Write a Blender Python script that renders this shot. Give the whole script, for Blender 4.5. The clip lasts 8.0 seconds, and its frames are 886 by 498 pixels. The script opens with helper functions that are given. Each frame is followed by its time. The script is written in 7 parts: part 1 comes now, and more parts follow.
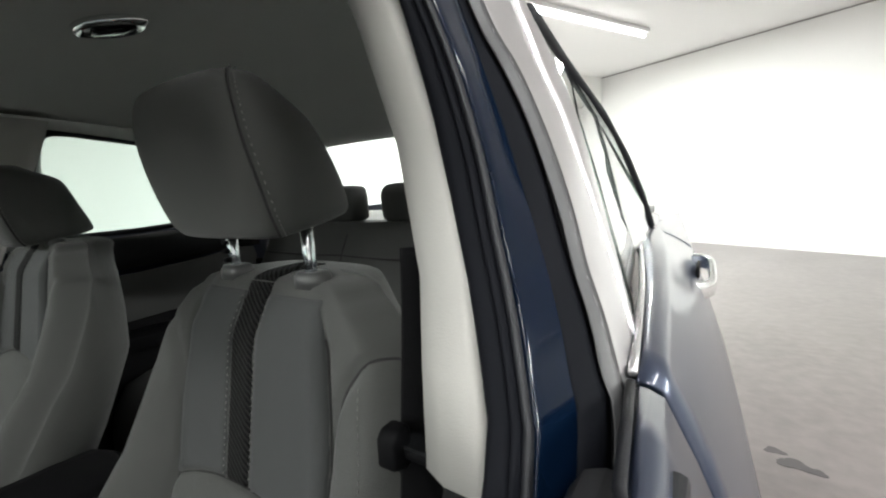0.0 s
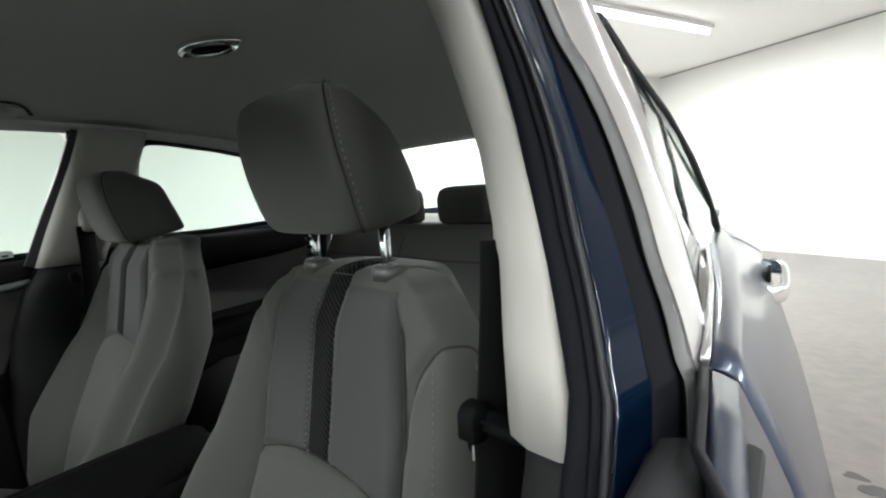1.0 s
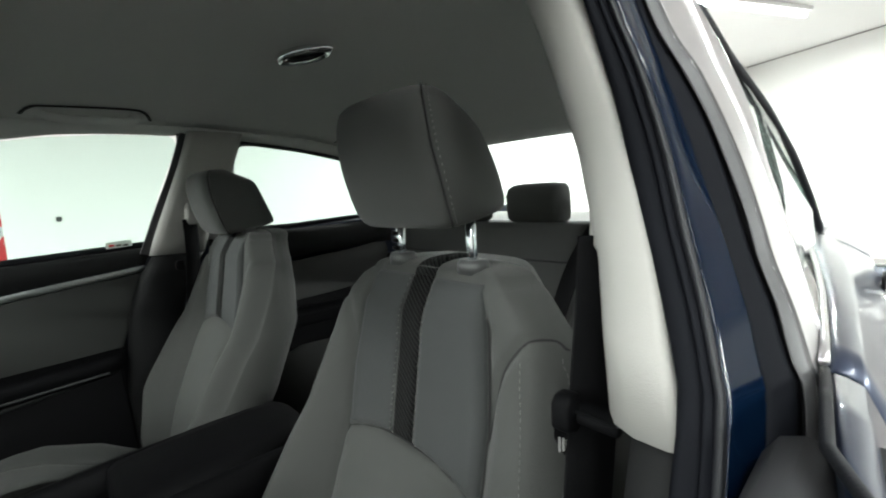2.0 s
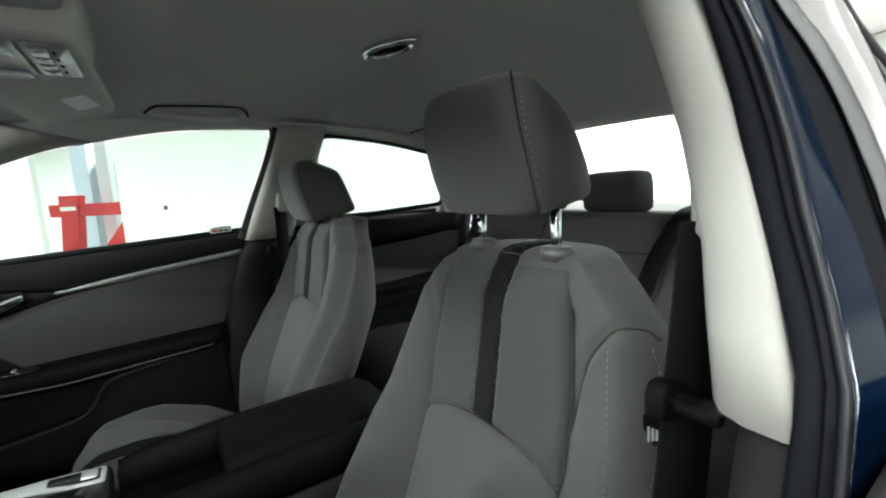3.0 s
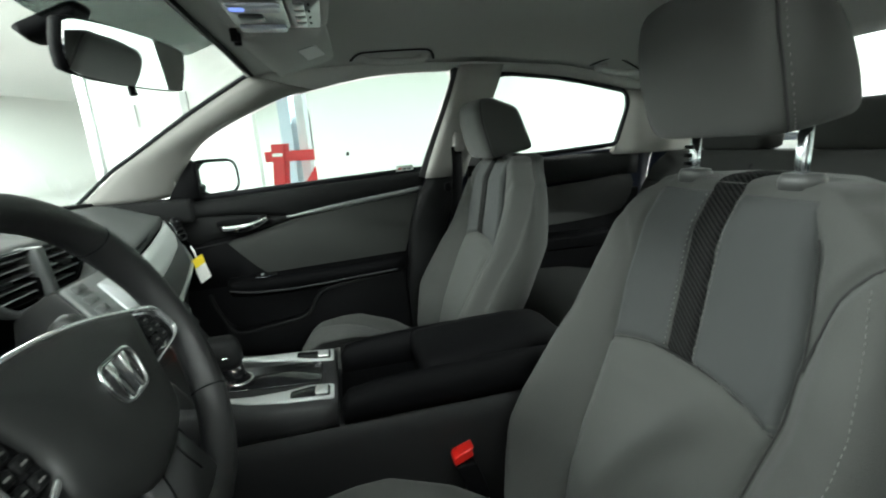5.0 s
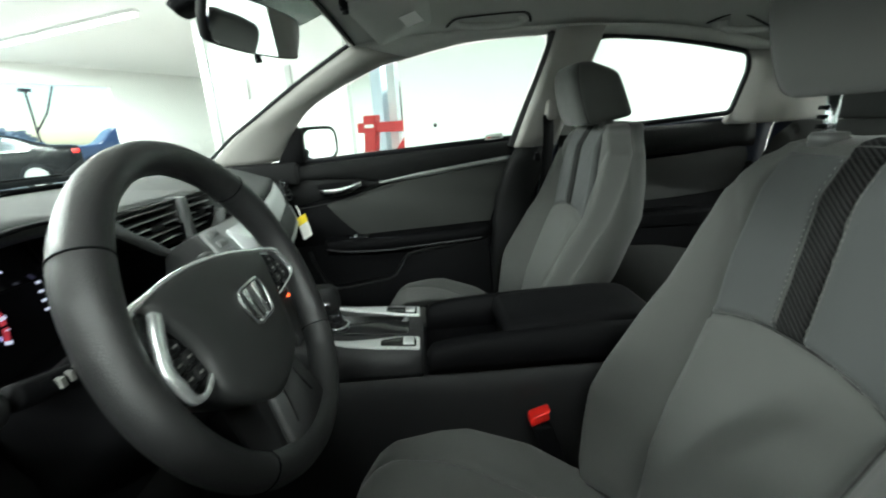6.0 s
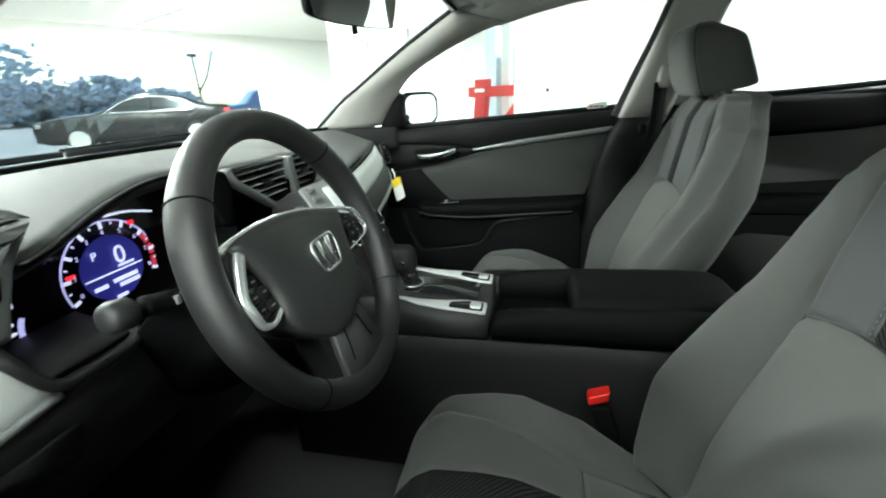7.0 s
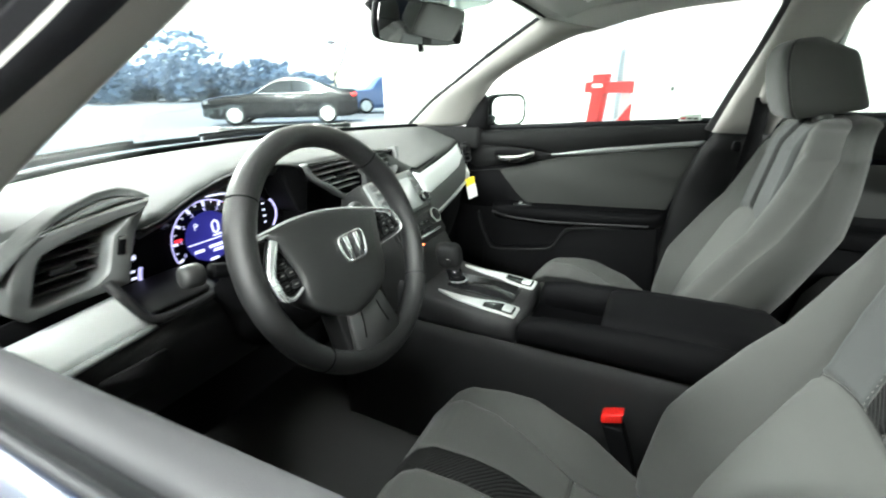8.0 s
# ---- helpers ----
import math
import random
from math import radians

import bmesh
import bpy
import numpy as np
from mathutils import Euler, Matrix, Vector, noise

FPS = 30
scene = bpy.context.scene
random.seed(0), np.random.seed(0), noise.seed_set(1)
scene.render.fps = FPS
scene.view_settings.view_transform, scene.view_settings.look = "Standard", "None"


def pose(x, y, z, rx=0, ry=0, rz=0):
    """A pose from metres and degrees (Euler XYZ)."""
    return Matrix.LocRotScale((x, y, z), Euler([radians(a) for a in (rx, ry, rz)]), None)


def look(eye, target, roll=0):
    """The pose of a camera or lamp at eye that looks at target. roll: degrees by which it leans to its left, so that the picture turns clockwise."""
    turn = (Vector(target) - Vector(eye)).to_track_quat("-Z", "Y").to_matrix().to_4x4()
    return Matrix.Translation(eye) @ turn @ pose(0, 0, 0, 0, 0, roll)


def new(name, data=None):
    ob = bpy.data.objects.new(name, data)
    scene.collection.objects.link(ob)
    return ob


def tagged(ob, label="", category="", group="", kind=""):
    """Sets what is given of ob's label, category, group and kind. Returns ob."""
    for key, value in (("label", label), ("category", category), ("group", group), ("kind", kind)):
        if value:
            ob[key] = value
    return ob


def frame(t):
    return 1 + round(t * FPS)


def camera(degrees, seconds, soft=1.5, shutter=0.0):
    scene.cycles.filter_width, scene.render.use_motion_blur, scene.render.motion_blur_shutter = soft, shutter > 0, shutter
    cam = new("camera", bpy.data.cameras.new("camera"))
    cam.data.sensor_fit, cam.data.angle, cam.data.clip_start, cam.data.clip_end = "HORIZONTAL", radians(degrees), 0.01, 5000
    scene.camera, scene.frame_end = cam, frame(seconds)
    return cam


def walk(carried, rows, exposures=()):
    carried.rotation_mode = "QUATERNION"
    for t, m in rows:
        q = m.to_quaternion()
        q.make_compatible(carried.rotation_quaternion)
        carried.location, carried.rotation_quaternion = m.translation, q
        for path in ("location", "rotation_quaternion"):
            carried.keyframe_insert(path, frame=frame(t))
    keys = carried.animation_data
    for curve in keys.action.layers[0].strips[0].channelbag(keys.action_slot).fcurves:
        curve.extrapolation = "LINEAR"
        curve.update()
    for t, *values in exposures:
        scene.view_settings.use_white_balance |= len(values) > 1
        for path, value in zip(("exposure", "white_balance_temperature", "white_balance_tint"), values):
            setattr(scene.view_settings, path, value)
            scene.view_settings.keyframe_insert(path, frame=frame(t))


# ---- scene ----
import functools

cam = camera(91.9, 8.0, 2.0, 0.4)
PATH = [
    (0, (0.773, 1.43, 1.092), (-0.309, 3.088, 0.808), -2.9),
    (0.5, (0.772, 1.411, 1.09), (-0.404, 3.009, 0.835), -3.5),
    (1, (0.772, 1.394, 1.089), (-0.489, 2.925, 0.837), -2.9),
    (1.5, (0.767, 1.377, 1.089), (-0.594, 2.822, 0.844), -2.6),
    (3, (0.759, 1.338, 1.086), (-0.889, 2.437, 0.809), -2.8),
    (3.5, (0.758, 1.324, 1.084), (-0.972, 2.281, 0.781), -2.7),
    (4, (0.757, 1.306, 1.08), (-1.044, 2.102, 0.726), -2.5),
    (4.5, (0.755, 1.288, 1.073), (-1.103, 1.899, 0.653), -3.2),
    (6, (0.775, 1.255, 1.05), (-1.142, 1.324, 0.486), -3.4),
    (6.5, (0.791, 1.267, 1.052), (-1.099, 1.073, 0.426), -3.8),
    (7, (0.794, 1.309, 1.056), (-1.042, 0.906, 0.372), -2.9),
    (7.5, (0.799, 1.368, 1.066), (-0.959, 0.717, 0.37), -0.4),
    (7.8, (0.8036, 1.394, 1.077), (-0.921, 0.672, 0.413), -0.6),
    (8, (0.811, 1.436, 1.094), (-0.86, 0.598, 0.384), -0.9),
]
walk(cam, [(t, look(eye, target, roll)) for t, eye, target, roll in PATH], [(0, -0.2, 6350, 6), (1.5, -0.08, 6250, 3), (3.5, 0.38, 6200, -2), (4.5, 0.35, 6150, -4), (6.5, 0.55, 6150, -5), (7.2, 0.95, 6200, -4), (8, 1.5, 6250, 0)])

# ---------------------------------------------------------------- world and light
world = bpy.data.worlds.new("world")
scene.world = world
world.use_nodes = True
wn = world.node_tree
sky = wn.nodes.new("ShaderNodeTexSky")
sky.sky_type = 'NISHITA'
sky.sun_disc = False
sky.sun_elevation, sky.sun_rotation = radians(38), radians(150)
wn.links.new(sky.outputs[0], wn.nodes["Background"].inputs[0])
wn.nodes["Background"].inputs[1].default_value = 0.3
sun = new("sun", bpy.data.lights.new("sun", 'SUN'))
sun.data.energy, sun.data.angle, sun.data.color = 4.0, radians(4), (1.0, 0.96, 0.9)
sun.matrix_world = look((0, 0, 30), (8, 14, 0))

# room axes: U along the rear wall, V towards the rear wall
UX, UY = 0.904, -0.427
def room(u, v, z):
    return Vector((u * UX - v * UY, u * UY + v * UX, z))

CEIL = 3.0
# ---------------------------------------------------------------- materials
MATS = {}
def mat(name, color, rough=0.5, metal=0.0, bump=0.0, scale=200.0, var=0.08, vscale=6.0, coat=0.0, spec=0.5, detail=4.0, sheen=0.0):
    m = bpy.data.materials.new(name)
    m.use_nodes = True
    t = m.node_tree
    b = t.nodes["Principled BSDF"]
    b.inputs["Roughness"].default_value = rough
    b.inputs["Metallic"].default_value = metal
    b.inputs["Specular IOR Level"].default_value = spec
    b.inputs["Coat Weight"].default_value = coat
    b.inputs["Coat Roughness"].default_value = 0.05
    b.inputs["Sheen Weight"].default_value = sheen
    co = t.nodes.new("ShaderNodeTexCoord")
    big = t.nodes.new("ShaderNodeTexNoise")
    big.inputs["Scale"].default_value, big.inputs["Detail"].default_value = vscale, 5
    t.links.new(co.outputs["Object"], big.inputs["Vector"])
    fine = t.nodes.new("ShaderNodeTexNoise")
    fine.inputs["Scale"].default_value, fine.inputs["Detail"].default_value = scale, detail
    t.links.new(co.outputs["Object"], fine.inputs["Vector"])
    mix = t.nodes.new("ShaderNodeMix")
    mix.data_type = 'RGBA'
    mix.inputs["A"].default_value = (*[c * (1 - var) for c in color], 1)
    mix.inputs["B"].default_value = (*[min(1, c * (1 + var)) for c in color], 1)
    add = t.nodes.new("ShaderNodeMath")
    add.operation = 'MULTIPLY_ADD'
    add.inputs[1].default_value = 0.4
    t.links.new(fine.outputs["Fac"], add.inputs[0])
    half = t.nodes.new("ShaderNodeMath")
    half.operation = 'MULTIPLY'
    half.inputs[1].default_value = 0.3
    t.links.new(big.outputs["Fac"], half.inputs[0])
    t.links.new(half.outputs[0], add.inputs[2])
    t.links.new(add.outputs[0], mix.inputs["Factor"])
    t.links.new(mix.outputs["Result"], b.inputs["Base Color"])
    if bump:
        bp = t.nodes.new("ShaderNodeBump")
        bp.inputs["Strength"].default_value, bp.inputs["Distance"].default_value = bump, 0.002
        t.links.new(fine.outputs["Fac"], bp.inputs["Height"])
        t.links.new(bp.outputs[0], b.inputs["Normal"])
    MATS[name] = m
    return m

def glow(name, color, strength):
    m = bpy.data.materials.new(name)
    m.use_nodes = True
    b = m.node_tree.nodes["Principled BSDF"]
    b.inputs["Base Color"].default_value = (*color, 1)
    b.inputs["Emission Color"].default_value = (*color, 1)
    b.inputs["Emission Strength"].default_value = strength
    MATS[name] = m
    return m

def glass(name, tint=(0.93, 0.97, 0.95), rough=0.0, grazing=0.95, power=3.2):
    m = bpy.data.materials.new(name)
    m.use_nodes = True
    t = m.node_tree
    out = t.nodes["Material Output"]
    t.nodes.remove(t.nodes["Principled BSDF"])
    tr = t.nodes.new("ShaderNodeBsdfTransparent")
    tr.inputs[0].default_value = (*tint, 1)
    gl = t.nodes.new("ShaderNodeBsdfGlossy")
    gl.inputs["Roughness"].default_value = rough
    lw = t.nodes.new("ShaderNodeLayerWeight")
    pw = t.nodes.new("ShaderNodeMath")
    pw.operation = 'POWER'
    pw.inputs[1].default_value = power
    t.links.new(lw.outputs["Facing"], pw.inputs[0])
    fr = t.nodes.new("ShaderNodeMath")
    fr.operation = 'MULTIPLY_ADD'
    fr.inputs[1].default_value, fr.inputs[2].default_value = grazing, 0.012
    t.links.new(pw.outputs[0], fr.inputs[0])
    mx = t.nodes.new("ShaderNodeMixShader")
    t.links.new(fr.outputs[0], mx.inputs[0])
    t.links.new(tr.outputs[0], mx.inputs[1])
    t.links.new(gl.outputs[0], mx.inputs[2])
    t.links.new(mx.outputs[0], out.inputs[0])
    MATS[name] = m
    return m

FABRIC = mat("grey_seat_fabric", (0.057, 0.0585, 0.0555), 0.9, bump=0.35, scale=900, var=0.12, vscale=9, spec=0.15, sheen=0.12)
INSERT = mat("grey_insert_fabric", (0.060, 0.062, 0.0585), 0.9, bump=0.5, scale=1400, var=0.14, vscale=12, spec=0.15, sheen=0.12)
REARFAB = mat("dark_grey_seat_side_fabric", (0.050, 0.0505, 0.049), 0.9, bump=0.4, scale=900, var=0.10, spec=0.2)
STITCH = mat("pale_thread", (0.13, 0.13, 0.122), 0.85)
MARK = mat("pale_printed_mark", (0.30, 0.30, 0.29), 0.7)
# dark cord paints the shade of seam creases; it also draws the recess edges
CREASE_SHADE = mat("dark_crease_shade", (0.014, 0.014, 0.014), 0.9)
PODFAB = mat("slate_grey_seat_fabric", (0.046, 0.0485, 0.0485), 0.85, bump=0.35, scale=1100, var=0.10, vscale=10, spec=0.18, sheen=0.08)
DARK = mat("charcoal_plastic", (0.010, 0.0102, 0.0105), 0.6, bump=0.25, scale=1600, var=0.15, spec=0.12)
BLACK = mat("black_soft_plastic", (0.0035, 0.0035, 0.004), 0.65, bump=0.2, scale=1500, var=0.2, spec=0.06)
DASHTOP = mat("grey_soft_dash_skin", (0.052, 0.0555, 0.054), 0.7, bump=0.35, scale=1200, var=0.08, spec=0.25)
GLOSSBLACK = mat("gloss_black_plastic", (0.008, 0.008, 0.009), 0.12, var=0.1)
LEATHER = mat("dark_wheel_rim_skin", (0.013, 0.013, 0.0135), 0.42, bump=0.35, scale=900, var=0.15, spec=0.45)
HUB = mat("charcoal_wheel_hub", (0.015, 0.0155, 0.0155), 0.5, bump=0.3, scale=1400, var=0.1)
SILVER = mat("satin_silver_plastic", (0.42, 0.44, 0.44), 0.28, metal=0.6, bump=0.05, scale=900, var=0.06)
SILVERDASH = mat("brushed_silver_dash_panel", (0.66, 0.69, 0.685), 0.36, metal=0.2, bump=0.08, scale=700, var=0.07)
BEZEL = mat("bright_satin_bezel", (0.78, 0.79, 0.80), 0.22, metal=0.85, bump=0.04, scale=900, var=0.05)
GUIDEGREY = mat("grey_guide_plastic", (0.055, 0.056, 0.056), 0.45, var=0.1)
CHROME = mat("chrome", (0.85, 0.86, 0.87), 0.08, metal=1.0, var=0.02)
STEEL = mat("steel_post", (0.62, 0.65, 0.68), 0.18, metal=1.0, var=0.04)
BEIGE = mat("pale_grey_pillar_trim", (0.28, 0.272, 0.258), 0.75, bump=0.2, scale=1200, var=0.04, spec=0.3)
LINER = mat("grey_headliner_cloth", (0.53, 0.535, 0.515), 0.95, bump=0.3, scale=1500, var=0.05, spec=0.1)
RUBBER = mat("black_rubber_seal", (0.009, 0.0095, 0.012), 0.55, bump=0.1, scale=600, var=0.2, spec=0.25)
PAINT = mat("dark_blue_metallic_paint", (0.022, 0.030, 0.055), 0.36, metal=0.5, coat=0.6, spec=0.5, var=0.15, scale=2500)
BELT = mat("black_belt_webbing", (0.005, 0.005, 0.0055), 0.8, bump=0.4, scale=900, spec=0.06)
CONSOLE = mat("charcoal_grained_plastic", (0.018, 0.018, 0.019), 0.55, bump=0.3, scale=1300, var=0.15, spec=0.3)
CARPET = mat("black_carpet", (0.05, 0.05, 0.05), 0.95, bump=0.6, scale=500, var=0.3, spec=0.1)
DOORFAB = mat("grey_door_fabric", (0.046, 0.0478, 0.0455), 0.9, bump=0.5, scale=1100, var=0.1, spec=0.2)
WALL = mat("white_painted_wall", (0.82, 0.82, 0.80), 0.8, bump=0.1, scale=60, var=0.02, vscale=1.2)
CEILM = mat("white_painted_ceiling", (0.80, 0.80, 0.79), 0.8, var=0.02)
CONC = mat("worn_concrete", (0.165, 0.146, 0.141), 0.34, bump=0.3, scale=14, var=0.75, vscale=1.6, detail=9)
ASPHALT = mat("wet_asphalt", (0.20, 0.20, 0.205), 0.55, bump=0.3, scale=40, var=0.2, vscale=0.4)
RED = mat("red_enamel", (0.50, 0.012, 0.018), 0.35, var=0.08, coat=0.3)
REDPL = mat("red_button_plastic", (0.62, 0.015, 0.012), 0.35, var=0.03)
WHITEPL = mat("white_paper", (0.8, 0.8, 0.78), 0.7, var=0.03)
YELLOW = mat("yellow_paper", (0.75, 0.58, 0.02), 0.7, var=0.03)
MIRROR = mat("mirror_glass", (0.85, 0.87, 0.87), 0.01, metal=1.0, var=0.0)
GLASS = glass("clear_glass", grazing=0.35, power=4.0)
SIDEGLASS = glass("green_tinted_glass", (0.86, 0.93, 0.90))
REARGLASS = glass("reflecting_tinted_glass", (0.86, 0.93, 0.90), 0.0, 0.95, 2.0)

# ---------------------------------------------------------------- mesh helpers
def link(name, bm, material, parent=None, label="", smooth=True, sub=0, bev=0.0):
    me = bpy.data.meshes.new(name)
    bmesh.ops.recalc_face_normals(bm, faces=bm.faces[:])
    bm.to_mesh(me)
    bm.free()
    for p in me.polygons:
        p.use_smooth = smooth
    me.materials.append(material)
    ob = new(name, me)
    if parent:
        ob.parent = parent
    if label:
        ob["label"] = label
    if bev:
        md = ob.modifiers.new("bevel", 'BEVEL')
        md.width, md.segments, md.limit_method, md.angle_limit = bev, 2, 'ANGLE', radians(40)
        md.harden_normals = False
    if sub:
        md = ob.modifiers.new("subsurf", 'SUBSURF')
        md.levels = md.render_levels = sub
    return ob

def part(name, bm, material, parent, label="", smooth=True, sub=0, bev=0.0):
    return link(name, bm, material, parent, label, smooth, sub, bev)

def thing(name, label, category, group="", kind=""):
    return tagged(new(name), label, category, group, kind)

def boxm(x0, x1, y0, y1, z0, z1, bm=None):
    bm = bm or bmesh.new()
    v = [bm.verts.new(p) for p in ((x0, y0, z0), (x1, y0, z0), (x1, y1, z0), (x0, y1, z0), (x0, y0, z1), (x1, y0, z1), (x1, y1, z1), (x0, y1, z1))]
    for f in ((0, 3, 2, 1), (4, 5, 6, 7), (0, 1, 5, 4), (1, 2, 6, 5), (2, 3, 7, 6), (3, 0, 4, 7)):
        bm.faces.new([v[i] for i in f])
    return bm

def move(bm, m):
    bmesh.ops.transform(bm, matrix=m, verts=bm.verts[:])
    return bm

def loft(rings, caps=True, closed=True, bm=None):
    bm = bm or bmesh.new()
    vs = [[bm.verts.new(p) for p in r] for r in rings]
    n = len(vs[0])
    for a, b in zip(vs, vs[1:]):
        for i in range(n if closed else n - 1):
            j = (i + 1) % n
            bm.faces.new((a[i], a[j], b[j], b[i]))
    if caps and closed:
        bm.faces.new(vs[0][::-1])
        bm.faces.new(vs[-1])
    return bm

def rrect(w, h, r, n=5):
    """A rounded rectangle, w by h, about the origin."""
    pts = []
    for cx, cy, a0 in ((w / 2 - r, h / 2 - r, 0), (-w / 2 + r, h / 2 - r, 90), (-w / 2 + r, -h / 2 + r, 180), (w / 2 - r, -h / 2 + r, 270)):
        for i in range(n):
            a = radians(a0 + 90 * i / (n - 1))
            pts.append((cx + r * math.cos(a), cy + r * math.sin(a)))
    return pts

def slab(pts, depth, m, inset=0.0, bm=None):
    """A plate with the outline pts, that thick, its front edge eased by inset, placed by m (outline in x y, depth along z)."""
    c = (sum(p[0] for p in pts) / len(pts), sum(p[1] for p in pts) / len(pts))
    def shrink(k):
        out = []
        for x, y in pts:
            dx, dy = x - c[0], y - c[1]
            l = math.hypot(dx, dy) or 1
            f = max(0.0, (l - k) / l)
            out.append((c[0] + dx * f, c[1] + dy * f))
        return out
    levels = [(0, 0), (0, depth - inset), (inset, depth)] if inset else [(0, 0), (0, depth)]
    return loft([[m @ Vector((x, y, d)) for x, y in shrink(k)] for k, d in levels], bm=bm)

def smoothpath(pts, n=8, closed=False):
    """A Catmull-Rom line through the points."""
    P = [Vector(p) for p in pts]
    out = []
    N = len(P)
    for i in range(N if closed else N - 1):
        if closed:
            a, b, c, d = P[i - 1], P[i], P[(i + 1) % N], P[(i + 2) % N]
        else:
            a, b, c, d = P[max(i - 1, 0)], P[i], P[i + 1], P[min(i + 2, N - 1)]
        for k in range(n):
            t = k / n
            out.append(0.5 * ((2 * b) + (c - a) * t + (2 * a - 5 * b + 4 * c - d) * t * t + (3 * b - a - 3 * c + d) * t ** 3))
    if not closed:
        out.append(P[-1])
    return out

def sweep(path, section, closed=False, up=Vector((0, 0, 1)), bm=None, taper=None):
    """The section (x across, y up) carried along the path."""
    P = [Vector(p) for p in path]
    rings = []
    N = len(P)
    for i, p in enumerate(P):
        if closed:
            d = P[(i + 1) % N] - P[i - 1]
        else:
            d = P[min(i + 1, N - 1)] - P[max(i - 1, 0)]
        d.normalize()
        s = d.cross(up)
        if s.length < 1e-4:
            s = d.cross(Vector((1, 0, 0)))
        s.normalize()
        u = s.cross(d)
        k = taper(i / max(1, N - 1)) if taper else 1
        rings.append([p + s * (x * k) + u * (y * k) for x, y in section])
    if closed:
        rings.append(rings[0])
        bm = loft(rings, caps=False, bm=bm)
        bmesh.ops.remove_doubles(bm, verts=bm.verts[:], dist=1e-6)
        return bm
    return loft(rings, bm=bm)

def disc(r, n=12):
    return [(r * math.cos(2 * math.pi * i / n), r * math.sin(2 * math.pi * i / n)) for i in range(n)]

def tube(path, r, n=8, closed=False, bm=None):
    return sweep(path, disc(r, n), closed, bm=bm)

def ribbon(A, B, bulge, out, thick=0.012, n=6, steps=24, bm=None):
    """A shell between the lines A and B, arched by bulge towards -out, and thick behind."""
    def resample(L):
        P = smoothpath(L, 10)
        s = [0.0]
        for a, b in zip(P, P[1:]):
            s.append(s[-1] + (b - a).length)
        res, j = [], 0
        for i in range(steps + 1):
            t = s[-1] * i / steps
            while j < len(s) - 2 and s[j + 1] < t:
                j += 1
            k = (t - s[j]) / max(1e-9, s[j + 1] - s[j])
            res.append(P[j].lerp(P[j + 1], min(1, max(0, k))))
        return res
    a, b = resample(A), resample(B)
    out = Vector(out).normalized()
    rings = []
    for p, q in zip(a, b):
        front = [p.lerp(q, i / n) - out * (bulge * math.sin(math.pi * i / n) ** 0.7 if 0 < i < n else 0) for i in range(n + 1)]
        back = [p.lerp(q, i / n) + out * thick for i in range(n, -1, -1)]
        rings.append(front + back)
    return loft(rings, bm=bm)

def roundpoly(P, r, n=5):
    """A closed outline with its corners rounded by r."""
    P = [Vector(p) for p in P]
    out = []
    for i in range(len(P)):
        p, q, w = P[i - 1], P[i], P[(i + 1) % len(P)]
        a = q + (p - q).normalized() * min(r, (p - q).length * 0.45)
        b = q + (w - q).normalized() * min(r, (w - q).length * 0.45)
        for k in range(n):
            t = k / (n - 1)
            out.append((1 - t) ** 2 * a + 2 * t * (1 - t) * q + t * t * b)
    return out

def mirrorx(pts, s):
    return [(s * p[0], p[1], p[2]) for p in pts]

def lerp(a, b, t):
    return a + (b - a) * t

def interp(x, xs, ys):
    return float(np.interp(x, xs, ys))

def smoothstep(a, b, x):
    t = min(1, max(0, (x - a) / (b - a)))
    return t * t * (3 - 2 * t)

# ---------------------------------------------------------------- room
def slabroom(name, u0, u1, v0, v1, z0, z1, material, label, kind="structure", category=""):
    bm = boxm(u0, u1, v0, v1, z0, z1)
    ang = math.atan2(UY, UX)
    move(bm, Matrix.Rotation(ang, 4, 'Z'))
    return tagged(link(name, bm, material, smooth=False), label, category, "", kind)

slabroom("ground", -900, 900, -900, 900, -0.30, -0.02, ASPHALT, "damp grey asphalt yard reaching the horizon")
slabroom("floor", -12.0, 9.0, -12.0, 9.0, -0.018, 0.0, CONC, "worn pale grey concrete workshop floor")
slabroom("wall_rear", -5.7, 9.0, 8.785, 9.0, 0.0, CEIL, WALL, "white painted rear wall of the bay")
slabroom("wall_driver_side", 8.8, 9.0, -12.0, 8.78, 0.0, CEIL, WALL, "white painted side wall of the bay")
slabroom("wall_passenger_side", -5.58, -5.48, -1.45, 8.78, 0.0, CEIL, WALL, "white painted side wall beside the car")
slabroom("wall_post", -5.58, -5.48, -5.19, -2.33, 0.0, CEIL, WALL, "white painted wall stub with a corner post")
slabroom("wall_lintel", -5.58, -5.48, -2.328, -1.452, 2.35, CEIL, WALL, "white wall over the doorway")
# a grey strip stands in for the shadow line between wall and ceiling
CORNER_SHADE = mat("corner_shade_grey", (0.30, 0.30, 0.29), 0.7)
slabroom("trim", -5.48, 8.8, 8.765, 8.784, CEIL - 0.018, CEIL - 0.002, CORNER_SHADE, "thin grey strip painting the shadow line under the ceiling")
slabroom("ceiling", -12.2, 9.2, -12.2, 9.2, CEIL, CEIL + 0.2, CEILM, "white painted bay ceiling")
slabroom("wall_front_header", -12.0, 9.0, -12.2, -12.0, 2.55, CEIL, WALL, "white header over the wide open front")
slabroom("wall_far_side", -12.2, -12.0, -12.0, 9.0, 0.0, CEIL, WALL, "white painted far wall of the next bay")
slabroom("wall_far_rear", -12.0, -5.7, 8.8, 9.0, 0.0, CEIL, WALL, "white painted wall of the next bay")
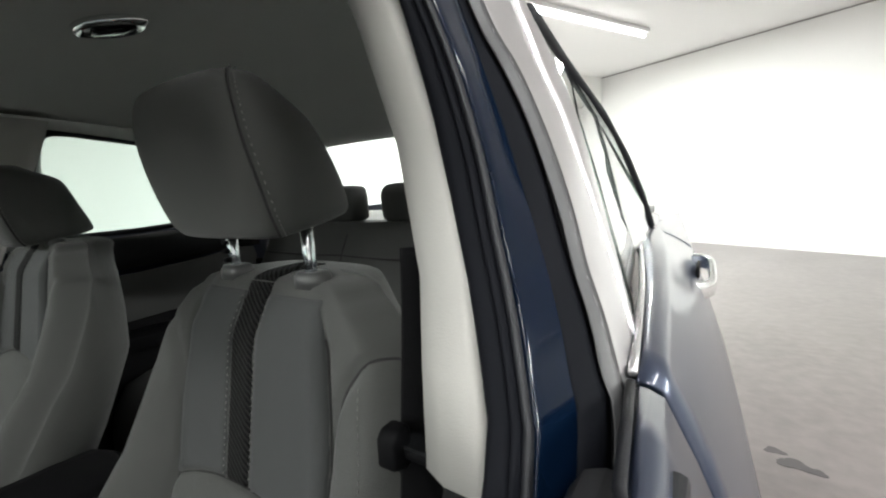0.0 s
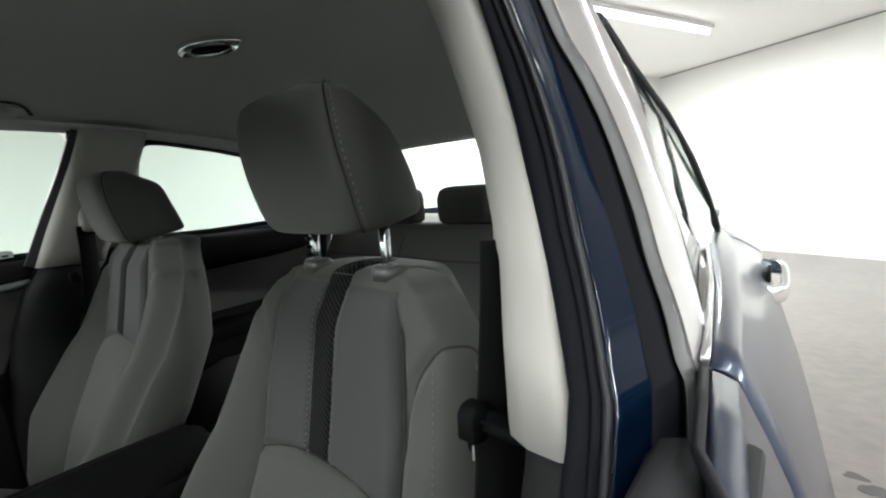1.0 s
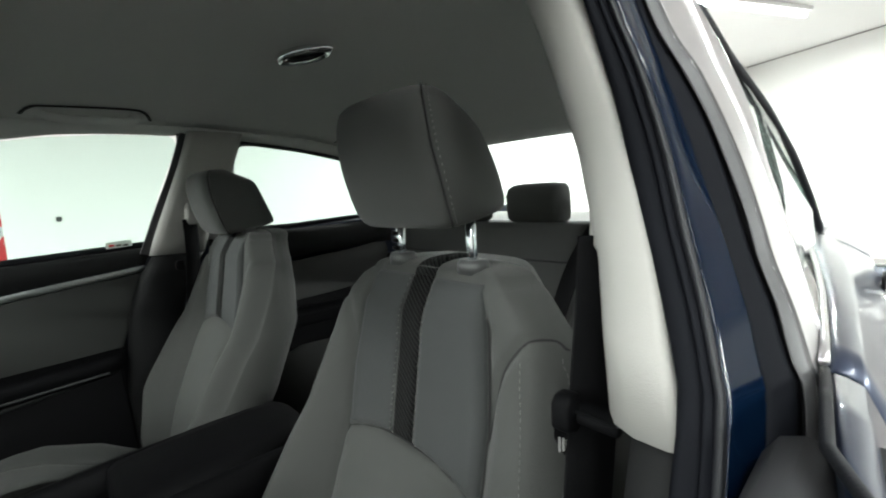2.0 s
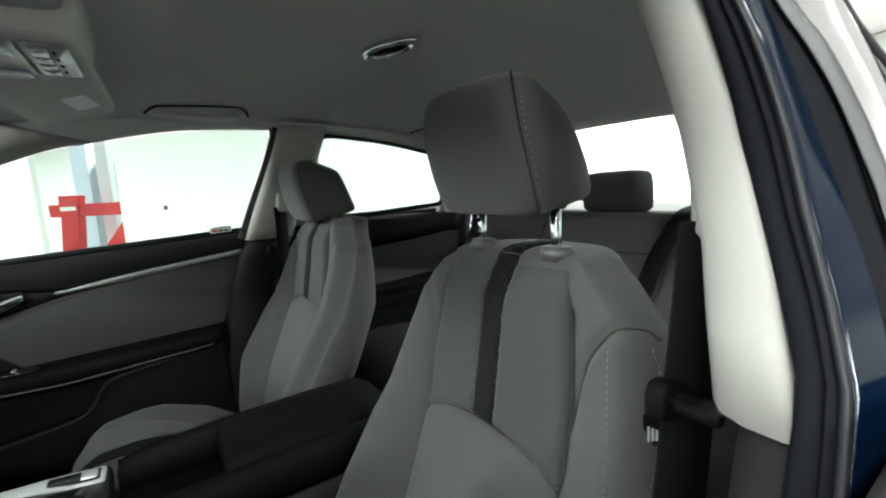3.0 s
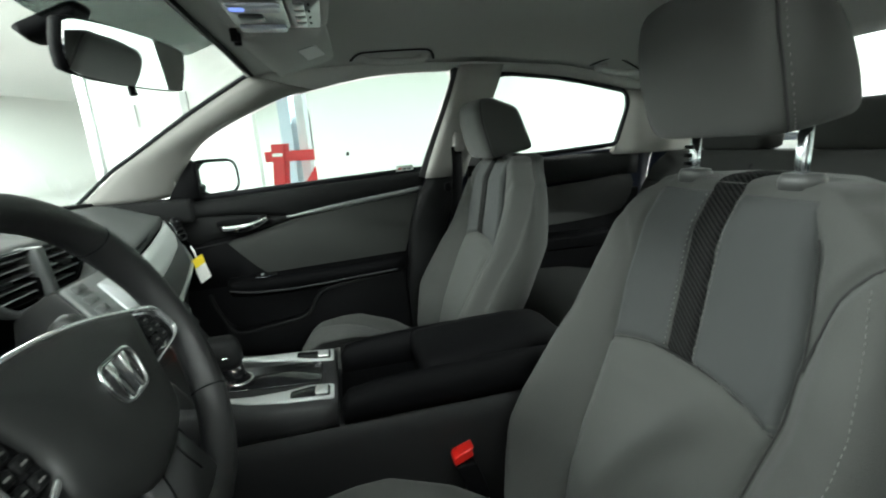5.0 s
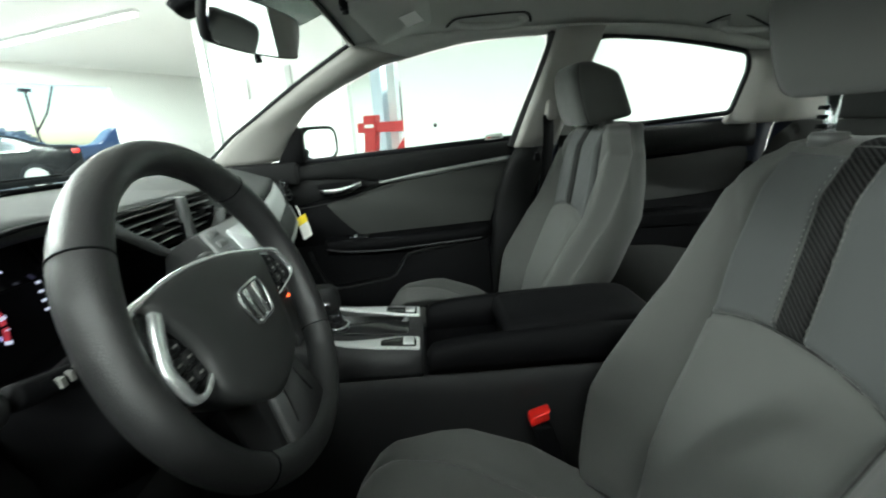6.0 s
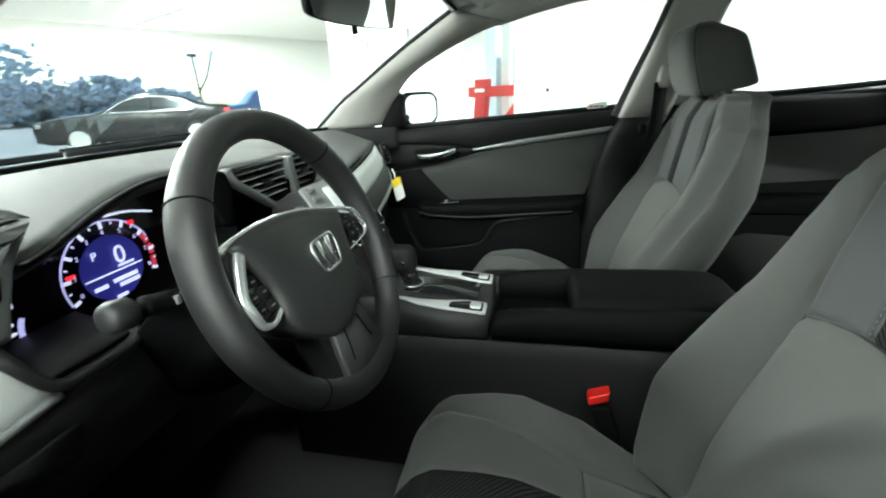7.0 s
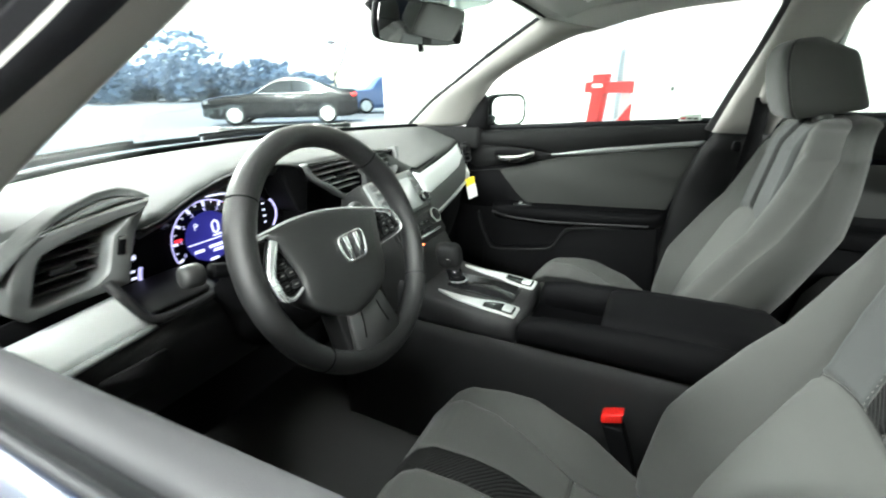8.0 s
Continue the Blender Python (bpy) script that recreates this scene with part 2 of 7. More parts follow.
slabroom("wall_front", -12.0, -8.2, -12.2, -12.0, 0.0, 2.55, WALL, "white painted front wall beside the opening")

TUBE = glow("lit_fluorescent_tube", (1.0, 0.98, 0.95), 12.0)
LAMPBODY = mat("white_enamel_lamp_body", (0.8, 0.8, 0.8), 0.4, var=0.02)
def batten(u, v, length, power, along_v=True):
    lamp = thing("bay_or_fill_lamp", "white batten lamp with a lit tube, one of two real and six added", "ceiling lamp", "ceiling lamps")
    lamp.matrix_world = Matrix.Translation(room(u, v, CEIL)) @ Matrix.Rotation(math.atan2(UY, UX) + (0 if not along_v else math.pi / 2), 4, 'Z')
    part("lamp_body", boxm(-length / 2, length / 2, -0.06, 0.06, -0.05, -0.002), LAMPBODY, lamp, bev=0.006)
    part("lamp_tube", move(tube([(-length / 2 + 0.03, 0, 0), (length / 2 - 0.03, 0, 0)], 0.02, 10), Matrix.Translation((0, 0, -0.085))), TUBE, lamp, "lit white tube")
    li = new("tube_light", bpy.data.lights.new("tube_light", 'AREA'))
    li.data.shape, li.data.size, li.data.size_y, li.data.energy, li.data.color = 'RECTANGLE', length, 0.12, power * length, (1.0, 0.985, 0.96)
    li.matrix_world = Matrix.Translation(room(u, v, CEIL - 0.12)) @ Matrix.Rotation(math.atan2(UY, UX) + (0 if not along_v else math.pi / 2), 4, 'Z')
    return lamp
# the first two are real lamps; the other six are unseen, added as fill
for u, v, l, pw in ((-4.9, -8.6, 6.0, 230), (-3.5, 5.1, 4.0, 115), (3.6, 4.5, 4.0, 190), (4.6, -3.5, 4.0, 130), (2.2, -0.6, 4.0, 25), (1.2, 1.6, 2.4, 28), (0.4, -4.6, 3.0, 330), (-8.6, -2.0, 4.0, 140)):
    batten(u, v, l, pw)

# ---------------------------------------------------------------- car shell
# pale metal colour stands in for the white wall reflected in gloss black covers
COVER_REFLECT = mat("pale_reflection_pillar_cover", (0.55, 0.54, 0.55), 0.30, metal=0.9, coat=0.2, var=0.06, spec=0.8)
SASHPAINT = mat("satin_dark_blue_paint", (0.0012, 0.0045, 0.013), 0.13, var=0.3, vscale=20, spec=0.2)
COVERGREY = mat("grey_cover_edge", (0.05, 0.05, 0.052), 0.4, var=0.1, spec=0.3)
SEALMAT = mat('navy_black_seal', (0.0042, 0.0046, 0.0064), 0.7, bump=0.1, scale=500, var=0.15, spec=0.06)
car = thing("car", "dark blue four-door sedan with lowered driver window", "car")

BELT_Y, BELT_Z = (0.3, 0.8, 1.56, 2.33, 3.2), (0.925, 0.942, 0.985, 1.012, 1.03)
def beltz(y):
    return interp(y, BELT_Y, BELT_Z)

def side_taper(y):
    return interp(y, (-0.6, 0.0, 0.9, 1.66, 1.9, 2.3, 2.8, 3.6), (0.11, 0.06, 0.0, 0.0, 0.006, 0.035, 0.065, 0.13))

def sidex(z):
    """Half width of the glass line at a height."""
    return 0.735 - 0.40 * (z - 0.95)

def shoulder(y):
    """Driver side, by y: half widths of the inner edge, the crease and the outer shoulder, and the height of the edge."""
    at = (1.50, 1.60, 1.65, 1.70, 1.76, 1.83, 1.95, 2.10, 2.30, 2.60, 3.60)
    xi = interp(y, at, (0.757, 0.746, 0.740, 0.735, 0.728, 0.720, 0.703, 0.680, 0.645, 0.600, 0.500))
    xc = interp(y, at, (0.768, 0.761, 0.757, 0.7525, 0.747, 0.741, 0.730, 0.714, 0.690, 0.645, 0.540))
    xo = interp(y, at, (0.783, 0.779, 0.7765, 0.774, 0.772, 0.769, 0.763, 0.755, 0.741, 0.713, 0.620))
    return xi, xc, xo, interp(y, (1.5, 1.6, 1.7, 1.8, 2.1, 2.4, 2.75, 3.6), (0.981, 0.986, 0.990, 0.994, 1.0, 0.995, 0.970, 0.935))

ROOF_Y, ROOF_Z = (1.07, 1.20, 1.40, 1.73, 2.00, 2.20, 2.38), (1.283, 1.318, 1.343, 1.352, 1.335, 1.295, 1.235)
EDGE_Z = (1.272, 1.288, 1.298, 1.300, 1.288, 1.255, 1.205)
def headz(x, y):
    c, e = interp(y, ROOF_Y, ROOF_Z), interp(y, ROOF_Y, EDGE_Z)
    return c - (c - e) * min(1, abs(x) / 0.57) ** 2.6

def grid(f, us, vs, bm=None):
    bm = bm or bmesh.new()
    V = [[bm.verts.new(f(u, v)) for v in vs] for u in us]
    for a, b in zip(V, V[1:]):
        for i in range(len(vs) - 1):
            bm.faces.new((a[i], a[i + 1], b[i + 1], b[i]))
    return bm

def thicken(bm, d):
    """Gives an open sheet a back, d away along its normals."""
    bmesh.ops.recalc_face_normals(bm, faces=bm.faces[:])
    bmesh.ops.solidify(bm, geom=bm.faces[:], thickness=d)
    return bm

def sheet(bm, v):
    """Gives an open sheet a back, moved by v."""
    v = Vector(v)
    edge = [e for e in bm.edges if e.is_boundary]
    ret = bmesh.ops.duplicate(bm, geom=bm.faces[:])
    m = ret["vert_map"]
    dup = [x for x in ret["geom"] if isinstance(x, bmesh.types.BMVert)]
    for x in dup:
        x.co += v
    for e in edge:
        a, b = e.verts
        bm.faces.new((a, b, m[b], m[a]))
    return bm

ys = [1.07 + 1.31 * i / 26 for i in range(27)]
xs = [-0.57 + 1.14 * i / 24 for i in range(25)]
part("headliner", sheet(grid(lambda x, y: (x * (1 - 0.09 * smoothstep(1.8, 2.1, y) if x > 0 else 1), y, headz(x, y)), xs, ys), (0, 0, 0.012)), LINER, car, "grey cloth headliner")
part("roof", thicken(grid(lambda x, y: (x * (1 - 0.12 * smoothstep(1.62, 1.9, y)), y, headz(x, y) + 0.040 - 0.02 * (abs(x) / 0.62) ** 4), [-0.60 + 1.2 * i / 16 for i in range(17)], [1.066 + 1.354 * i / 20 for i in range(21)]), 0.006), PAINT, car, "dark blue painted roof panel")

WIN_F = [(0.727, 0.790, 0.960), (0.687, 0.863, 1.069), (0.659, 0.952, 1.139), (0.628, 1.139, 1.219), (0.620, 1.246, 1.242), (0.609, 1.374, 1.266), (0.604, 1.506, 1.279), (0.602, 1.640, 1.284)]
WIN_B = [(0.602, 1.640, 1.284), (0.612, 1.652, 1.262), (0.664, 1.602, 1.125), (0.696, 1.580, 1.045), (0.720, 1.560, 0.986)]
REAR_F = [(0.712, 1.752, 1.004), (0.642, 1.785, 1.185), (0.611, 1.800, 1.255), (0.603, 1.815, 1.272)]
REAR_T = [(0.603, 1.815, 1.272), (0.602, 1.853, 1.274), (0.599, 2.000, 1.260), (0.598, 2.123, 1.240), (0.600, 2.283, 1.207)]
REAR_B = [(0.600, 2.283, 1.207), (0.618, 2.304, 1.160), (0.671, 2.300, 1.028), (0.697, 2.015, 1.009)]

for s in (-1, 1):
    out = Vector((s, 0, 0.4))
    if s < 0:
        ws = [(0.682, 0.560, 0.955), (0.658, 0.665, 1.035), (0.634, 0.757, 1.090), (0.598, 0.925, 1.190), (0.560, 1.088, 1.276)]
        wf = WIN_F[:5]
    else:
        ws = [(0.607, 0.72, 0.955), (0.605, 0.782, 0.994), (0.573, 0.93, 1.082), (0.538, 1.069, 1.165), (0.50, 1.19, 1.25)]
        wf = [(0.684, 0.72, 0.951), (0.662, 0.825, 1.022), (0.631, 0.955, 1.087), (0.603, 1.095, 1.153), (0.58, 1.215, 1.222)]
    part("windscreen_pillar_trim", ribbon(mirrorx(ws, s), mirrorx(wf, s), 0.022 if s < 0 else 0.006, out, 0.03), BEIGE, car, "pale grey windscreen pillar trim")
    if s < 0:
        part("windscreen_seal", tube(smoothpath(mirrorx([(x + 0.006, y - 0.012, z + 0.004) for x, y, z in ws], s), 6), 0.006, 8), RUBBER, car, "black windscreen edge seal")
        part("pillar_edge", sweep(smoothpath(mirrorx([(sidex(z) - 0.030, y, z) for y, z in ((1.664, 1.285), (1.632, 1.176), (1.600, 1.087), (1.571, 1.0), (1.558, 0.962))], s), 6), rrect(0.024, 0.006, 0.002, 3), up=Vector((1, 0, 0))), COVERGREY, car, "grey window frame edge")
    if s > 0:
        sash = [(x + 0.012, y + 0.03, z + 0.030) for x, y, z in wf]
        part("door_seal", ribbon([(x + 0.002, y + 0.001, z) for x, y, z in wf], sash, 0.006, out, 0.02, n=8), RUBBER, car, "black rubber door seal")
        sash2 = [(x + 0.07, y + 0.05, z + 0.15) for x, y, z in sash]
        part("window_channel", ribbon([(x + 0.001, y + 0.002, z + 0.002) for x, y, z in sash], sash2, 0.006, out, 0.02, n=8), RUBBER, car, "black window channel")
    # rail over the doors
    top = [(0.560, 1.088, 1.276), (0.562, 1.25, 1.296), (0.562, 1.45, 1.302), (0.562, 1.70, 1.304), (0.562, 1.95, 1.294), (0.562, 2.15, 1.268), (0.56, 2.36, 1.215)]
    low = [(0.622, 1.20, 1.232), (0.613, 1.32, 1.258), (0.605, 1.45, 1.276), (0.603, 1.70, 1.282), (0.604, 1.92, 1.270), (0.602, 2.13, 1.242), (0.604, 2.34, 1.20)]
    if s > 0:
        top, low = [[(x - 0.06 * smoothstep(1.75, 2.0, y), y, z) for x, y, z in L] for L in (top, low)]
    part("roof_rail_trim", ribbon(mirrorx(top, s), mirrorx(low, s), 0.012, out, 0.03, steps=30), LINER, car, "grey roof rail trim over the doors")
    # rear pillar
    if s < 0:
        part("rear_pillar_trim", ribbon(mirrorx([(x - 0.035 * (s > 0), y + 0.06 * (s > 0), z) for x, y, z in ((0.600, 2.27, 1.212), (0.618, 2.305, 1.16), (0.672, 2.30, 1.025), (0.685, 2.29, 0.99))], s), mirrorx([(0.56 - 0.04 * (s > 0), 2.40, 1.21), (0.57 - 0.04 * (s > 0), 2.55, 1.16), (0.60, 2.75, 1.07), (0.62, 2.85, 1.0)], s), 0.01, out, 0.03), BEIGE, car, "pale grey rear pillar trim")
    # upper centre pillar cover, a deep moulding whose front edge is rounded
    zs = [0.958, 1.0, 1.042, 1.119, 1.20, 1.255, 1.29]
    yf = [1.576, 1.598, 1.620, 1.643, 1.650, 1.648, 1.645] if s > 0 else [1.567, 1.579, 1.592, 1.618, 1.645, 1.660, 1.668]
    rings = []
    for z, y in zip(zs, yf):
        x = sidex(z) - 0.037 - 0.006 * smoothstep(1.1, 0.96, z)
        w = 0.052
        sec = [(0.006, 0.0), (0.0, -0.002), (-0.012, -0.001), (-0.022, 0.006), (-0.028, 0.018), (-0.030, 0.05), (-0.030, w + 0.06), (-0.015, w + 0.085), (0.012, w + 0.085)]
        rings.append([(s * (x + a * (1.4 if s > 0 and a < 0 else 1.0)), y + b, z) for a, b in sec])
    part("centre_pillar_cover", loft(rings), BEIGE, car, "pale grey upper centre pillar cover")
    rings = []
    for z, y, x in ((0.30, 1.47, 0.70), (0.60, 1.48, 0.70), (0.80, 1.505, 0.70), (0.90, 1.54, 0.698), (0.955, 1.574, 0.691)):
        sec = [(0.006, 0.0), (0.0, -0.002), (-0.012, 0.0), (-0.024, 0.01), (-0.03, 0.03), (-0.032, 0.12), (0.012, 0.14)]
        rings.append([(s * (x + a), y + b, z) for a, b in sec])
    part("lower_pillar_cover", loft(rings), DARK, car, "charcoal lower centre pillar cover")
    # door seal, ribs, painted door sash, window channel and outer pillar covers, one beside the other
    ZR = (1.285, 1.204, 1.169, 1.135, 1.102, 1.071, 1.042, 1.018, 0.995, 0.975, 0.90, 0.70, 0.40)
    YR = (1.648, 1.650, 1.647, 1.644, 1.638, 1.629, 1.620, 1.607, 1.596, 1.585, 1.54, 1.49, 1.47)
    def layer(xs, dy, dz=0.0):
        return mirrorx([(x, y + dy, z + dz) for x, y, z in zip(xs, YR, ZR)], s)
    beige = layer((0.580, 0.607, 0.619, 0.630, 0.640, 0.652, 0.663, 0.674, 0.683, 0.689, 0.697, 0.700, 0.700), 0.002)
    sealo = layer((0.588, 0.617, 0.632, 0.644, 0.656, 0.666, 0.677, 0.688, 0.696, 0.701, 0.710, 0.715, 0.715), 0.002)
    ribo = layer((0.596, 0.6255, 0.641, 0.6535, 0.665, 0.675, 0.6855, 0.6955, 0.703, 0.709, 0.718, 0.722, 0.722), 0.0, -0.002)
    blueo = layer((0.596, 0.625, 0.640, 0.654, 0.667, 0.681, 0.693, 0.704, 0.712, 0.719, 0.728), 0.037)
    chano = layer((0.596, 0.626, 0.646, 0.663, 0.677, 0.689, 0.700, 0.712, 0.721, 0.729, 0.738), 0.047)
    blacko = layer((0.600, 0.631, 0.650, 0.667, 0.681, 0.694, 0.704, 0.716, 0.724, 0.733, 0.741), 0.050)
    greyo = layer((0.606, 0.637, 0.657, 0.673, 0.687, 0.699, 0.709, 0.721, 0.730, 0.737, 0.744), 0.055)
    fw = (s * 0.35, 0.93, 0)
    part("door_seal", ribbon(beige, sealo, 0.005, fw, 0.006, n=8, steps=40), SEALMAT, car, "black rubber door seal")
    midrib = [Vector(p).lerp(Vector(q), 0.45) for p, q in zip(sealo, ribo)]
    part("seal_rib", ribbon(sealo, midrib, 0.003, fw, 0.006, n=6, steps=40), SEALMAT, car, "black rubber seal rib")
    part("seal_rib", ribbon([p + Vector((0, 0.003, 0)) for p in midrib], ribo, 0.001, fw, 0.004, n=6, steps=40), RUBBER, car, "black rubber seal rib")
    part("door_sash", ribbon([(x, y + 0.005, z) for x, y, z in ribo[:11]], blueo, 0.003, fw, 0.006, n=8, steps=40), SASHPAINT, car, "dark blue painted door sash")
    part("window_channel", ribbon(blueo, chano, 0.003, fw, 0.006, n=8, steps=40), SEALMAT, car, "black rubber window channel")
    part("channel_gap", ribbon([(x, y + 0.004, z) for x, y, z in chano], [(x, y + 0.004, z) for x, y, z in blacko], 0.0, fw, 0.004, n=4, steps=40), BLACK, car, "black channel gap")
    part("cover_edge", ribbon(blacko, greyo, 0.001, fw, 0.004, n=6, steps=40), COVERGREY, car, "grey edge of the outer pillar cover")
    midl = mirrorx([(0.612, 1.765, 1.29), (0.641, 1.760, 1.216), (0.653, 1.758, 1.184), (0.670, 1.760, 1.144), (0.687, 1.754, 1.10), (0.703, 1.743, 1.06), (0.718, 1.729, 1.023), (0.730, 1.712, 0.993), (0.739, 1.690, 0.970)], s)
    part("outer_pillar_cover", ribbon(greyo[:10], [(x - s * 0.001, y - 0.0015, z) for x, y, z in midl], 0.001, (-s, 0, -0.4), 0.004, n=6, steps=40), COVER_REFLECT, car, "black outer pillar cover, pale reflection painted in")
    glassl = mirrorx([(0.615, 1.806, 1.28), (0.624, 1.803, 1.249), (0.650, 1.803, 1.196), (0.669, 1.803, 1.148), (0.684, 1.796, 1.101), (0.699, 1.785, 1.054), (0.712, 1.775, 1.010), (0.724, 1.760, 0.968)], s)
    part("rear_pillar_cover", ribbon([(x, y + 0.0015, z) for x, y, z in midl[:8]], glassl, 0.002, (-s, 0, -0.4), 0.004, n=6, steps=40), COVER_REFLECT, car, "black rear door pillar cover, pale reflection painted in")
    # rear door glass with its black frame
    if s < 0:
        loop = roundpoly([(x + s * 0.012, y, z) for x, y, z in mirrorx(REAR_F[:-1] + REAR_T + REAR_B[1:], s)], 0.022)
    else:
        loop = roundpoly([(0.720, 1.790, 0.975), (0.712, 1.800, 1.005), (0.697, 1.802, 1.054), (0.683, 1.804, 1.101), (0.669, 1.804, 1.148), (0.649, 1.803, 1.196), (0.623, 1.808, 1.247), (0.618, 1.870, 1.243), (0.615, 1.95, 1.229), (0.624, 2.10, 1.187), (0.641, 2.20, 1.125), (0.653, 2.27, 1.066), (0.662, 2.33, 1.010), (0.664, 2.335, 0.990), (0.672, 2.30, 0.972), (0.700, 2.0, 0.958)], 0.02)
    if s < 0:
        part("rear_window_frame", sweep(loop, disc(0.0085, 8), closed=True), RUBBER, car, "black rear window frame")
    else:
        part("rear_window_frame", sweep(loop[30:-5], disc(0.0055, 8)), RUBBER, car, "black rear window frame")
    bm = bmesh.new()
    bm.faces.new([bm.verts.new(p) for p in loop])
    pane = part("rear_window_pane", thicken(bm, 0.004), SIDEGLASS if s < 0 else REARGLASS, car, "green tinted rear side window", smooth=False)
    pane.visible_shadow = False
    if s < 0:
        loop = roundpoly([(x + s * 0.012, y, z) for x, y, z in mirrorx(WIN_F[:-1] + WIN_B, s)], 0.015)
        bm = bmesh.new()
        bm.faces.new([bm.verts.new(p) for p in loop])
        pane = part("front_window_pane", thicken(bm, 0.004), SIDEGLASS, car, "green tinted front side window", smooth=False)
        pane.visible_shadow = False
    # outer skin below the glass
    def skin(y, k, s=s):
        zb = beltz(y)
        sec = [(0.742, zb - 0.002), (0.748, zb), (0.756, zb - 0.001), (0.770, zb - 0.009), (0.784, zb - 0.026), (0.795, zb - 0.046), (0.804, zb - 0.085), (0.810, zb - 0.13), (0.813, 0.79), (0.814, 0.73), (0.806, 0.62), (0.80, 0.45), (0.80, 0.33), (0.76, 0.24)]
        x, z = sec[k]
        taper = side_taper(y)
        if s < 0:
            return (-(x - taper), y, z)
        x = interp(y, (1.48, 1.645), (0.766, 0.742)) + (x - 0.742) * interp(y, (1.3, 1.68, 3.6), (0.667, 0.42, 0.42))
        old = Vector((x - taper, y, zb - 0.03 if k == 0 else z))
        if y <= 1.48:
            return old
        # shoulder of the driver side: inner edge, crease, outer shoulder, flank
        xi, xc, xo, zi = shoulder(y)
        new_sec = ((xi, zi - 0.003), (xi + 0.002, zi), (lerp(xi, xc, 0.4), zi - 0.001), (lerp(xi, xc, 0.8), zi - 0.004), (xc, zi - 0.011), (xc + 0.003, zi - 0.017), (lerp(xc, xo, 0.55), lerp(zi - 0.016, 0.935, 0.45)), (xo, 0.935), (xo + 0.020, 0.88), (xo + 0.045, 0.80), (xo + 0.068, 0.70), (xo + 0.068, 0.50), (xo + 0.058, 0.33), (xo + 0.03, 0.24))
        return old.lerp(Vector((new_sec[k][0], y, new_sec[k][1])), smoothstep(1.48, 1.60, y))
    for nm, y0, y1 in (("front_fender", -0.55, 0.70), ("front_door_skin", 0.705, 1.653), ("rear_door_skin", 1.661, 2.50), ("rear_quarter", 2.505, 3.55)):
        n = max(10, int((y1 - y0) / 0.04))
        bm = grid(skin, [y0 + (y1 - y0) * i / n for i in range(n + 1)], range(14))
        part(nm, thicken(bm, 0.004), PAINT, car, "dark blue painted body side")
    for ya, yb in ((0.86, 1.652), (1.664, 2.33)):
        strip = [(shoulder(y)[0] - 0.002, y, shoulder(y)[3] + 0.001) if s > 0 and y > 1.56 else (s * (0.7495 + (interp(y, (1.48, 1.645), (0.021, 0.0)) if s > 0 else 0) - side_taper(y)), y, beltz(y) + 0.002) for y in [lerp(ya, yb, i / 20) for i in range(21)]]
        # the rear strip is black too; its pale colour paints the same reflection
        part("belt_strip", sweep(strip, rrect(0.005, 0.005, 0.002, 3)), COVER_REFLECT if ya > 1.5 else RUBBER, car, "black belt weatherstrip")
    if s > 0:
        hp = smoothpath([(0.742, 2.10, 0.932), (0.760, 2.11, 0.934), (0.767, 2.14, 0.936), (0.764, 2.24, 0.941), (0.755, 2.28, 0.943), (0.735, 2.29, 0.943)], 6)
        part("door_handle", sweep(hp, rrect(0.010, 0.024, 0.004, 4)), CHROME, car, "bright outer door handle")
        part("handle_recess", move(slab(rrect(0.075, 0.028, 0.012), 0.004, pose(0, 0, 0, 90, 0, 90)), Matrix.Translation((0.745, 2.19, 0.942))), BLACK, car, "dark handle recess")

part("pillar_foot", boxm(0.67, 0.724, 1.68, 1.80, 0.90, 0.982), COVER_REFLECT, car, "black foot of the pillar cover, pale reflection painted in", bev=0.006)
part("corner_trim", boxm(-0.732, -0.668, 0.56, 0.84, 0.88, 0.953), DARK, car, "charcoal corner trim by the windscreen", bev=0.008)
part("inner_weatherstrip", sweep([(-0.737, y, beltz(y) + 0.003) for y in [0.80 + 0.78 * i / 16 for i in range(17)]], rrect(0.012, 0.016, 0.004, 3)), RUBBER, car, "black window slot strip")

# windscreen, rear screen
def screen(name, pts, label):
    """pts: rows of three points each from side to side."""
    bm = bmesh.new()
    rows = []
    for a, b, c in pts:
        rows.append(smoothpath([a, b, c], 8))
    V = [[bm.verts.new(p) for p in r] for r in rows]
    for a, b in zip(V, V[1:]):
        for i in range(len(a) - 1):
            bm.faces.new((a[i], a[i + 1], b[i + 1], b[i]))
    ob = part(name, thicken(bm, 0.005), GLASS, car, label)
    ob.visible_shadow = False
    return ob
screen("windscreen", [((-0.70, 0.545, 0.955), (0, 0.27, 0.945), (0.70, 0.60, 0.955)), ((-0.645, 0.72, 1.09), (0, 0.53, 1.095), (0.64, 0.74, 1.09)), ((-0.575, 1.078, 1.292), (0, 1.060, 1.318), (0.56, 1.080, 1.292))], "clear windscreen")
screen("rear_screen", [((-0.56, 2.385, 1.215), (0, 2.40, 1.25), (0.56, 2.385, 1.215)), ((-0.58, 2.65, 1.12), (0, 2.73, 1.15), (0.58, 2.65, 1.12)), ((-0.60, 2.90, 1.02), (0, 3.02, 1.03), (0.60, 2.90, 1.02))], "clear rear screen")
part("header_trim", ribbon([(-0.56, 1.076, 1.277), (0, 1.060, 1.290), (0.56, 1.076, 1.277)], [(-0.56, 1.090, 1.274), (0, 1.080, 1.284), (0.56, 1.090, 1.274)], 0.003, (0, 0, 1), 0.02), BLACK, car, "black windscreen header band")
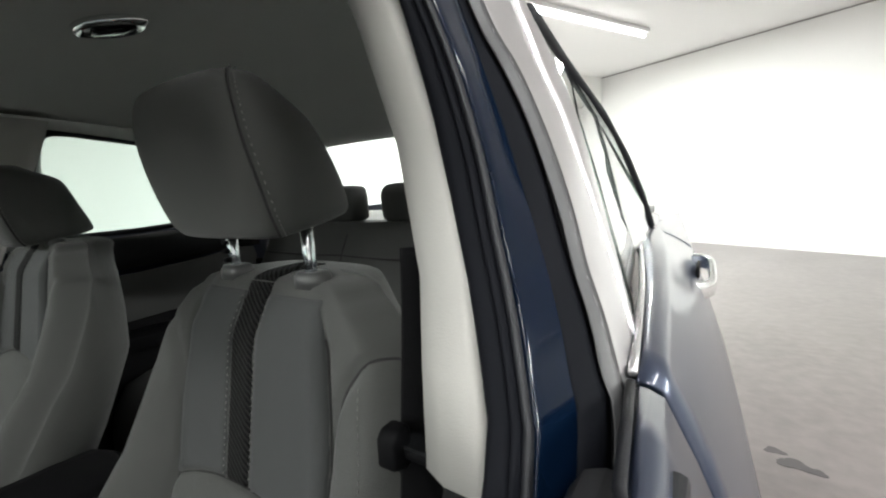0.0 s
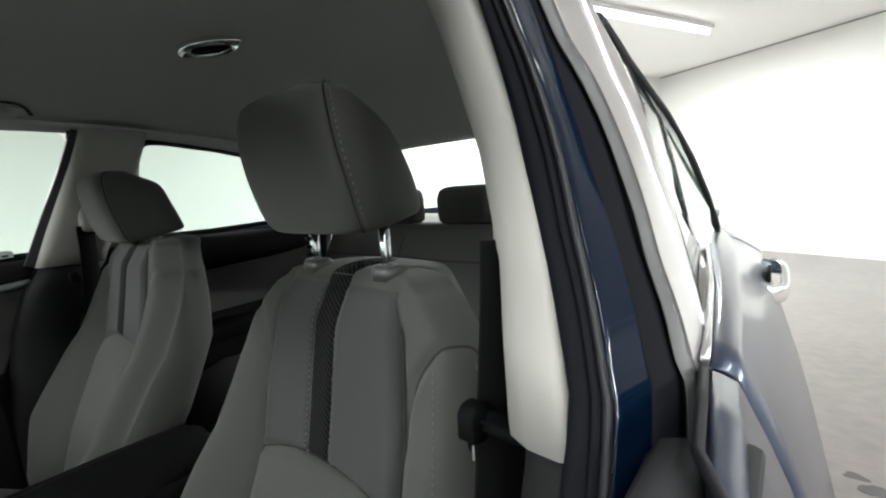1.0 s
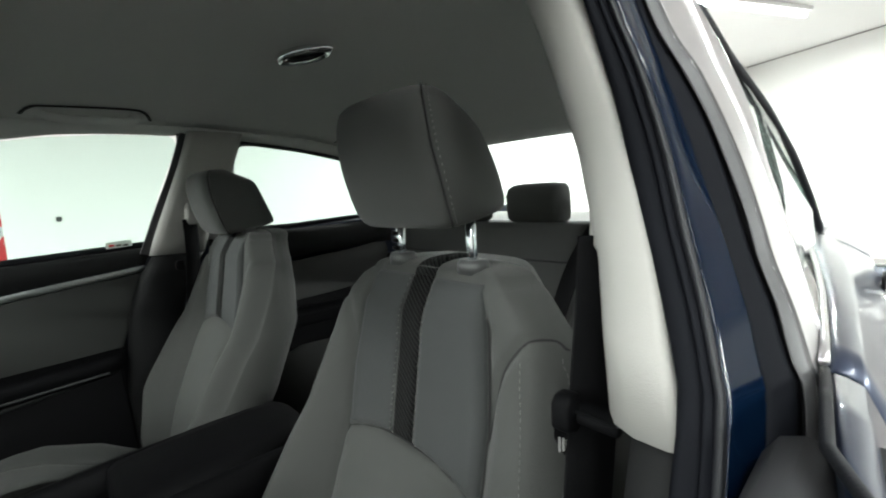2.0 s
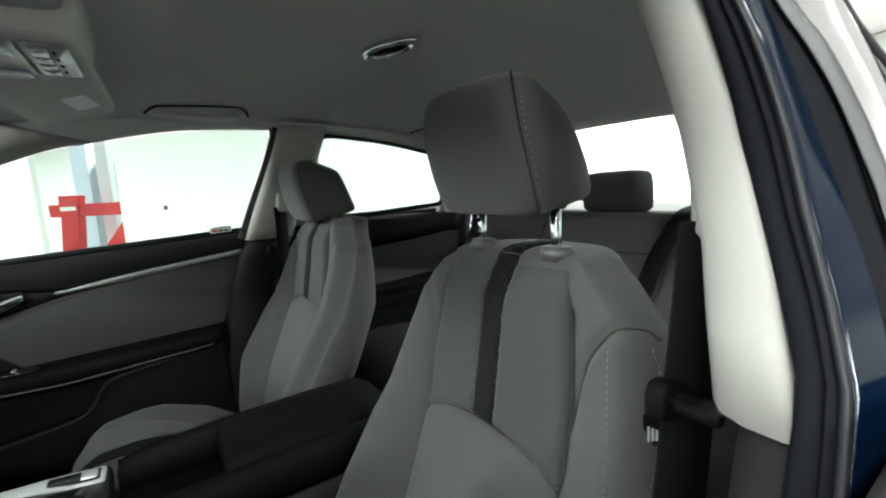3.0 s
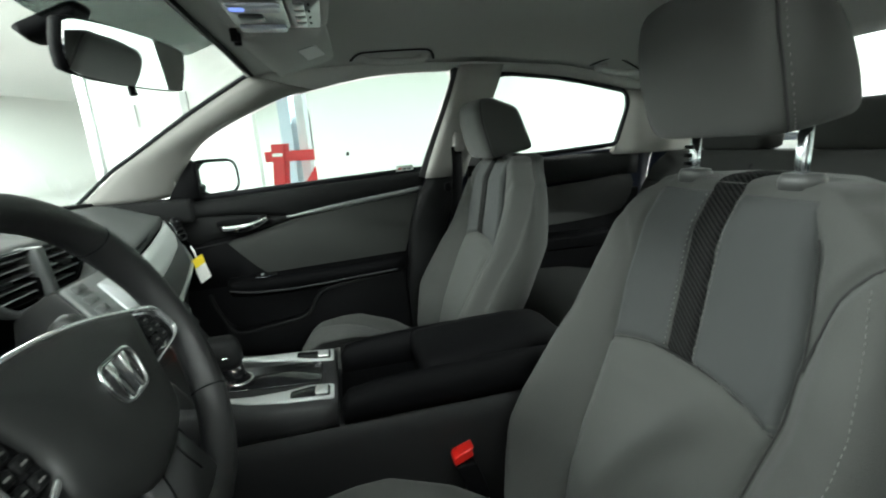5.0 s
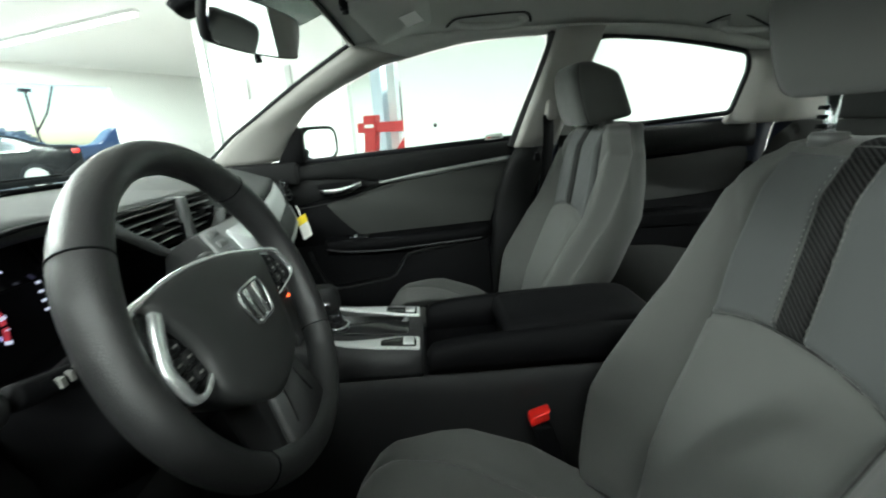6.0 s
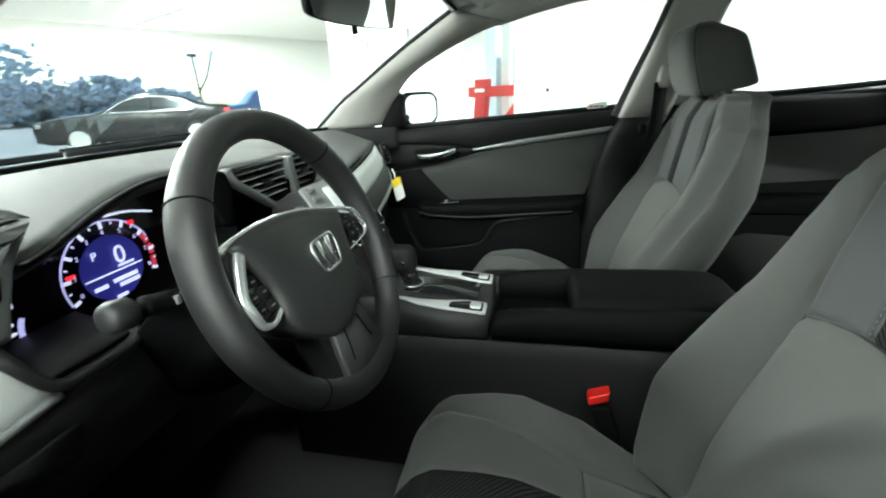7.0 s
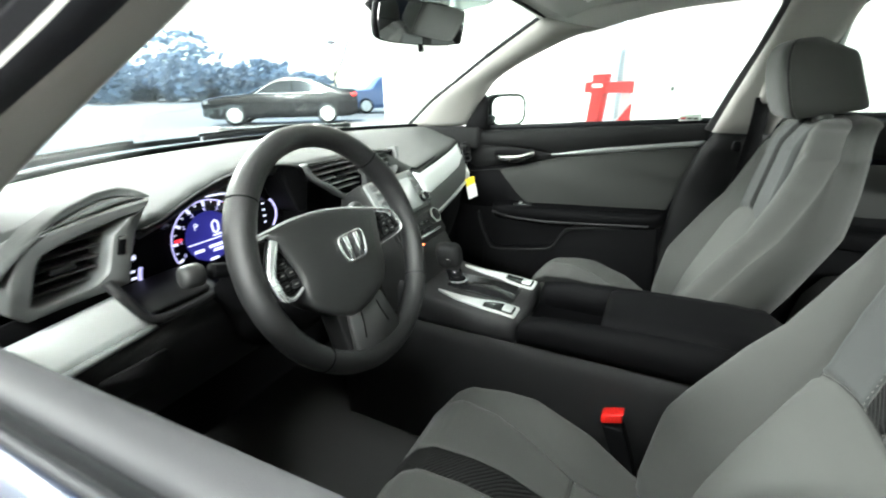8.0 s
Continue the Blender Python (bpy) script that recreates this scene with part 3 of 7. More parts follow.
SHELFGREY = mat("pale_grey_shelf_felt", (0.30, 0.30, 0.29), 0.9, bump=0.3, scale=800, var=0.1)
part("parcel_shelf", thicken(grid(lambda x, y: (x, y, 0.985 + 0.02 * smoothstep(2.5, 2.9, y)), [-0.6, -0.3, 0, 0.3, 0.6], [2.50, 2.6, 2.75, 2.92]), 0.02), SHELFGREY, car, "pale grey rear parcel shelf")
part("bonnet", thicken(grid(lambda x, y: (x, y - 0.10 * (1 - (x / 0.72) ** 2) if y > 0.3 else y, 0.94 - 0.22 * ((0.5 - y) / 1.2) ** 1.6 - 0.03 * (x / 0.7) ** 2), [-0.72 + 1.44 * i / 10 for i in range(11)], [-0.65, -0.5, -0.3, -0.1, 0.1, 0.3, 0.45]), 0.006), PAINT, car, "dark blue painted bonnet")
part("boot_lid", thicken(grid(lambda x, y: (x, y, 0.985 - 0.10 * smoothstep(3.1, 3.6, y) - 0.04 * (x / 0.6) ** 2), [-0.60 + 1.2 * i / 8 for i in range(9)], [2.9, 3.05, 3.2, 3.4, 3.55]), 0.006), PAINT, car, "dark blue painted boot lid")
part("tail_panel", thicken(grid(lambda x, z: (x, 3.55 + 0.02 * (1 - (x / 0.6) ** 2), z), [-0.58 + 1.16 * i / 8 for i in range(9)], [0.28, 0.5, 0.7, 0.85]), 0.006), PAINT, car)
part("nose_panel", thicken(grid(lambda x, z: (x, -0.60 - 0.08 * (1 - (x / 0.7) ** 2), z), [-0.70 + 1.4 * i / 8 for i in range(9)], [0.25, 0.5, 0.7]), 0.006), PAINT, car)
part("car_floor", boxm(-0.75, 0.75, 0.25, 3.4, 0.24, 0.28), CARPET, car, "black floor carpet", smooth=False)
part("bulkhead", boxm(-0.74, 0.74, 0.22, 0.26, 0.28, 0.90), CARPET, car, "black footwell bulkhead", smooth=False)
for s in (-1, 1):
    part("sill_cover", boxm(*sorted((s * 0.62, s * 0.72)), 0.6, 2.5, 0.281, 0.36), DARK, car, bev=0.01)
    for y in (0.0, 2.70):
        wheel = part("wheel", move(loft([[(x, r * math.cos(a), r * math.sin(a)) for a in [2 * math.pi * i / 40 for i in range(40)]] for x, r in ((-0.1, 0.24), (-0.1, 0.30), (-0.085, 0.316), (0.085, 0.316), (0.1, 0.30), (0.1, 0.24))]), Matrix.Translation(((s * 0.70 if s < 0 or y < 1 else 0.645), y, 0.316))), RUBBER, car, "black tyre")

# driver side door: inner top pad, slot and panel
door = thing("driver_door", "closed driver door with its window lowered, grey top pad", "car door")
PADGREY = mat("grey_soft_door_pad", (0.042, 0.042, 0.046), 0.6, bump=0.1, scale=1200, var=0.1, spec=0.3)
padsec = lambda y: [(0.752, beltz(y) - 0.032), (0.755, beltz(y) - 0.018), (0.750, beltz(y) - 0.0125), (0.738, beltz(y) - 0.010), (0.729, beltz(y) - 0.0135), (0.7225, beltz(y) - 0.024), (0.717, beltz(y) - 0.05), (0.709, beltz(y) - 0.10), (0.70, 0.80), (0.75, 0.80)]
part("top_pad", loft([[(x, y, z) for x, z in padsec(y)] for y in [0.80 + 0.797 * i / 14 for i in range(15)]]), PADGREY, door, "grey soft top pad")
part("inner_weatherstrip", sweep([(0.761, y, beltz(y) - 0.018) for y in [0.82 + 0.79 * i / 14 for i in range(15)]], rrect(0.012, 0.012, 0.004, 3)), RUBBER, door, "black window slot strip")
part("door_lining", boxm(0.70, 0.745, 0.72, 1.55, 0.36, 0.799), BLACK, door, "black door lining", bev=0.008)

# ---------------------------------------------------------------- front seats
def back_y(z):
    """Front face of a backrest at its middle, by height."""
    return interp(z, (0.50, 0.60, 0.70, 0.794, 0.90, 0.96, 0.985, 1.0), (1.525, 1.560, 1.605, 1.646, 1.664, 1.674, 1.682, 1.694))
def back_w(z):
    return interp(z, (0.48, 0.56, 0.66, 0.78, 0.88, 0.94, 0.965, 0.985, 0.998), (0.19, 0.215, 0.232, 0.225, 0.212, 0.195, 0.172, 0.150, 0.125))
def pod_w(z):
    """Half width of the raised middle of a backrest."""
    return interp(z, (0.52, 0.58, 0.66, 0.78, 0.86, 0.95, 1.0), (0.075, 0.095, 0.112, 0.122, 0.123, 0.110, 0.094))
def insert_top(x):
    return 0.798 - 0.024 * min(1.2, abs(x) / 0.122) ** 2
SHOULDER = [(0.186, 0.938), (0.174, 0.9475), (0.160, 0.9475), (0.146, 0.930), (0.134, 0.902), (0.127, 0.872), (0.1235, 0.842)]
SHOULDER = [(p.x, p.y) for p in smoothpath([(x, z, 0) for x, z in SHOULDER], 8)]
# lines where the cover is drawn in: the shoulder seam, the edges of the middle, the top of the insert
FOLDS = [(SHOULDER, 0.0100, 0.0060),
         ([(pod_w(z), z) for z in [0.53 + 0.0045 * i for i in range(103)]], 0.0085, 0.0055),
         ([(x, insert_top(x)) for x in [0.003 * i for i in range(41)]], 0.0085, 0.0055),
         ([(0.0195, z) for z in [0.80 + 0.004 * i for i in range(49)]], 0.0022, 0.0030)]
FOLDS = [(np.array(line), depth, width) for line, depth, width in FOLDS]
def folds(x, z):
    d = 0.0
    for k, (line, depth, width) in enumerate(FOLDS):
        if k == 0 and x < 0:
            depth, width = depth * 0.35, width * 1.6      # the inner shoulder is only a soft crease
        r2 = float(np.min((line[:, 0] - abs(x)) ** 2 + (line[:, 1] - z) ** 2))
        if r2 < 9 * width * width:
            d = max(d, depth * math.exp(-r2 / (width * width)))
    return d * (1 - 0.85 * smoothstep(0.95, 0.985, z))
@functools.lru_cache(maxsize=None)
def back_front(x, z):
    w = back_w(z)
    ax = abs(x)
    q = ax / w
    bol = interp(z, (0.5, 0.62, 0.75, 0.85, 0.90, 0.96, 1.02), (0.05, 0.07, 0.05, 0.022, 0.010, 0.003, 0.0))
    p = pod_w(z)
    pod = 0.012 * smoothstep(p + 0.006, p - 0.010, ax) * (1 - 0.35 * (ax / p) ** 2) * (1 - 0.8 * smoothstep(0.945, 0.99, z))
    puff = 0.009 * smoothstep(0.0, 0.045, insert_top(x) - z) * smoothstep(p, p - 0.03, ax)
    side = (0.009 if x > 0 else 0.003) * smoothstep(p + 0.004, p + 0.03, ax) * smoothstep(0.97, 0.90, z) * smoothstep(0.94, 0.80, q)
    return back_y(z) - bol * smoothstep(0.45, 0.86, q) + 0.045 * smoothstep(0.82, 1.0, q) ** 2 + 0.008 - pod - puff - side + folds(x, z)

def front_seat(x0, label, drop=0.0, hx=1.0, hy=1.0, rise=0.0, outer=1, fall=0.42):
    """rise lifts the backrest and what it carries; drop lets the head restraint down; outer is the door side."""
    def bf(x, z):
        return back_front(outer * x, z)
    seat = thing("front_seat", label, "car seat", "front seats")
    # backrest body
    rings = []
    N = 112
    for z in [0.47 + 0.525 * i / 104 for i in range(105)]:
        w = back_w(z)
        cols = [w * lerp(t, math.sin(math.pi / 2 * t), 0.35) for t in [-1 + 2 * i / N for i in range(N + 1)]]
        front = [(x0 + x, bf(x, z), z) for x in cols]
        yb = back_y(z) + 0.135 - 0.018 * smoothstep(0.75, 1.0, z)
        half = ((0.95, 0.068), (0.885, 0.042), (0.795, 0.02), (0.68, 0.006), (0.45, 0.0))
        half = [(k - 0.07 * smoothstep(0.86, 0.99, z), d) for k, d in half]
        rear = [(x0 + w * k, yb - d, z) for k, d in half] + [(x0, yb + 0.004, z)] + [(x0 - w * k, yb - d, z) for k, d in reversed(half)]
        rings.append(front + rear)
    last = rings[-1]
    cx = sum(p[0] for p in last) / len(last); cy = (min(p[1] for p in last) + max(p[1] for p in last)) / 2
    for k, dz in ((0.975, 0.004), (0.93, 0.008), (0.82, 0.012), (0.5, 0.015)):
        rings.append([(cx + (p[0] - cx) * k, cy + (p[1] - cy) * k, p[2] + dz) for p in last])
    back = part("backrest", loft(rings), FABRIC, seat, "grey cloth backrest with side bolsters")
    back.location.z = rise
    # sewn panels lying on the foam
    def panel(name, xl, xr, z0, z1, material, lab="", nz=44, nx=22, zt=None, zb=None, proud=0.0012):
        """A cover patch; xl, xr give its edges by height; zt and zb bend its top and foot."""
        bm = bmesh.new()
        V = []
        for i in range(nz + 1):
            row = []
            for j in range(nx + 1):
                u, t = j / nx, i / nz
                xm = lerp(xl(z0), xr(z0), u)
                low = z0 if zb is None else zb(xm)
                top = z1 if zt is None else zt(xm)
                z = lerp(low, top, t)
                x = lerp(xl(z), xr(z), u)
                rim = 0.0016 if i in (0, nz) or j in (0, nx) else 0.0
                row.append(bm.verts.new((x0 + x, bf(x, z) - proud + rim, z)))
            V.append(row)
        for a, b in zip(V, V[1:]):
            for j in range(nx):
                bm.faces.new((a[j], a[j + 1], b[j + 1], b[j]))
        return part(name, thicken(bm, -0.004), material, back, lab)
    panel("upper_panel", lambda z: -pod_w(z), lambda z: -0.0195, 0.80, 0.994, PODFAB, zb=insert_top)
    panel("upper_panel", lambda z: 0.0195, lambda z: pod_w(z), 0.80, 0.994, PODFAB, zb=insert_top)
    panel("mesh_strip", lambda z: -0.0185, lambda z: 0.0185, 0.80, 0.9945, MESHTEX, "black ribbed mesh strip", nx=8, zb=insert_top, proud=0.0018)
    rows = [(bf(0, 0.9945) + dy, 0.9945 + dz) for dy, dz in ((-0.0015, 0.0), (0.002, 0.0065), (0.010, 0.0125), (0.024, 0.0160), (0.045, 0.0170), (0.075, 0.0165))]
    part("mesh_strip", sheet(grid(lambda u, k: (x0 + u, rows[k][0], rows[k][1]), [-0.0185, 0, 0.0185], range(6)), (0, 0.001, -0.003)), MESHTEX, back, "black ribbed mesh strip")
    panel("lower_panel", lambda z: -pod_w(z), lambda z: pod_w(z), 0.52, 0.79, INSERT, "grey cloth lower insert", zt=insert_top, nx=40, nz=50)
    def on(x, z, d=0.003):
        return (x0 + x, bf(x, z) - d, z)
    # seams, as dark cords that stand in for the shade of their creases, and stitching
    part("seam", tube([on(x, insert_top(x), 0.0016) for x in [-0.12 + 0.006 * i for i in range(41)]], 0.0014, 6), CREASE_SHADE, back)
    for s in (-1, 1):
        part("seam", tube([on(s * pod_w(z), z, 0.0014) for z in [0.56 + 0.0045 * i for i in range(90)]], 0.0010, 6), CREASE_SHADE, back)
        if s == outer:
            part("seam", tube([on(s * x, z, 0.0012) for x, z in SHOULDER], 0.0014, 6), CREASE_SHADE, back)
        bm = bmesh.new()
        line = [on(s * 0.0220, z, 0.0020) for z in [0.80 + 0.0036 * i for i in range(54)]]
        for a, b in zip(line[::2], line[1::2]):
            tube([a, Vector(a).lerp(Vector(b), 0.7)], 0.0005, 4, bm=bm)
        tagged(part("stitching", bm, STITCH, back, "pale twin stitching"), kind="stuff")
        if s != outer:
            continue
        bm = bmesh.new()
        for xs_, zs_ in (((0.150, 0.162, 0.177, 0.188, 0.195, 0.195), (0.955, 0.933, 0.878, 0.826, 0.74, 0.60)), ((0.172, 0.182, 0.192, 0.204, 0.211, 0.214), (0.957, 0.940, 0.919, 0.874, 0.80, 0.60))):
            f = lambda z: interp(z, zs_[::-1], xs_[::-1])
            for i in range(58):
                z = 0.60 + 0.0061 * i
                if z < 0.930:
                    tube([on(s * min(f(z), back_w(z) * 0.985), z, 0.0006), on(s * min(f(z + 0.0034), back_w(z) * 0.985), z + 0.0034, 0.0006)], 0.00045, 4, bm=bm)
        tagged(part("stitching", bm, STITCH, back, "pale twin stitching"), kind="stuff")
    # cushion
    cw = lambda y: interp(y, (1.10, 1.16, 1.3, 1.5), (0.19, 0.215, 0.225, 0.205))
    def cush_z(x, y):
        q = abs(x) / cw(y)
        base = interp(y, (1.10, 1.117, 1.15, 1.18, 1.25, 1.30, 1.40, 1.475, 1.53, 1.58), (0.430, 0.486, 0.530, 0.549, 0.554, 0.549, 0.513, 0.468, 0.445, 0.435))
        bol = interp(y, (1.1, 1.2, 1.3, 1.4, 1.5), (0.0, 0.006, 0.012, 0.014, 0.008))
        fold = 0.005 * math.exp(-((abs(x) - seam_w(y)) / 0.006) ** 2) * smoothstep(1.12, 1.15, y)
        hump = 0.006 * smoothstep(0.0, 0.05, y - 1.392 - 0.3 * (0.07 - min(0.07, abs(x))) ) * smoothstep(seam_w(y) + 0.01, seam_w(y) - 0.02, abs(x))
        return base + bol * smoothstep(0.5, 0.8, q) - 0.05 * smoothstep(0.80, 1.0, q) ** 2 - fold + hump
    def seam_w(y):
        return interp(y, (1.10, 1.16, 1.25, 1.33, 1.394, 1.45, 1.58), (0.152, 0.150, 0.131, 0.105, 0.085, 0.100, 0.125))
    rings = []
    for y in [1.10, 1.103, 1.107, 1.112, 1.118, 1.125, 1.133, 1.142, 1.152, 1.163] + [1.175 + 0.0085 * i for i in range(48)]:
        w = cw(y)
        topr = [(x0 + w * t, y, cush_z(w * t, y)) for t in [math.copysign(abs(k) ** 0.85, k) for k in [-1 + 2 * i / 72 for i in range(73)]]]
        zb = 0.41 if y < 1.14 else 0.38
        rings.append(topr + [(x0 + w * 0.98, y, zb + 0.02), (x0 + w * 0.8, y, zb), (x0 - w * 0.8, y, zb), (x0 - w * 0.98, y, zb + 0.02)])
    cushion = part("cushion", loft(rings), FABRIC, seat, "grey cloth seat cushion")
    def cpanel(name, x_l, x_r, ya, yb, material, lab="", nx=14, ny=40, proud=0.0012):
        """A cover patch between the lines x_l and x_r, given by y."""
        bm = bmesh.new()
        V = []
        for i in range(ny + 1):
            row = []
            y = lerp(ya, yb, i / ny)
            for j in range(nx + 1):
                x = lerp(x_l(y), x_r(y), j / nx)
                rim = 0.0016 if i in (0, ny) or j in (0, nx) else 0.0
                row.append(bm.verts.new((x0 + x, y, cush_z(x, y) + proud - rim)))
            V.append(row)
        for a, b in zip(V, V[1:]):
            for j in range(nx):
                bm.faces.new((a[j], a[j + 1], b[j + 1], b[j]))
        return part(name, thicken(bm, -0.003), material, cushion, lab)
    cpanel("front_panel", lambda y: -seam_w(y), lambda y: -0.024, 1.106, 1.388, FABRIC)
    cpanel("front_panel", lambda y: 0.024, lambda y: seam_w(y), 1.106, 1.388, FABRIC)
    cpanel("mesh_strip", lambda y: -0.023, lambda y: 0.023, 1.106, 1.388, MESHTEX, "black ribbed mesh strip", 8, proud=0.002)
    cpanel("rear_panel", lambda y: -seam_w(y), lambda y: seam_w(y), 1.392, 1.56, INSERT, proud=0.003)
    for s in (-1, 1):
        part("seam", tube([(x0 + s * seam_w(y), y, cush_z(seam_w(y), y)) for y in [1.112 + 0.44 * i / 60 for i in range(61)]], 0.0012, 6), CREASE_SHADE, cushion)
    # plinth and rails
    part("seat_base", boxm(x0 - 0.19, x0 + 0.19, 1.14, 1.58, 0.30, 0.405), BLACK, seat, "black seat base", bev=0.012)
    for s in (-1, 1):
        part("seat_rail", boxm(x0 + s * 0.16 - 0.018, x0 + s * 0.16 + 0.018, 1.08, 1.64, 0.279, 0.302), DARK, seat)
    part("recliner_cover", move(slab(rrect(0.16, 0.10, 0.03), 0.02, pose(0, 0, 0, 90, 0, 90), 0.006), Matrix.Translation((x0 + 0.205, 1.52, 0.48))), BLACK, seat, "black recliner cover")
    # head restraint: plan outline carried up
    plan = [(0.0, -0.073), (0.048, -0.071), (0.078, -0.066), (0.0915, -0.055), (0.0970, -0.038), (0.0985, -0.005), (0.096, 0.028), (0.087, 0.057), (0.066, 0.077), (0.033, 0.083)]
    plan = plan + [(-x, y) for x, y in reversed(plan)][:-1]
    outline = smoothpath([(x * hx, y * hy, 0) for x, y in plan], 3, closed=True)
    prof = [(0.0, 0.80, 0.014), (0.003, 0.90, 0.012), (0.011, 0.962, 0.008), (0.028, 0.990, 0.002), (0.060, 1.0, -0.007), (0.090, 0.985, -0.015), (0.115, 0.960, -0.019), (0.134, 0.918, -0.021), (0.146, 0.845, -0.020), (0.153, 0.71, -0.016), (0.157, 0.45, -0.010), (0.158, 0.2, -0.004)]
    HZ = 1.052 - drop
    def lift(y, dz):
        return 0.15 * max(0.0, y + 0.05) * (1 - smoothstep(0.0, 0.06, dz)) - fall * max(0.0, y + 0.02) * smoothstep(0.05, 0.15, dz)
    rings = [[(x0 + p.x * k, 1.700 + p.y * (k if k > 0.9 else k * 0.9 + 0.09) + dy, HZ + 0.965 * dz + lift(p.y, dz)) for p in outline] for dz, k, dy in prof]
    head = part("head_restraint", loft(rings), FABRIC, seat, "grey cloth head restraint", sub=1)
    head.location.z = rise
    for s in (-1, 1):
        path = []
        for dz, k, dy in prof[1:10]:
            p = Vector((0.0935 * hx * k, -0.0530 * hy * (k if k > 0.9 else k * 0.9 + 0.09), 0))
            path.append((x0 + s * p.x, 1.700 + p.y + dy, HZ + 0.965 * dz + lift(p.y, dz)))
        pth = smoothpath(path, 8)
        part("seam", tube(pth, 0.0013, 6), CREASE_SHADE, head)
        bm = bmesh.new()
        for a, b in zip(pth[::2], pth[1::2]):
            o = Vector((s * 0.0045, 0.0028, 0))
            tube([a + o, a.lerp(b, 0.7) + o], 0.00055, 4, bm=bm)
        tagged(part("stitching", bm, STITCH, head, "pale stitching"), kind="stuff")
        post = part("support_post", tube([(x0 + s * 0.065, 1.712, 0.97), (x0 + s * 0.065, 1.708, HZ + 0.03)], 0.0062, 14), STEEL, seat, "bright steel support post")
        post.location.z = rise
        guide = part("post_guide", loft([[(x0 + s * 0.065 + x * k, 1.712 + y * k, z) for x, y in rrect(0.040, 0.030, 0.014)] for z, k in ((1.000, 1.0), (1.0105, 1.0), (1.0155, 0.85), (1.016, 0.45))]), GUIDEGREY, seat, "grey post guide")
        guide.location.z = rise
        if s < 0 and not drop:
            bm = bmesh.new()
            for i in range(3):
                boxm(x0 + s * 0.065 - 0.0075, x0 + s * 0.065 + 0.002, 1.700, 1.7055, 1.020 + 0.010 * i, 1.0245 + 0.010 * i, bm)
            part("height_notch", bm, BLACK, post)
    return seat

# ribbed black mesh
MESHTEX = mat("black_ribbed_mesh", (0.018, 0.018, 0.018), 0.8, var=0.2, spec=0.08)
nt = MESHTEX.node_tree
wv = nt.nodes.new("ShaderNodeTexWave")
wv.wave_type, wv.bands_direction = 'BANDS', 'DIAGONAL'
wv.inputs["Scale"].default_value = 80
tc = nt.nodes.new("ShaderNodeTexCoord")
nt.links.new(tc.outputs["Object"], wv.inputs["Vector"])
rampn = nt.nodes.new("ShaderNodeMix")
rampn.data_type = 'RGBA'
rampn.inputs["A"].default_value, rampn.inputs["B"].default_value = (0.004, 0.004, 0.004, 1), (0.022, 0.022, 0.022, 1)
nt.links.new(wv.outputs["Fac"], rampn.inputs["Factor"])
nt.links.new(rampn.outputs["Result"], nt.nodes["Principled BSDF"].inputs["Base Color"])
bpn = nt.nodes.new("ShaderNodeBump")
bpn.inputs["Strength"].default_value, bpn.inputs["Distance"].default_value = 0.8, 0.002
nt.links.new(wv.outputs["Fac"], bpn.inputs["Height"])
nt.links.new(bpn.outputs[0], nt.nodes["Principled BSDF"].inputs["Normal"])

driver_seat = front_seat(0.367, "grey cloth driver seat with a black mesh centre strip", 0.0, 0.92, 0.88)
passenger_seat = front_seat(-0.362, "grey cloth passenger seat with a black mesh centre strip", 0.049, 0.90, 0.95, 0.018, -1, 0.22)

# ---------------------------------------------------------------- dashboard
dash = thing("dashboard", "grey soft-topped dashboard with silver trim bands", "dashboard")
DX = [-0.70 + 1.38 * i / 46 for i in range(47)]
def dash_front(x):
    return 0.30 + 0.29 * (abs(x) / 0.70) ** 2.2
def dash_rear_y(x):
    return interp(x, (-0.70, -0.62, -0.45, -0.30, -0.145, -0.095, 0.1, 0.20, 0.30, 0.50, 0.52, 0.62, 0.68), (0.745, 0.778, 0.825, 0.858, 0.885, 0.815, 0.810, 0.812, 0.822, 0.824, 0.80, 0.80, 0.78))
def dash_rear_z(x):
    return interp(x, (-0.70, -0.62, -0.45, -0.30, -0.145, -0.095, 0.175, 0.21, 0.25, 0.31, 0.36, 0.41, 0.453, 0.49, 0.506, 0.522, 0.56, 0.62, 0.68), (0.905, 0.912, 0.909, 0.904, 0.897, 0.952, 0.957, 0.962, 0.971, 0.974, 0.969, 0.955, 0.938, 0.924, 0.922, 0.952, 0.955, 0.945, 0.935))
def dash_top(x, t):
    y0, y1, z1 = dash_front(x), dash_rear_y(x), dash_rear_z(x)
    y = lerp(y0, y1, t)
    z = lerp(0.948, z1, smoothstep(0.0, 1.0, t)) + 0.016 * math.sin(math.pi * min(1, t)) * 0.8
    if t > 0.97:
        z -= 0.010 * ((t - 0.97) / 0.03) ** 2
    return (x, y, z)
TS = [0, 0.08, 0.16, 0.26, 0.36, 0.46, 0.56, 0.66, 0.76, 0.84, 0.90, 0.94, 0.97, 0.985, 1.0]
part("top_pad", thicken(grid(dash_top, DX, TS), 0.02), DASHTOP, dash, "grey grained soft top pad")
part("screen_base_strip", sweep([(x, dash_front(x) + 0.006, 0.955) for x in DX], rrect(0.022, 0.012, 0.004, 3)), BLACK, dash, "black strip along the windscreen base")

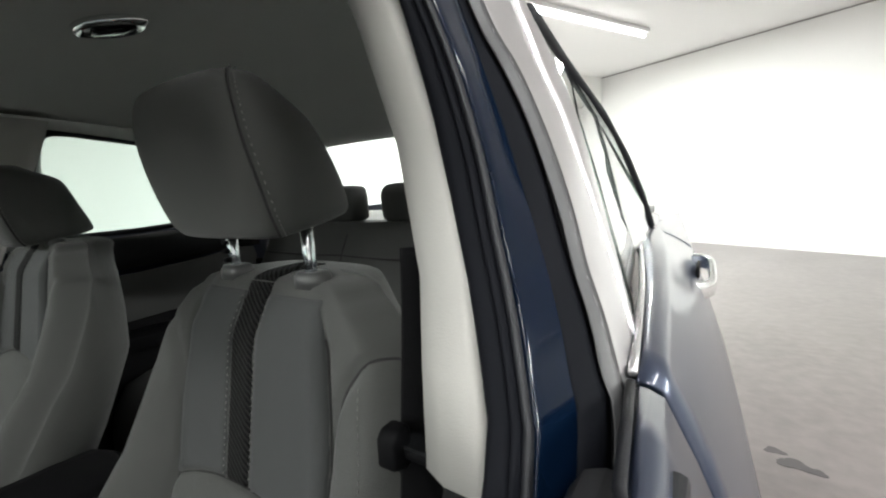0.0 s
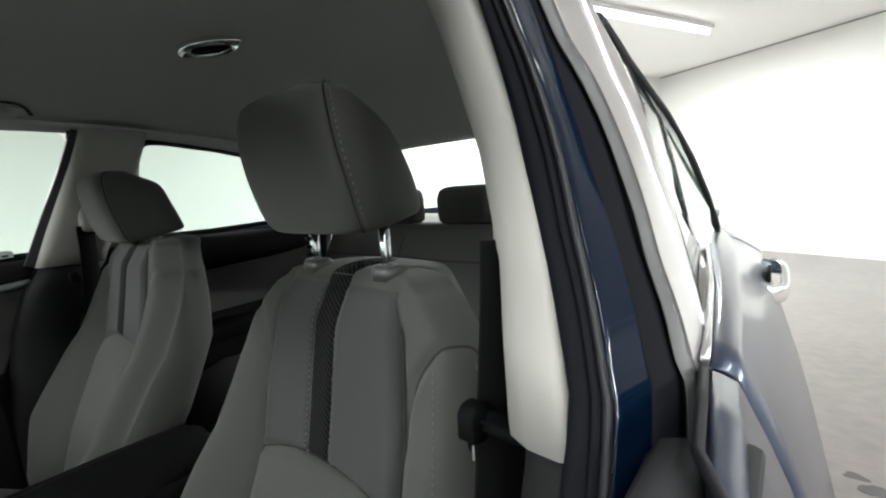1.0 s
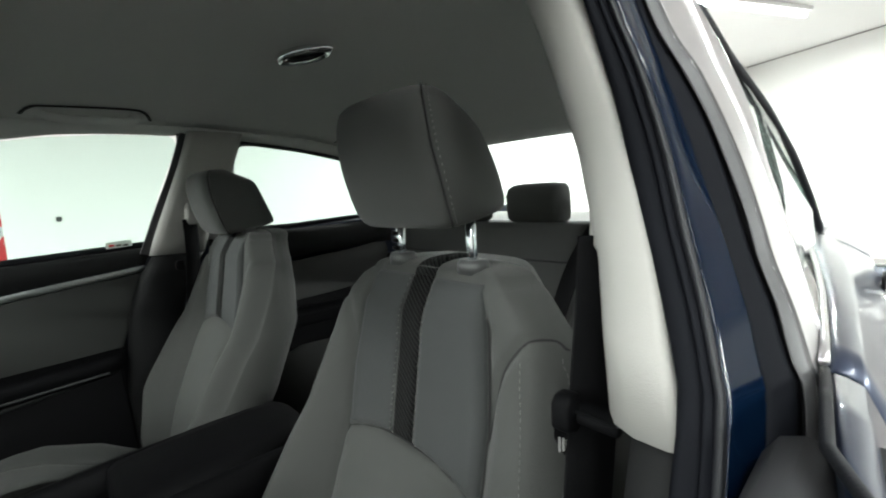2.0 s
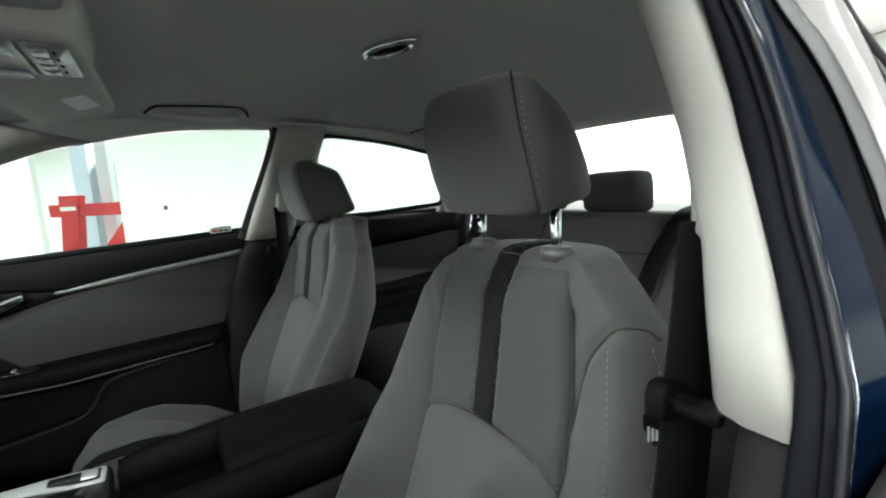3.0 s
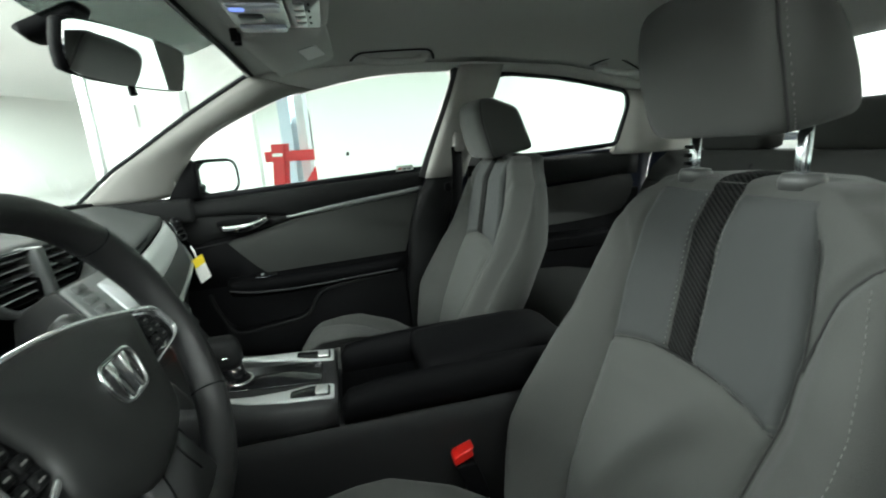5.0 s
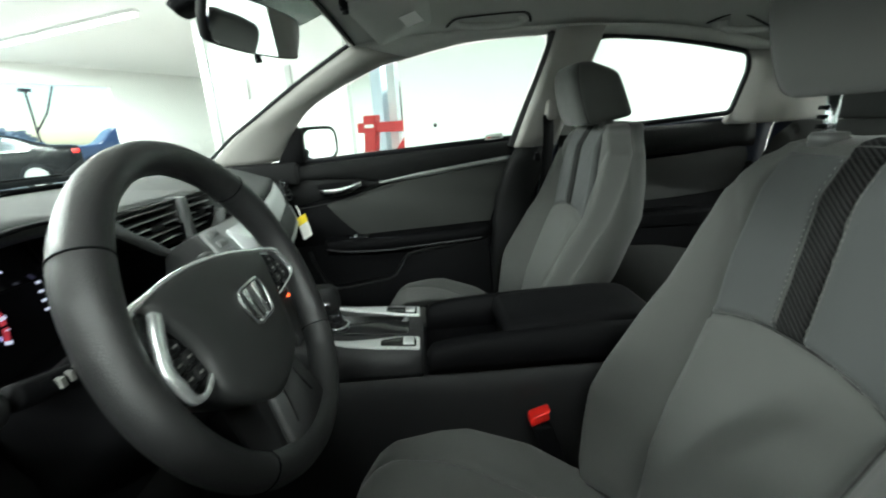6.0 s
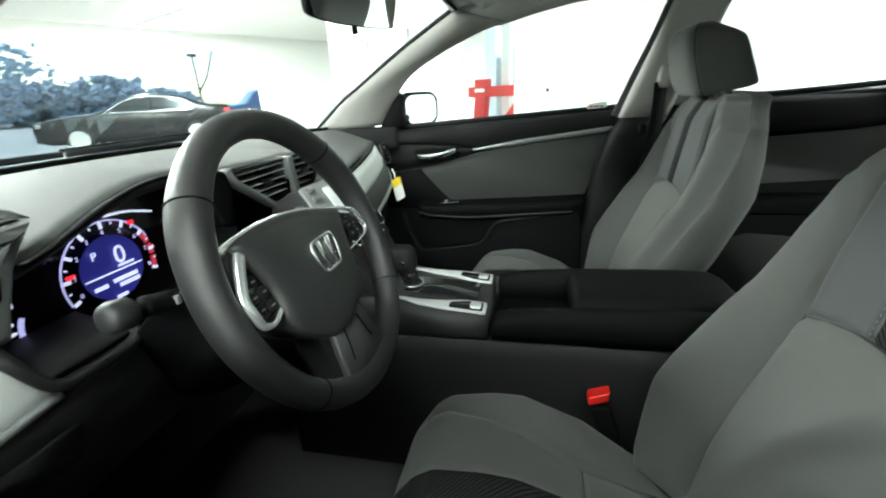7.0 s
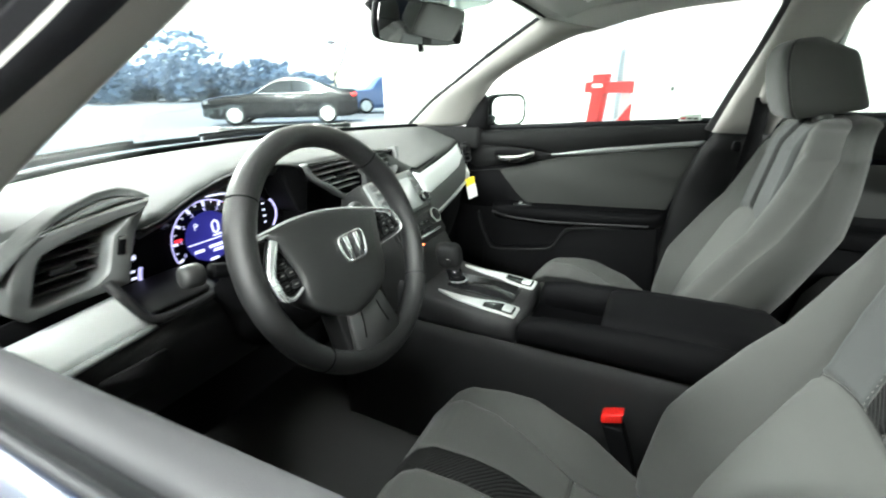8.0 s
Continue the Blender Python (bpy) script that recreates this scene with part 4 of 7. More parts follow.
# passenger side bands; each lies on a run of offsets from the pad edge
def band(name, x0, x1, offs, material, label, n=26, th=0.006, parent=dash, bev=0.0):
    bm = grid(lambda x, k: (x, dash_rear_y(x) + offs[k][0] * (1 if x > -0.5 else 1 - 0.5 * (-0.5 - x) / 0.2), dash_rear_z(x) + offs[k][1] * (1 if x > -0.5 else 1 - 0.25 * (-0.5 - x) / 0.2)), [lerp(x0, x1, i / n) for i in range(n + 1)], range(len(offs)))
    return part(name, thicken(bm, th), material, parent, label, bev=bev)
band("shadow_gap", -0.66, -0.14, [(-0.004, -0.006), (-0.012, -0.012), (-0.010, -0.018), (0.0, -0.022)], BLACK, "black gap under the pad")
band("silver_band", -0.655, -0.138, [(0.0, -0.016), (0.004, -0.015), (0.016, -0.032), (0.028, -0.052), (0.033, -0.060), (0.033, -0.065)], SILVERDASH, "brushed silver band")
band("lower_face", -0.655, -0.138, [(0.032, -0.062), (0.036, -0.064), (0.046, -0.084), (0.056, -0.105), (0.058, -0.111)], DASHTOP, "grey lower face")
band("edge_trim", -0.652, -0.138, [(0.056, -0.106), (0.062, -0.107), (0.063, -0.114), (0.056, -0.117)], SILVER, "thin silver edge trim")
band("glovebox", -0.66, -0.125, [(0.052, -0.116), (0.045, -0.14), (0.03, -0.22), (0.0, -0.30), (-0.10, -0.38), (-0.25, -0.42)], BLACK, "black glovebox lid")
# outer passenger vent
ARMEDGE = mat("satin_dark_grey_edge", (0.020, 0.020, 0.021), 0.5, var=0.1, spec=0.3)
VENTRIM = mat("dark_vent_rim", (0.03, 0.031, 0.032), 0.4, var=0.1)
vent = part("side_vent", move(slab(rrect(0.055, 0.060, 0.014), 0.03, pose(0, 0, 0, 90, 0, 0) , 0.004), Matrix.Translation((-0.640, 0.805, 0.868)) @ Matrix.Rotation(radians(-25), 4, 'X')), GLOSSBLACK, dash, "black side air vent")
bm = bmesh.new()
for i in range(3):
    boxm(-0.664, -0.616, 0.800, 0.812, 0.852 + 0.014 * i, 0.856 + 0.014 * i, bm)
part("vent_slats", bm, DARK, vent)
part("vent_ring", sweep([Vector((-0.640 + a, 0.808 - 0.3 * b, 0.870 + b)) for a, b in rrect(0.058, 0.064, 0.016)], disc(0.0022, 6), closed=True), VENTRIM, vent, "dark vent rim")

# middle vents: slanted openings with slats, round them a grey bar
def span(poly, z):
    xs = []
    for (x0, z0), (x1, z1) in zip(poly, poly[1:] + poly[:1]):
        if (z0 - z) * (z1 - z) <= 0 and z0 != z1:
            xs.append(lerp(x0, x1, (z - z0) / (z1 - z0)))
    return (min(xs), max(xs)) if xs else None
def frame_ring(outer, inner, y, depth, proud=0.004):
    """A moulded frame between two outlines in (x, z) with as many points each; y may follow x and z."""
    g = y if callable(y) else (lambda x, z: y)
    lev = [[(x, g(x, z) - depth, z) for x, z in outer], [(x, g(x, z), z) for x, z in outer]]
    for k in (0.12, 0.5, 0.88):
        lev.append([(lerp(a[0], b[0], k), g(*a) + proud, lerp(a[1], b[1], k)) for a, b in zip(outer, inner)])
    lev += [[(x, g(x, z), z) for x, z in inner], [(x, g(x, z) - depth, z) for x, z in inner]]
    return loft(lev, caps=False)
VENTGREY = mat("grey_vent_plastic", (0.105, 0.109, 0.108), 0.40, bump=0.2, scale=1400, var=0.1)
SLATGREY = mat("pale_grey_slat", (0.060, 0.062, 0.063), 0.35, var=0.1)
SLATEDGE = mat("pale_slat_edge", (0.30, 0.31, 0.31), 0.3, var=0.1)
def poly_vent(name, poly, y, nslat, parent, zlo, zhi, pad=0.003):
    v = part(name, thicken(loft([[(x, y, z) for x, z in poly], [(x, y - 0.05, z) for x, z in poly]], caps=False), 0.002), BLACK, parent, "black vent duct", smooth=False)
    bm = bmesh.new()
    bm.faces.new([bm.verts.new((x, y - 0.048, z)) for x, z in poly])
    part("vent_back", thicken(bm, 0.002), BLACK, v, smooth=False)
    for i in range(nslat):
        z = lerp(zlo, zhi, i / (nslat - 1))
        sp = span(poly, z)
        x0, x1 = sp[0] + pad, sp[1] - pad
        bm = loft([[(x, y - 0.030, z - 0.003), (x, y - 0.008, z - 0.0005), (x, y - 0.006, z + 0.001), (x, y - 0.008, z + 0.0022), (x, y - 0.030, z + 0.0005)] for x in (x0, x1)])
        slat = part("slat", bm, SLATGREY, v, smooth=False)
        part("slat_edge", boxm(x0, x1, y - 0.0075, y - 0.0045, z - 0.0002, z + 0.0020), SLATEDGE, slat, "pale slat edge", bev=0.0006)
    return v
VL = [(0.180, 0.951), (0.164, 0.932), (0.128, 0.906), (0.090, 0.882), (0.050, 0.879), (0.012, 0.879), (0.008, 0.915), (0.006, 0.951)]
VR = [(-0.004, 0.951), (-0.002, 0.915), (0.002, 0.879), (-0.04, 0.879), (-0.075, 0.881), (-0.105, 0.902), (-0.120, 0.925), (-0.126, 0.946)]
for poly in (VL, VR):
    v = poly_vent("middle_vent", poly, 0.826, 5, dash, 0.888, 0.941)
    xm = sum(p[0] for p in poly) / len(poly)
    part("vent_tab", boxm(xm - 0.013, xm + 0.013, 0.812, 0.828, 0.910, 0.918), DARK, v, "dark vent tab", bev=0.002)
    part("vent_vane", boxm(xm - 0.010, xm - 0.006, 0.790, 0.806, 0.885, 0.945), DARK, v)
part("vent_surround", sweep(smoothpath([(0.190, 0.824, 0.956), (0.176, 0.828, 0.932), (0.133, 0.832, 0.902), (0.092, 0.836, 0.875), (0.05, 0.838, 0.871), (-0.06, 0.838, 0.872), (-0.085, 0.836, 0.876), (-0.118, 0.832, 0.90), (-0.134, 0.824, 0.928), (-0.140, 0.818, 0.950)], 6), rrect(0.010, 0.022, 0.004, 3), up=Vector((0, 1, 0))), VENTGREY, dash, "grey vent surround")
part("vent_divider", loft([[(xa, y, 0.872), (xb, y, 0.872), (xb + 0.012, y, 0.952), (xa + 0.012, y, 0.952)] for y, xa, xb in ((0.79, -0.012, 0.004), (0.832, -0.014, 0.006), (0.836, -0.011, 0.003))]), VENTGREY, dash, "grey vent divider", bev=0.002)
part("pad_lip", sweep([(x, dash_rear_y(x) + 0.003, dash_rear_z(x) - 0.004) for x in [0.185 - 0.275 * i / 20 for i in range(21)]], rrect(0.006, 0.005, 0.002, 3)), DASHTOP, dash, "grey stitched pad lip")
# centre stack: a sloping block with a screen and climate controls
STK = [(0.835, 0.868), (0.850, 0.882), (0.880, 0.900), (0.893, 0.902), (0.940, 0.835), (0.985, 0.768), (1.020, 0.705), (1.020, 0.60), (0.78, 0.60)]
def stack_w(z):
    return interp(z, (0.6, 0.70, 0.80, 0.905), (0.085, 0.09, 0.102, 0.102))
part("stack_fascia", loft([[(s * stack_w(z), y, z) for y, z in STK] for s in (-1, -0.96, 0.96, 1)]), HUB, dash, "charcoal centre stack", bev=0.004)
SL = math.degrees(math.atan2(0.905 - 0.768, 0.985 - 0.893))
def on_stack(cx, t, d=0.0):
    """Pose on the sloping front of the stack: t from its top to its foot."""
    return pose(cx, lerp(0.893, 0.985, t), lerp(0.905, 0.768, t), -SL, 0, 0) @ Matrix.Translation((0, 0, d))
STACKBTN = mat("grey_radio_button", (0.16, 0.165, 0.165), 0.35, var=0.1)
# the display's near-white colour paints the reflection on its glass
SCREEN_GLARE = mat("screen_reflection_white", (0.74, 0.76, 0.78), 0.12, var=0.04)
FASCIA = mat("grey_silver_fascia", (0.24, 0.25, 0.25), 0.34, metal=0.3, bump=0.05, scale=800, var=0.06)
rad = part("radio_unit", slab(rrect(0.188, 0.096, 0.006), 0.006, on_stack(0.010, 0.31, 0.001), 0.002), FASCIA, dash, "grey silver radio fascia")
part("display", slab(rrect(0.092, 0.074, 0.004), 0.004, on_stack(-0.006, 0.34, 0.0065), 0.001), SCREEN_GLARE, rad, "display with a white reflection painted in")
for i in range(4):
    for cx in (0.078, -0.069):
        part("radio_button", slab(rrect(0.026 if cx > 0 else 0.016, 0.012, 0.002), 0.004, on_stack(cx, 0.08 + 0.12 * i, 0.0065), 0.001), STACKBTN, rad, "grey radio button")
def knob(cx, t, r, parent, h=0.018):
    m = on_stack(cx, t, 0.003)
    k = part("rotary_knob", loft([[m @ Vector((x * f, y * f, z)) for x, y in disc(r, 28)] for z, f in ((0, 1.0), (h * 0.8, 0.93), (h, 0.85), (h, 0.3))]), DARK, parent, "black rotary knob")
    part("knob_ring", sweep([m @ Vector((x, y, h * 0.85)) for x, y in disc(r * 0.97, 28)], disc(0.0022, 6), closed=True), CHROME, k, "chrome knob ring")
    return k
knob(-0.068, 0.47, 0.011, rad, 0.018)
knob(0.086, 0.56, 0.012, rad, 0.018)
clim = part("climate_panel", slab(rrect(0.190, 0.060, 0.008), 0.005, on_stack(0.0, 0.86, 0.001), 0.002), HUB, dash, "charcoal climate panel")
knob(-0.062, 0.78, 0.017, clim, 0.018)
knob(0.068, 0.80, 0.018, clim, 0.016)
for i in range(4):
    part("climate_button", slab(rrect(0.020, 0.011, 0.002), 0.004, on_stack(-0.030 + 0.024 * i, 0.80, 0.005), 0.001), GLOSSBLACK, clim)
    part("climate_button", slab(rrect(0.020, 0.011, 0.002), 0.004, on_stack(-0.030 + 0.024 * i, 0.91, 0.005), 0.001), GLOSSBLACK, clim)
    part("button_mark", slab(rrect(0.008, 0.002, 0.0006, 2), 0.001, on_stack(-0.030 + 0.024 * i, 0.80, 0.009)), STITCH, clim, smooth=False)
part("climate_bar", slab(rrect(0.115, 0.006, 0.002), 0.005, on_stack(-0.012, 0.965, 0.004), 0.001), BEZEL, clim, "silver climate bar")
REDGLOW = glow("lit_red_lamp", (1.0, 0.10, 0.02), 3.0)
part("warning_lamp", slab(rrect(0.010, 0.004, 0.001), 0.003, on_stack(0.031, 1.05, 0.004)), REDGLOW, dash, "small lit amber lamp", smooth=False)

# instrument cluster under its hood
OPEN = [(0.520, 0.914), (0.500, 0.919), (0.470, 0.926), (0.453, 0.934), (0.41, 0.951), (0.36, 0.965), (0.31, 0.970), (0.25, 0.967), (0.21, 0.955), (0.188, 0.925), (0.185, 0.87), (0.195, 0.81), (0.26, 0.79), (0.40, 0.79), (0.52, 0.80), (0.548, 0.825), (0.556, 0.86), (0.540, 0.895)]
def deep(k, y):
    return smoothpath([(0.37 + (x - 0.37) * k, y, 0.875 + (z - 0.875) * k) for x, z in OPEN], 4, closed=True)
part("cluster_tunnel", thicken(loft([deep(1.0, 0.822), deep(0.985, 0.80), deep(0.95, 0.752)], caps=False), 0.002), BLACK, dash, "black cluster surround")
part("hood_lip", sweep(smoothpath([(x, 0.826, z - 0.002) for x, z in OPEN[1:10]], 5), rrect(0.005, 0.010, 0.002, 3), up=Vector((0, 1, 0))), BLACK, dash, "black hood lip")
bm = bmesh.new()
bm.faces.new([bm.verts.new(p) for p in deep(0.952, 0.753)])
cluster = part("cluster_face", thicken(bm, 0.004), GLOSSBLACK, dash, "black instrument cluster", smooth=False)
part("side_hood", loft([[(x, y, z) for x, z in ((0.190, 0.955), (0.245, 0.968), (0.240, 0.93), (0.215, 0.87), (0.195, 0.865), (0.180, 0.93))] for y in (0.76, 0.822, 0.828)]), BLACK, dash, "black hood side", bev=0.006)
BLUE = glow("lit_blue_display", (0.026, 0.024, 0.24), 0.30)
WHITEGLOW = glow("lit_white_mark", (0.78, 0.76, 1.0), 0.55)
VIOLET = glow("lit_violet_arc", (0.55, 0.5, 0.95), 0.5)
REDMARK = glow("lit_red_mark", (1.0, 0.02, 0.04), 0.8)
CY = 0.766
def face(cx, cz, d=0.0):
    return pose(cx, CY + d, cz, 90, 0, 180)
DC = (0.369, 0.857)
part("blue_display", slab(disc(0.043, 40), 0.003, face(DC[0] - 0.002, DC[1] + 0.003)), BLUE, cluster, "lit blue round display", smooth=False)
def arc(cx, cz, r, a0, a1, width, material, name, n=40, CY=CY):
    bm = bmesh.new()
    V = []
    for i in range(n + 1):
        a = radians(lerp(a0, a1, i / n))
        V.append([bm.verts.new((cx - q * math.cos(a), CY + 0.004, cz + q * math.sin(a))) for q in (r - width / 2, r + width / 2)])
    for a, b in zip(V, V[1:]):
        bm.faces.new((a[0], a[1], b[1], b[0]))
    return part(name, thicken(bm, 0.001), material, cluster, smooth=False)
arc(*DC, 0.066, 200, 25, 0.0020, VIOLET, "scale_arc")
REDZONE = glow("lit_dim_red_zone", (0.42, 0.03, 0.05), 0.55)
for k in range(3):
    arc(*DC, 0.0615, 32 - 17 * k, 18 - 17 * k, 0.007, REDZONE, "red_zone_segment", n=8)
for i in range(17):
    a = radians(200 - i * 218 / 16)
    part("scale_mark", move(boxm(-0.0050 if i % 2 == 0 else -0.0015, 0.0035 if i % 2 == 0 else 0.002, 0, 0.001, -0.0020 if i % 2 == 0 else -0.0008, 0.0020 if i % 2 == 0 else 0.0008), Matrix.Translation((DC[0] - 0.062 * math.cos(a), CY + 0.005, DC[1] + 0.062 * math.sin(a))) @ Matrix.Rotation(a + math.pi, 4, 'Y')), WHITEGLOW, cluster, smooth=False)
def glyph(text, size, cx, cz, material, d=0.006):
    cu = bpy.data.curves.new("reading", 'FONT')
    cu.body, cu.size, cu.align_x, cu.align_y, cu.extrude = text, size, 'CENTER', 'CENTER', 0.0004
    tmp = bpy.data.objects.new("reading", cu)
    me = bpy.data.meshes.new_from_object(tmp)
    bpy.data.objects.remove(tmp)
    me.materials.append(material)
    ob = new("reading", me)
    ob.parent = cluster
    ob.matrix_world = face(cx, cz, d)
    return ob
for i in range(9):
    a = radians(196 - i * 208 / 8)
    glyph(str(i), 0.0085, DC[0] - 0.0520 * math.cos(a), DC[1] + 0.0520 * math.sin(a), VIOLET)
glyph("0", 0.034, DC[0] - 0.012, DC[1] + 0.017, WHITEGLOW)
glyph("P", 0.015, DC[0] + 0.022, DC[1] + 0.026, WHITEGLOW)
for cx, cz, w, h in ((0.0, -0.002, 0.082, 0.0018), (-0.012, -0.014, 0.036, 0.005), (-0.016, -0.022, 0.030, 0.005), (0.024, -0.016, 0.018, 0.005), (-0.018, 0.0035, 0.024, 0.003), (0.0, -0.036, 0.016, 0.004)):
    part("display_bar", boxm(DC[0] + cx - w / 2, DC[0] + cx + w / 2, CY + 0.0045, CY + 0.0055, DC[1] + cz - h / 2, DC[1] + cz + h / 2), WHITEGLOW, cluster, smooth=False)
part("warning_light", boxm(DC[0] - 0.046, DC[0] - 0.037, CY + 0.004, CY + 0.005, DC[1] + 0.037 + 0.014, DC[1] + 0.056), REDMARK, cluster, smooth=False)
part("warning_light", boxm(DC[0] + 0.049, DC[0] + 0.060, CY + 0.004, CY + 0.005, DC[1] + 0.010, DC[1] + 0.0145), REDMARK, cluster, smooth=False)
part("upper_line", sweep(smoothpath([(DC[0] - 0.006, CY + 0.006, 0.9285), (DC[0] - 0.04, CY + 0.006, 0.926), (DC[0] - 0.077, CY + 0.006, 0.9165)], 5), rrect(0.003, 0.003, 0.001, 3)), WHITEGLOW, cluster, "lit white line")
arc(0.470, 0.842, 0.036, 210, 150, 0.005, VIOLET, "fuel_arc", CY=0.797)
arc(0.255, 0.868, 0.034, 50, -50, 0.004, VIOLET, "temperature_arc")
for k in range(4):
    part("gauge_mark", boxm(0.248, 0.254, CY + 0.004, CY + 0.005, 0.852 + 0.012 * k, 0.855 + 0.012 * k), WHITEGLOW, cluster, smooth=False)
    part("gauge_mark", boxm(0.510, 0.517, 0.800, 0.801, 0.826 + 0.010 * k, 0.829 + 0.010 * k), WHITEGLOW, cluster, smooth=False)

# driver side end of the dash: vent, silver band, lower cover
part("fuel_lamp", boxm(0.505, 0.512, 0.800, 0.802, 0.874, 0.880), WHITEGLOW, cluster, smooth=False)
VO = [(0.494, 0.963), (0.530, 0.960), (0.564, 0.956), (0.608, 0.947), (0.635, 0.935), (0.650, 0.907), (0.660, 0.872), (0.646, 0.857), (0.600, 0.860), (0.560, 0.860), (0.540, 0.861), (0.531, 0.890), (0.518, 0.925), (0.505, 0.946)]
VI = [(0.508, 0.949), (0.530, 0.947), (0.560, 0.940), (0.597, 0.931), (0.614, 0.925), (0.624, 0.910), (0.638, 0.873), (0.630, 0.869), (0.605, 0.871), (0.578, 0.875), (0.563, 0.886), (0.557, 0.900), (0.549, 0.928), (0.525, 0.944)]
dv = part("side_vent", frame_ring(VO, VI, lambda x, z: 0.842 + 0.10 * (0.56 - x) * (1 if x < 0.56 else 0.3), 0.055, 0.004), VENTGREY, dash, "grey side air vent frame", bev=0.002)
bm = bmesh.new()
bm.faces.new([bm.verts.new((x, 0.800, z)) for x, z in VO])
part("vent_back", thicken(bm, 0.002), BLACK, dv, smooth=False)
for i in range(5):
    z = 0.878 + 0.0125 * i
    sp = span(VI, z)
    bm = loft([[(x, 0.806, z - 0.003), (x, 0.828, z - 0.0005), (x, 0.831, z + 0.001), (x, 0.828, z + 0.0025), (x, 0.806, z + 0.0005)] for x in (sp[0] + 0.001, sp[1] - 0.001)])
    part("slat", bm, SLATGREY, dv, smooth=False)
part("vent_tab", boxm(0.585, 0.612, 0.826, 0.838, 0.898, 0.905), DARK, dv, "dark vent tab", bev=0.002)
part("vent_wheel", loft([[(x, y, z) for x, z in ((0.5405, 0.927), (0.5305, 0.925), (0.538, 0.900), (0.5475, 0.903))] for y in (0.835, 0.849, 0.851)]), BLACK, dv, "black vent thumbwheel", bev=0.002)
part("vent_wheel_mark", boxm(0.532, 0.540, 0.850, 0.8525, 0.9215, 0.9245), STITCH, dv, smooth=False)
# leaf-shaped cap with the side demist slot over the vent
leaf_o = [(0.486, 0.963), (0.492, 0.972), (0.510, 0.979), (0.540, 0.977), (0.575, 0.967), (0.612, 0.951), (0.650, 0.925), (0.662, 0.905), (0.655, 0.915), (0.634, 0.937), (0.608, 0.949), (0.564, 0.958), (0.520, 0.964), (0.49, 0.964)]
leaf_i = [(0.500, 0.9655), (0.505, 0.968), (0.520, 0.971), (0.540, 0.970), (0.570, 0.9625), (0.600, 0.951), (0.620, 0.942), (0.626, 0.938), (0.620, 0.940), (0.605, 0.947), (0.590, 0.951), (0.564, 0.960), (0.535, 0.9655), (0.515, 0.966)]
part("vent_cap", frame_ring(leaf_o, leaf_i, lambda x, z: 0.842 - 1.6 * max(0.0, z - 0.962 + 0.3 * max(0.0, x - 0.55)), 0.03, 0.003), DASHTOP, dash, "grey cap over the side vent")
bm = bmesh.new()
bm.faces.new([bm.verts.new((x, 0.838 - 1.6 * max(0.0, z - 0.962 + 0.3 * max(0.0, x - 0.55)), z)) for x, z in leaf_i])
part("demist_slot", thicken(bm, 0.002), VENTGREY, dash, "grey side demist slot")
def dband(name, offs, x0, x1, material, label, n=10):
    """x0 and x1 may differ from row to row."""
    m = len(offs) - 1
    bm = grid(lambda u, k: (lerp(lerp(x0[0], x0[1], k / m), x1, u), offs[k][0], offs[k][1] - 0.10 * (lerp(lerp(x0[0], x0[1], k / m), x1, u) - 0.55)), [i / n for i in range(n + 1)], range(m + 1))
    return part(name, thicken(bm, 0.005), material, dash, label)
dband("vent_gap", [(0.828, 0.868), (0.826, 0.858), (0.840, 0.848)], (0.548, 0.556), 0.685, BLACK, "black gap under the vent")
dband("silver_band", [(0.838, 0.851), (0.846, 0.850), (0.858, 0.836), (0.868, 0.818), (0.873, 0.806)], (0.562, 0.540), 0.685, SILVERDASH, "brushed silver band")
dband("edge_trim", [(0.872, 0.808), (0.878, 0.806), (0.878, 0.800), (0.870, 0.798)], (0.541, 0.537), 0.685, SILVER, "thin silver edge trim")
# ledge under the cluster with a raised rim
part("cluster_ledge", thicken(grid(lambda x, k: (x, [0.80, 0.84, 0.872][k], [0.842, 0.832, 0.826][k]), [0.452 + 0.094 * i / 8 for i in range(9)], range(3)), 0.01), CONSOLE, dash, "charcoal cluster ledge")
part("ledge_rim", sweep(smoothpath([(0.566, 0.848, 0.872), (0.560, 0.866, 0.850), (0.550, 0.876, 0.826), (0.540, 0.880, 0.816), (0.520, 0.881, 0.813), (0.48, 0.881, 0.813), (0.456, 0.880, 0.817), (0.449, 0.868, 0.822), (0.446, 0.82, 0.832)], 5), rrect(0.012, 0.012, 0.004, 3)), CONSOLE, dash, "charcoal ledge rim")
part("lower_cover", thicken(grid(lambda x, k: (x, [0.862, 0.874, 0.872, 0.850, 0.80, 0.70][k], [0.812, 0.796, 0.765, 0.70, 0.63, 0.58][k] - (0.012 if x > 0.53 and k < 2 else 0)), [0.14 + 0.53 * i / 20 for i in range(21)], range(6)), 0.008), CONSOLE, dash, "charcoal lower dash cover")
part("coin_box_lid", slab(rrect(0.085, 0.05, 0.006), 0.004, pose(0.575, 0.8665, 0.742, 70, 0, 0), 0.001), CONSOLE, dash, "charcoal coin box lid")
part("dash_end_cap", boxm(0.66, 0.685, 0.60, 0.80, 0.60, 0.94), DARK, dash, "charcoal dash end cap", bev=0.01)
part("dash_core", boxm(-0.64, 0.66, 0.45, 0.76, 0.50, 0.89), BLACK, dash, "black dash core", smooth=False)

# ---------------------------------------------------------------- steering wheel
wheel_thing = thing("steering_wheel", "dark steering wheel with silver spoke bezels and chrome emblem", "steering wheel")
WM = pose(0.368, 1.062, 0.887, 90 - 21.5, 0, 180)     # local z faces the driver
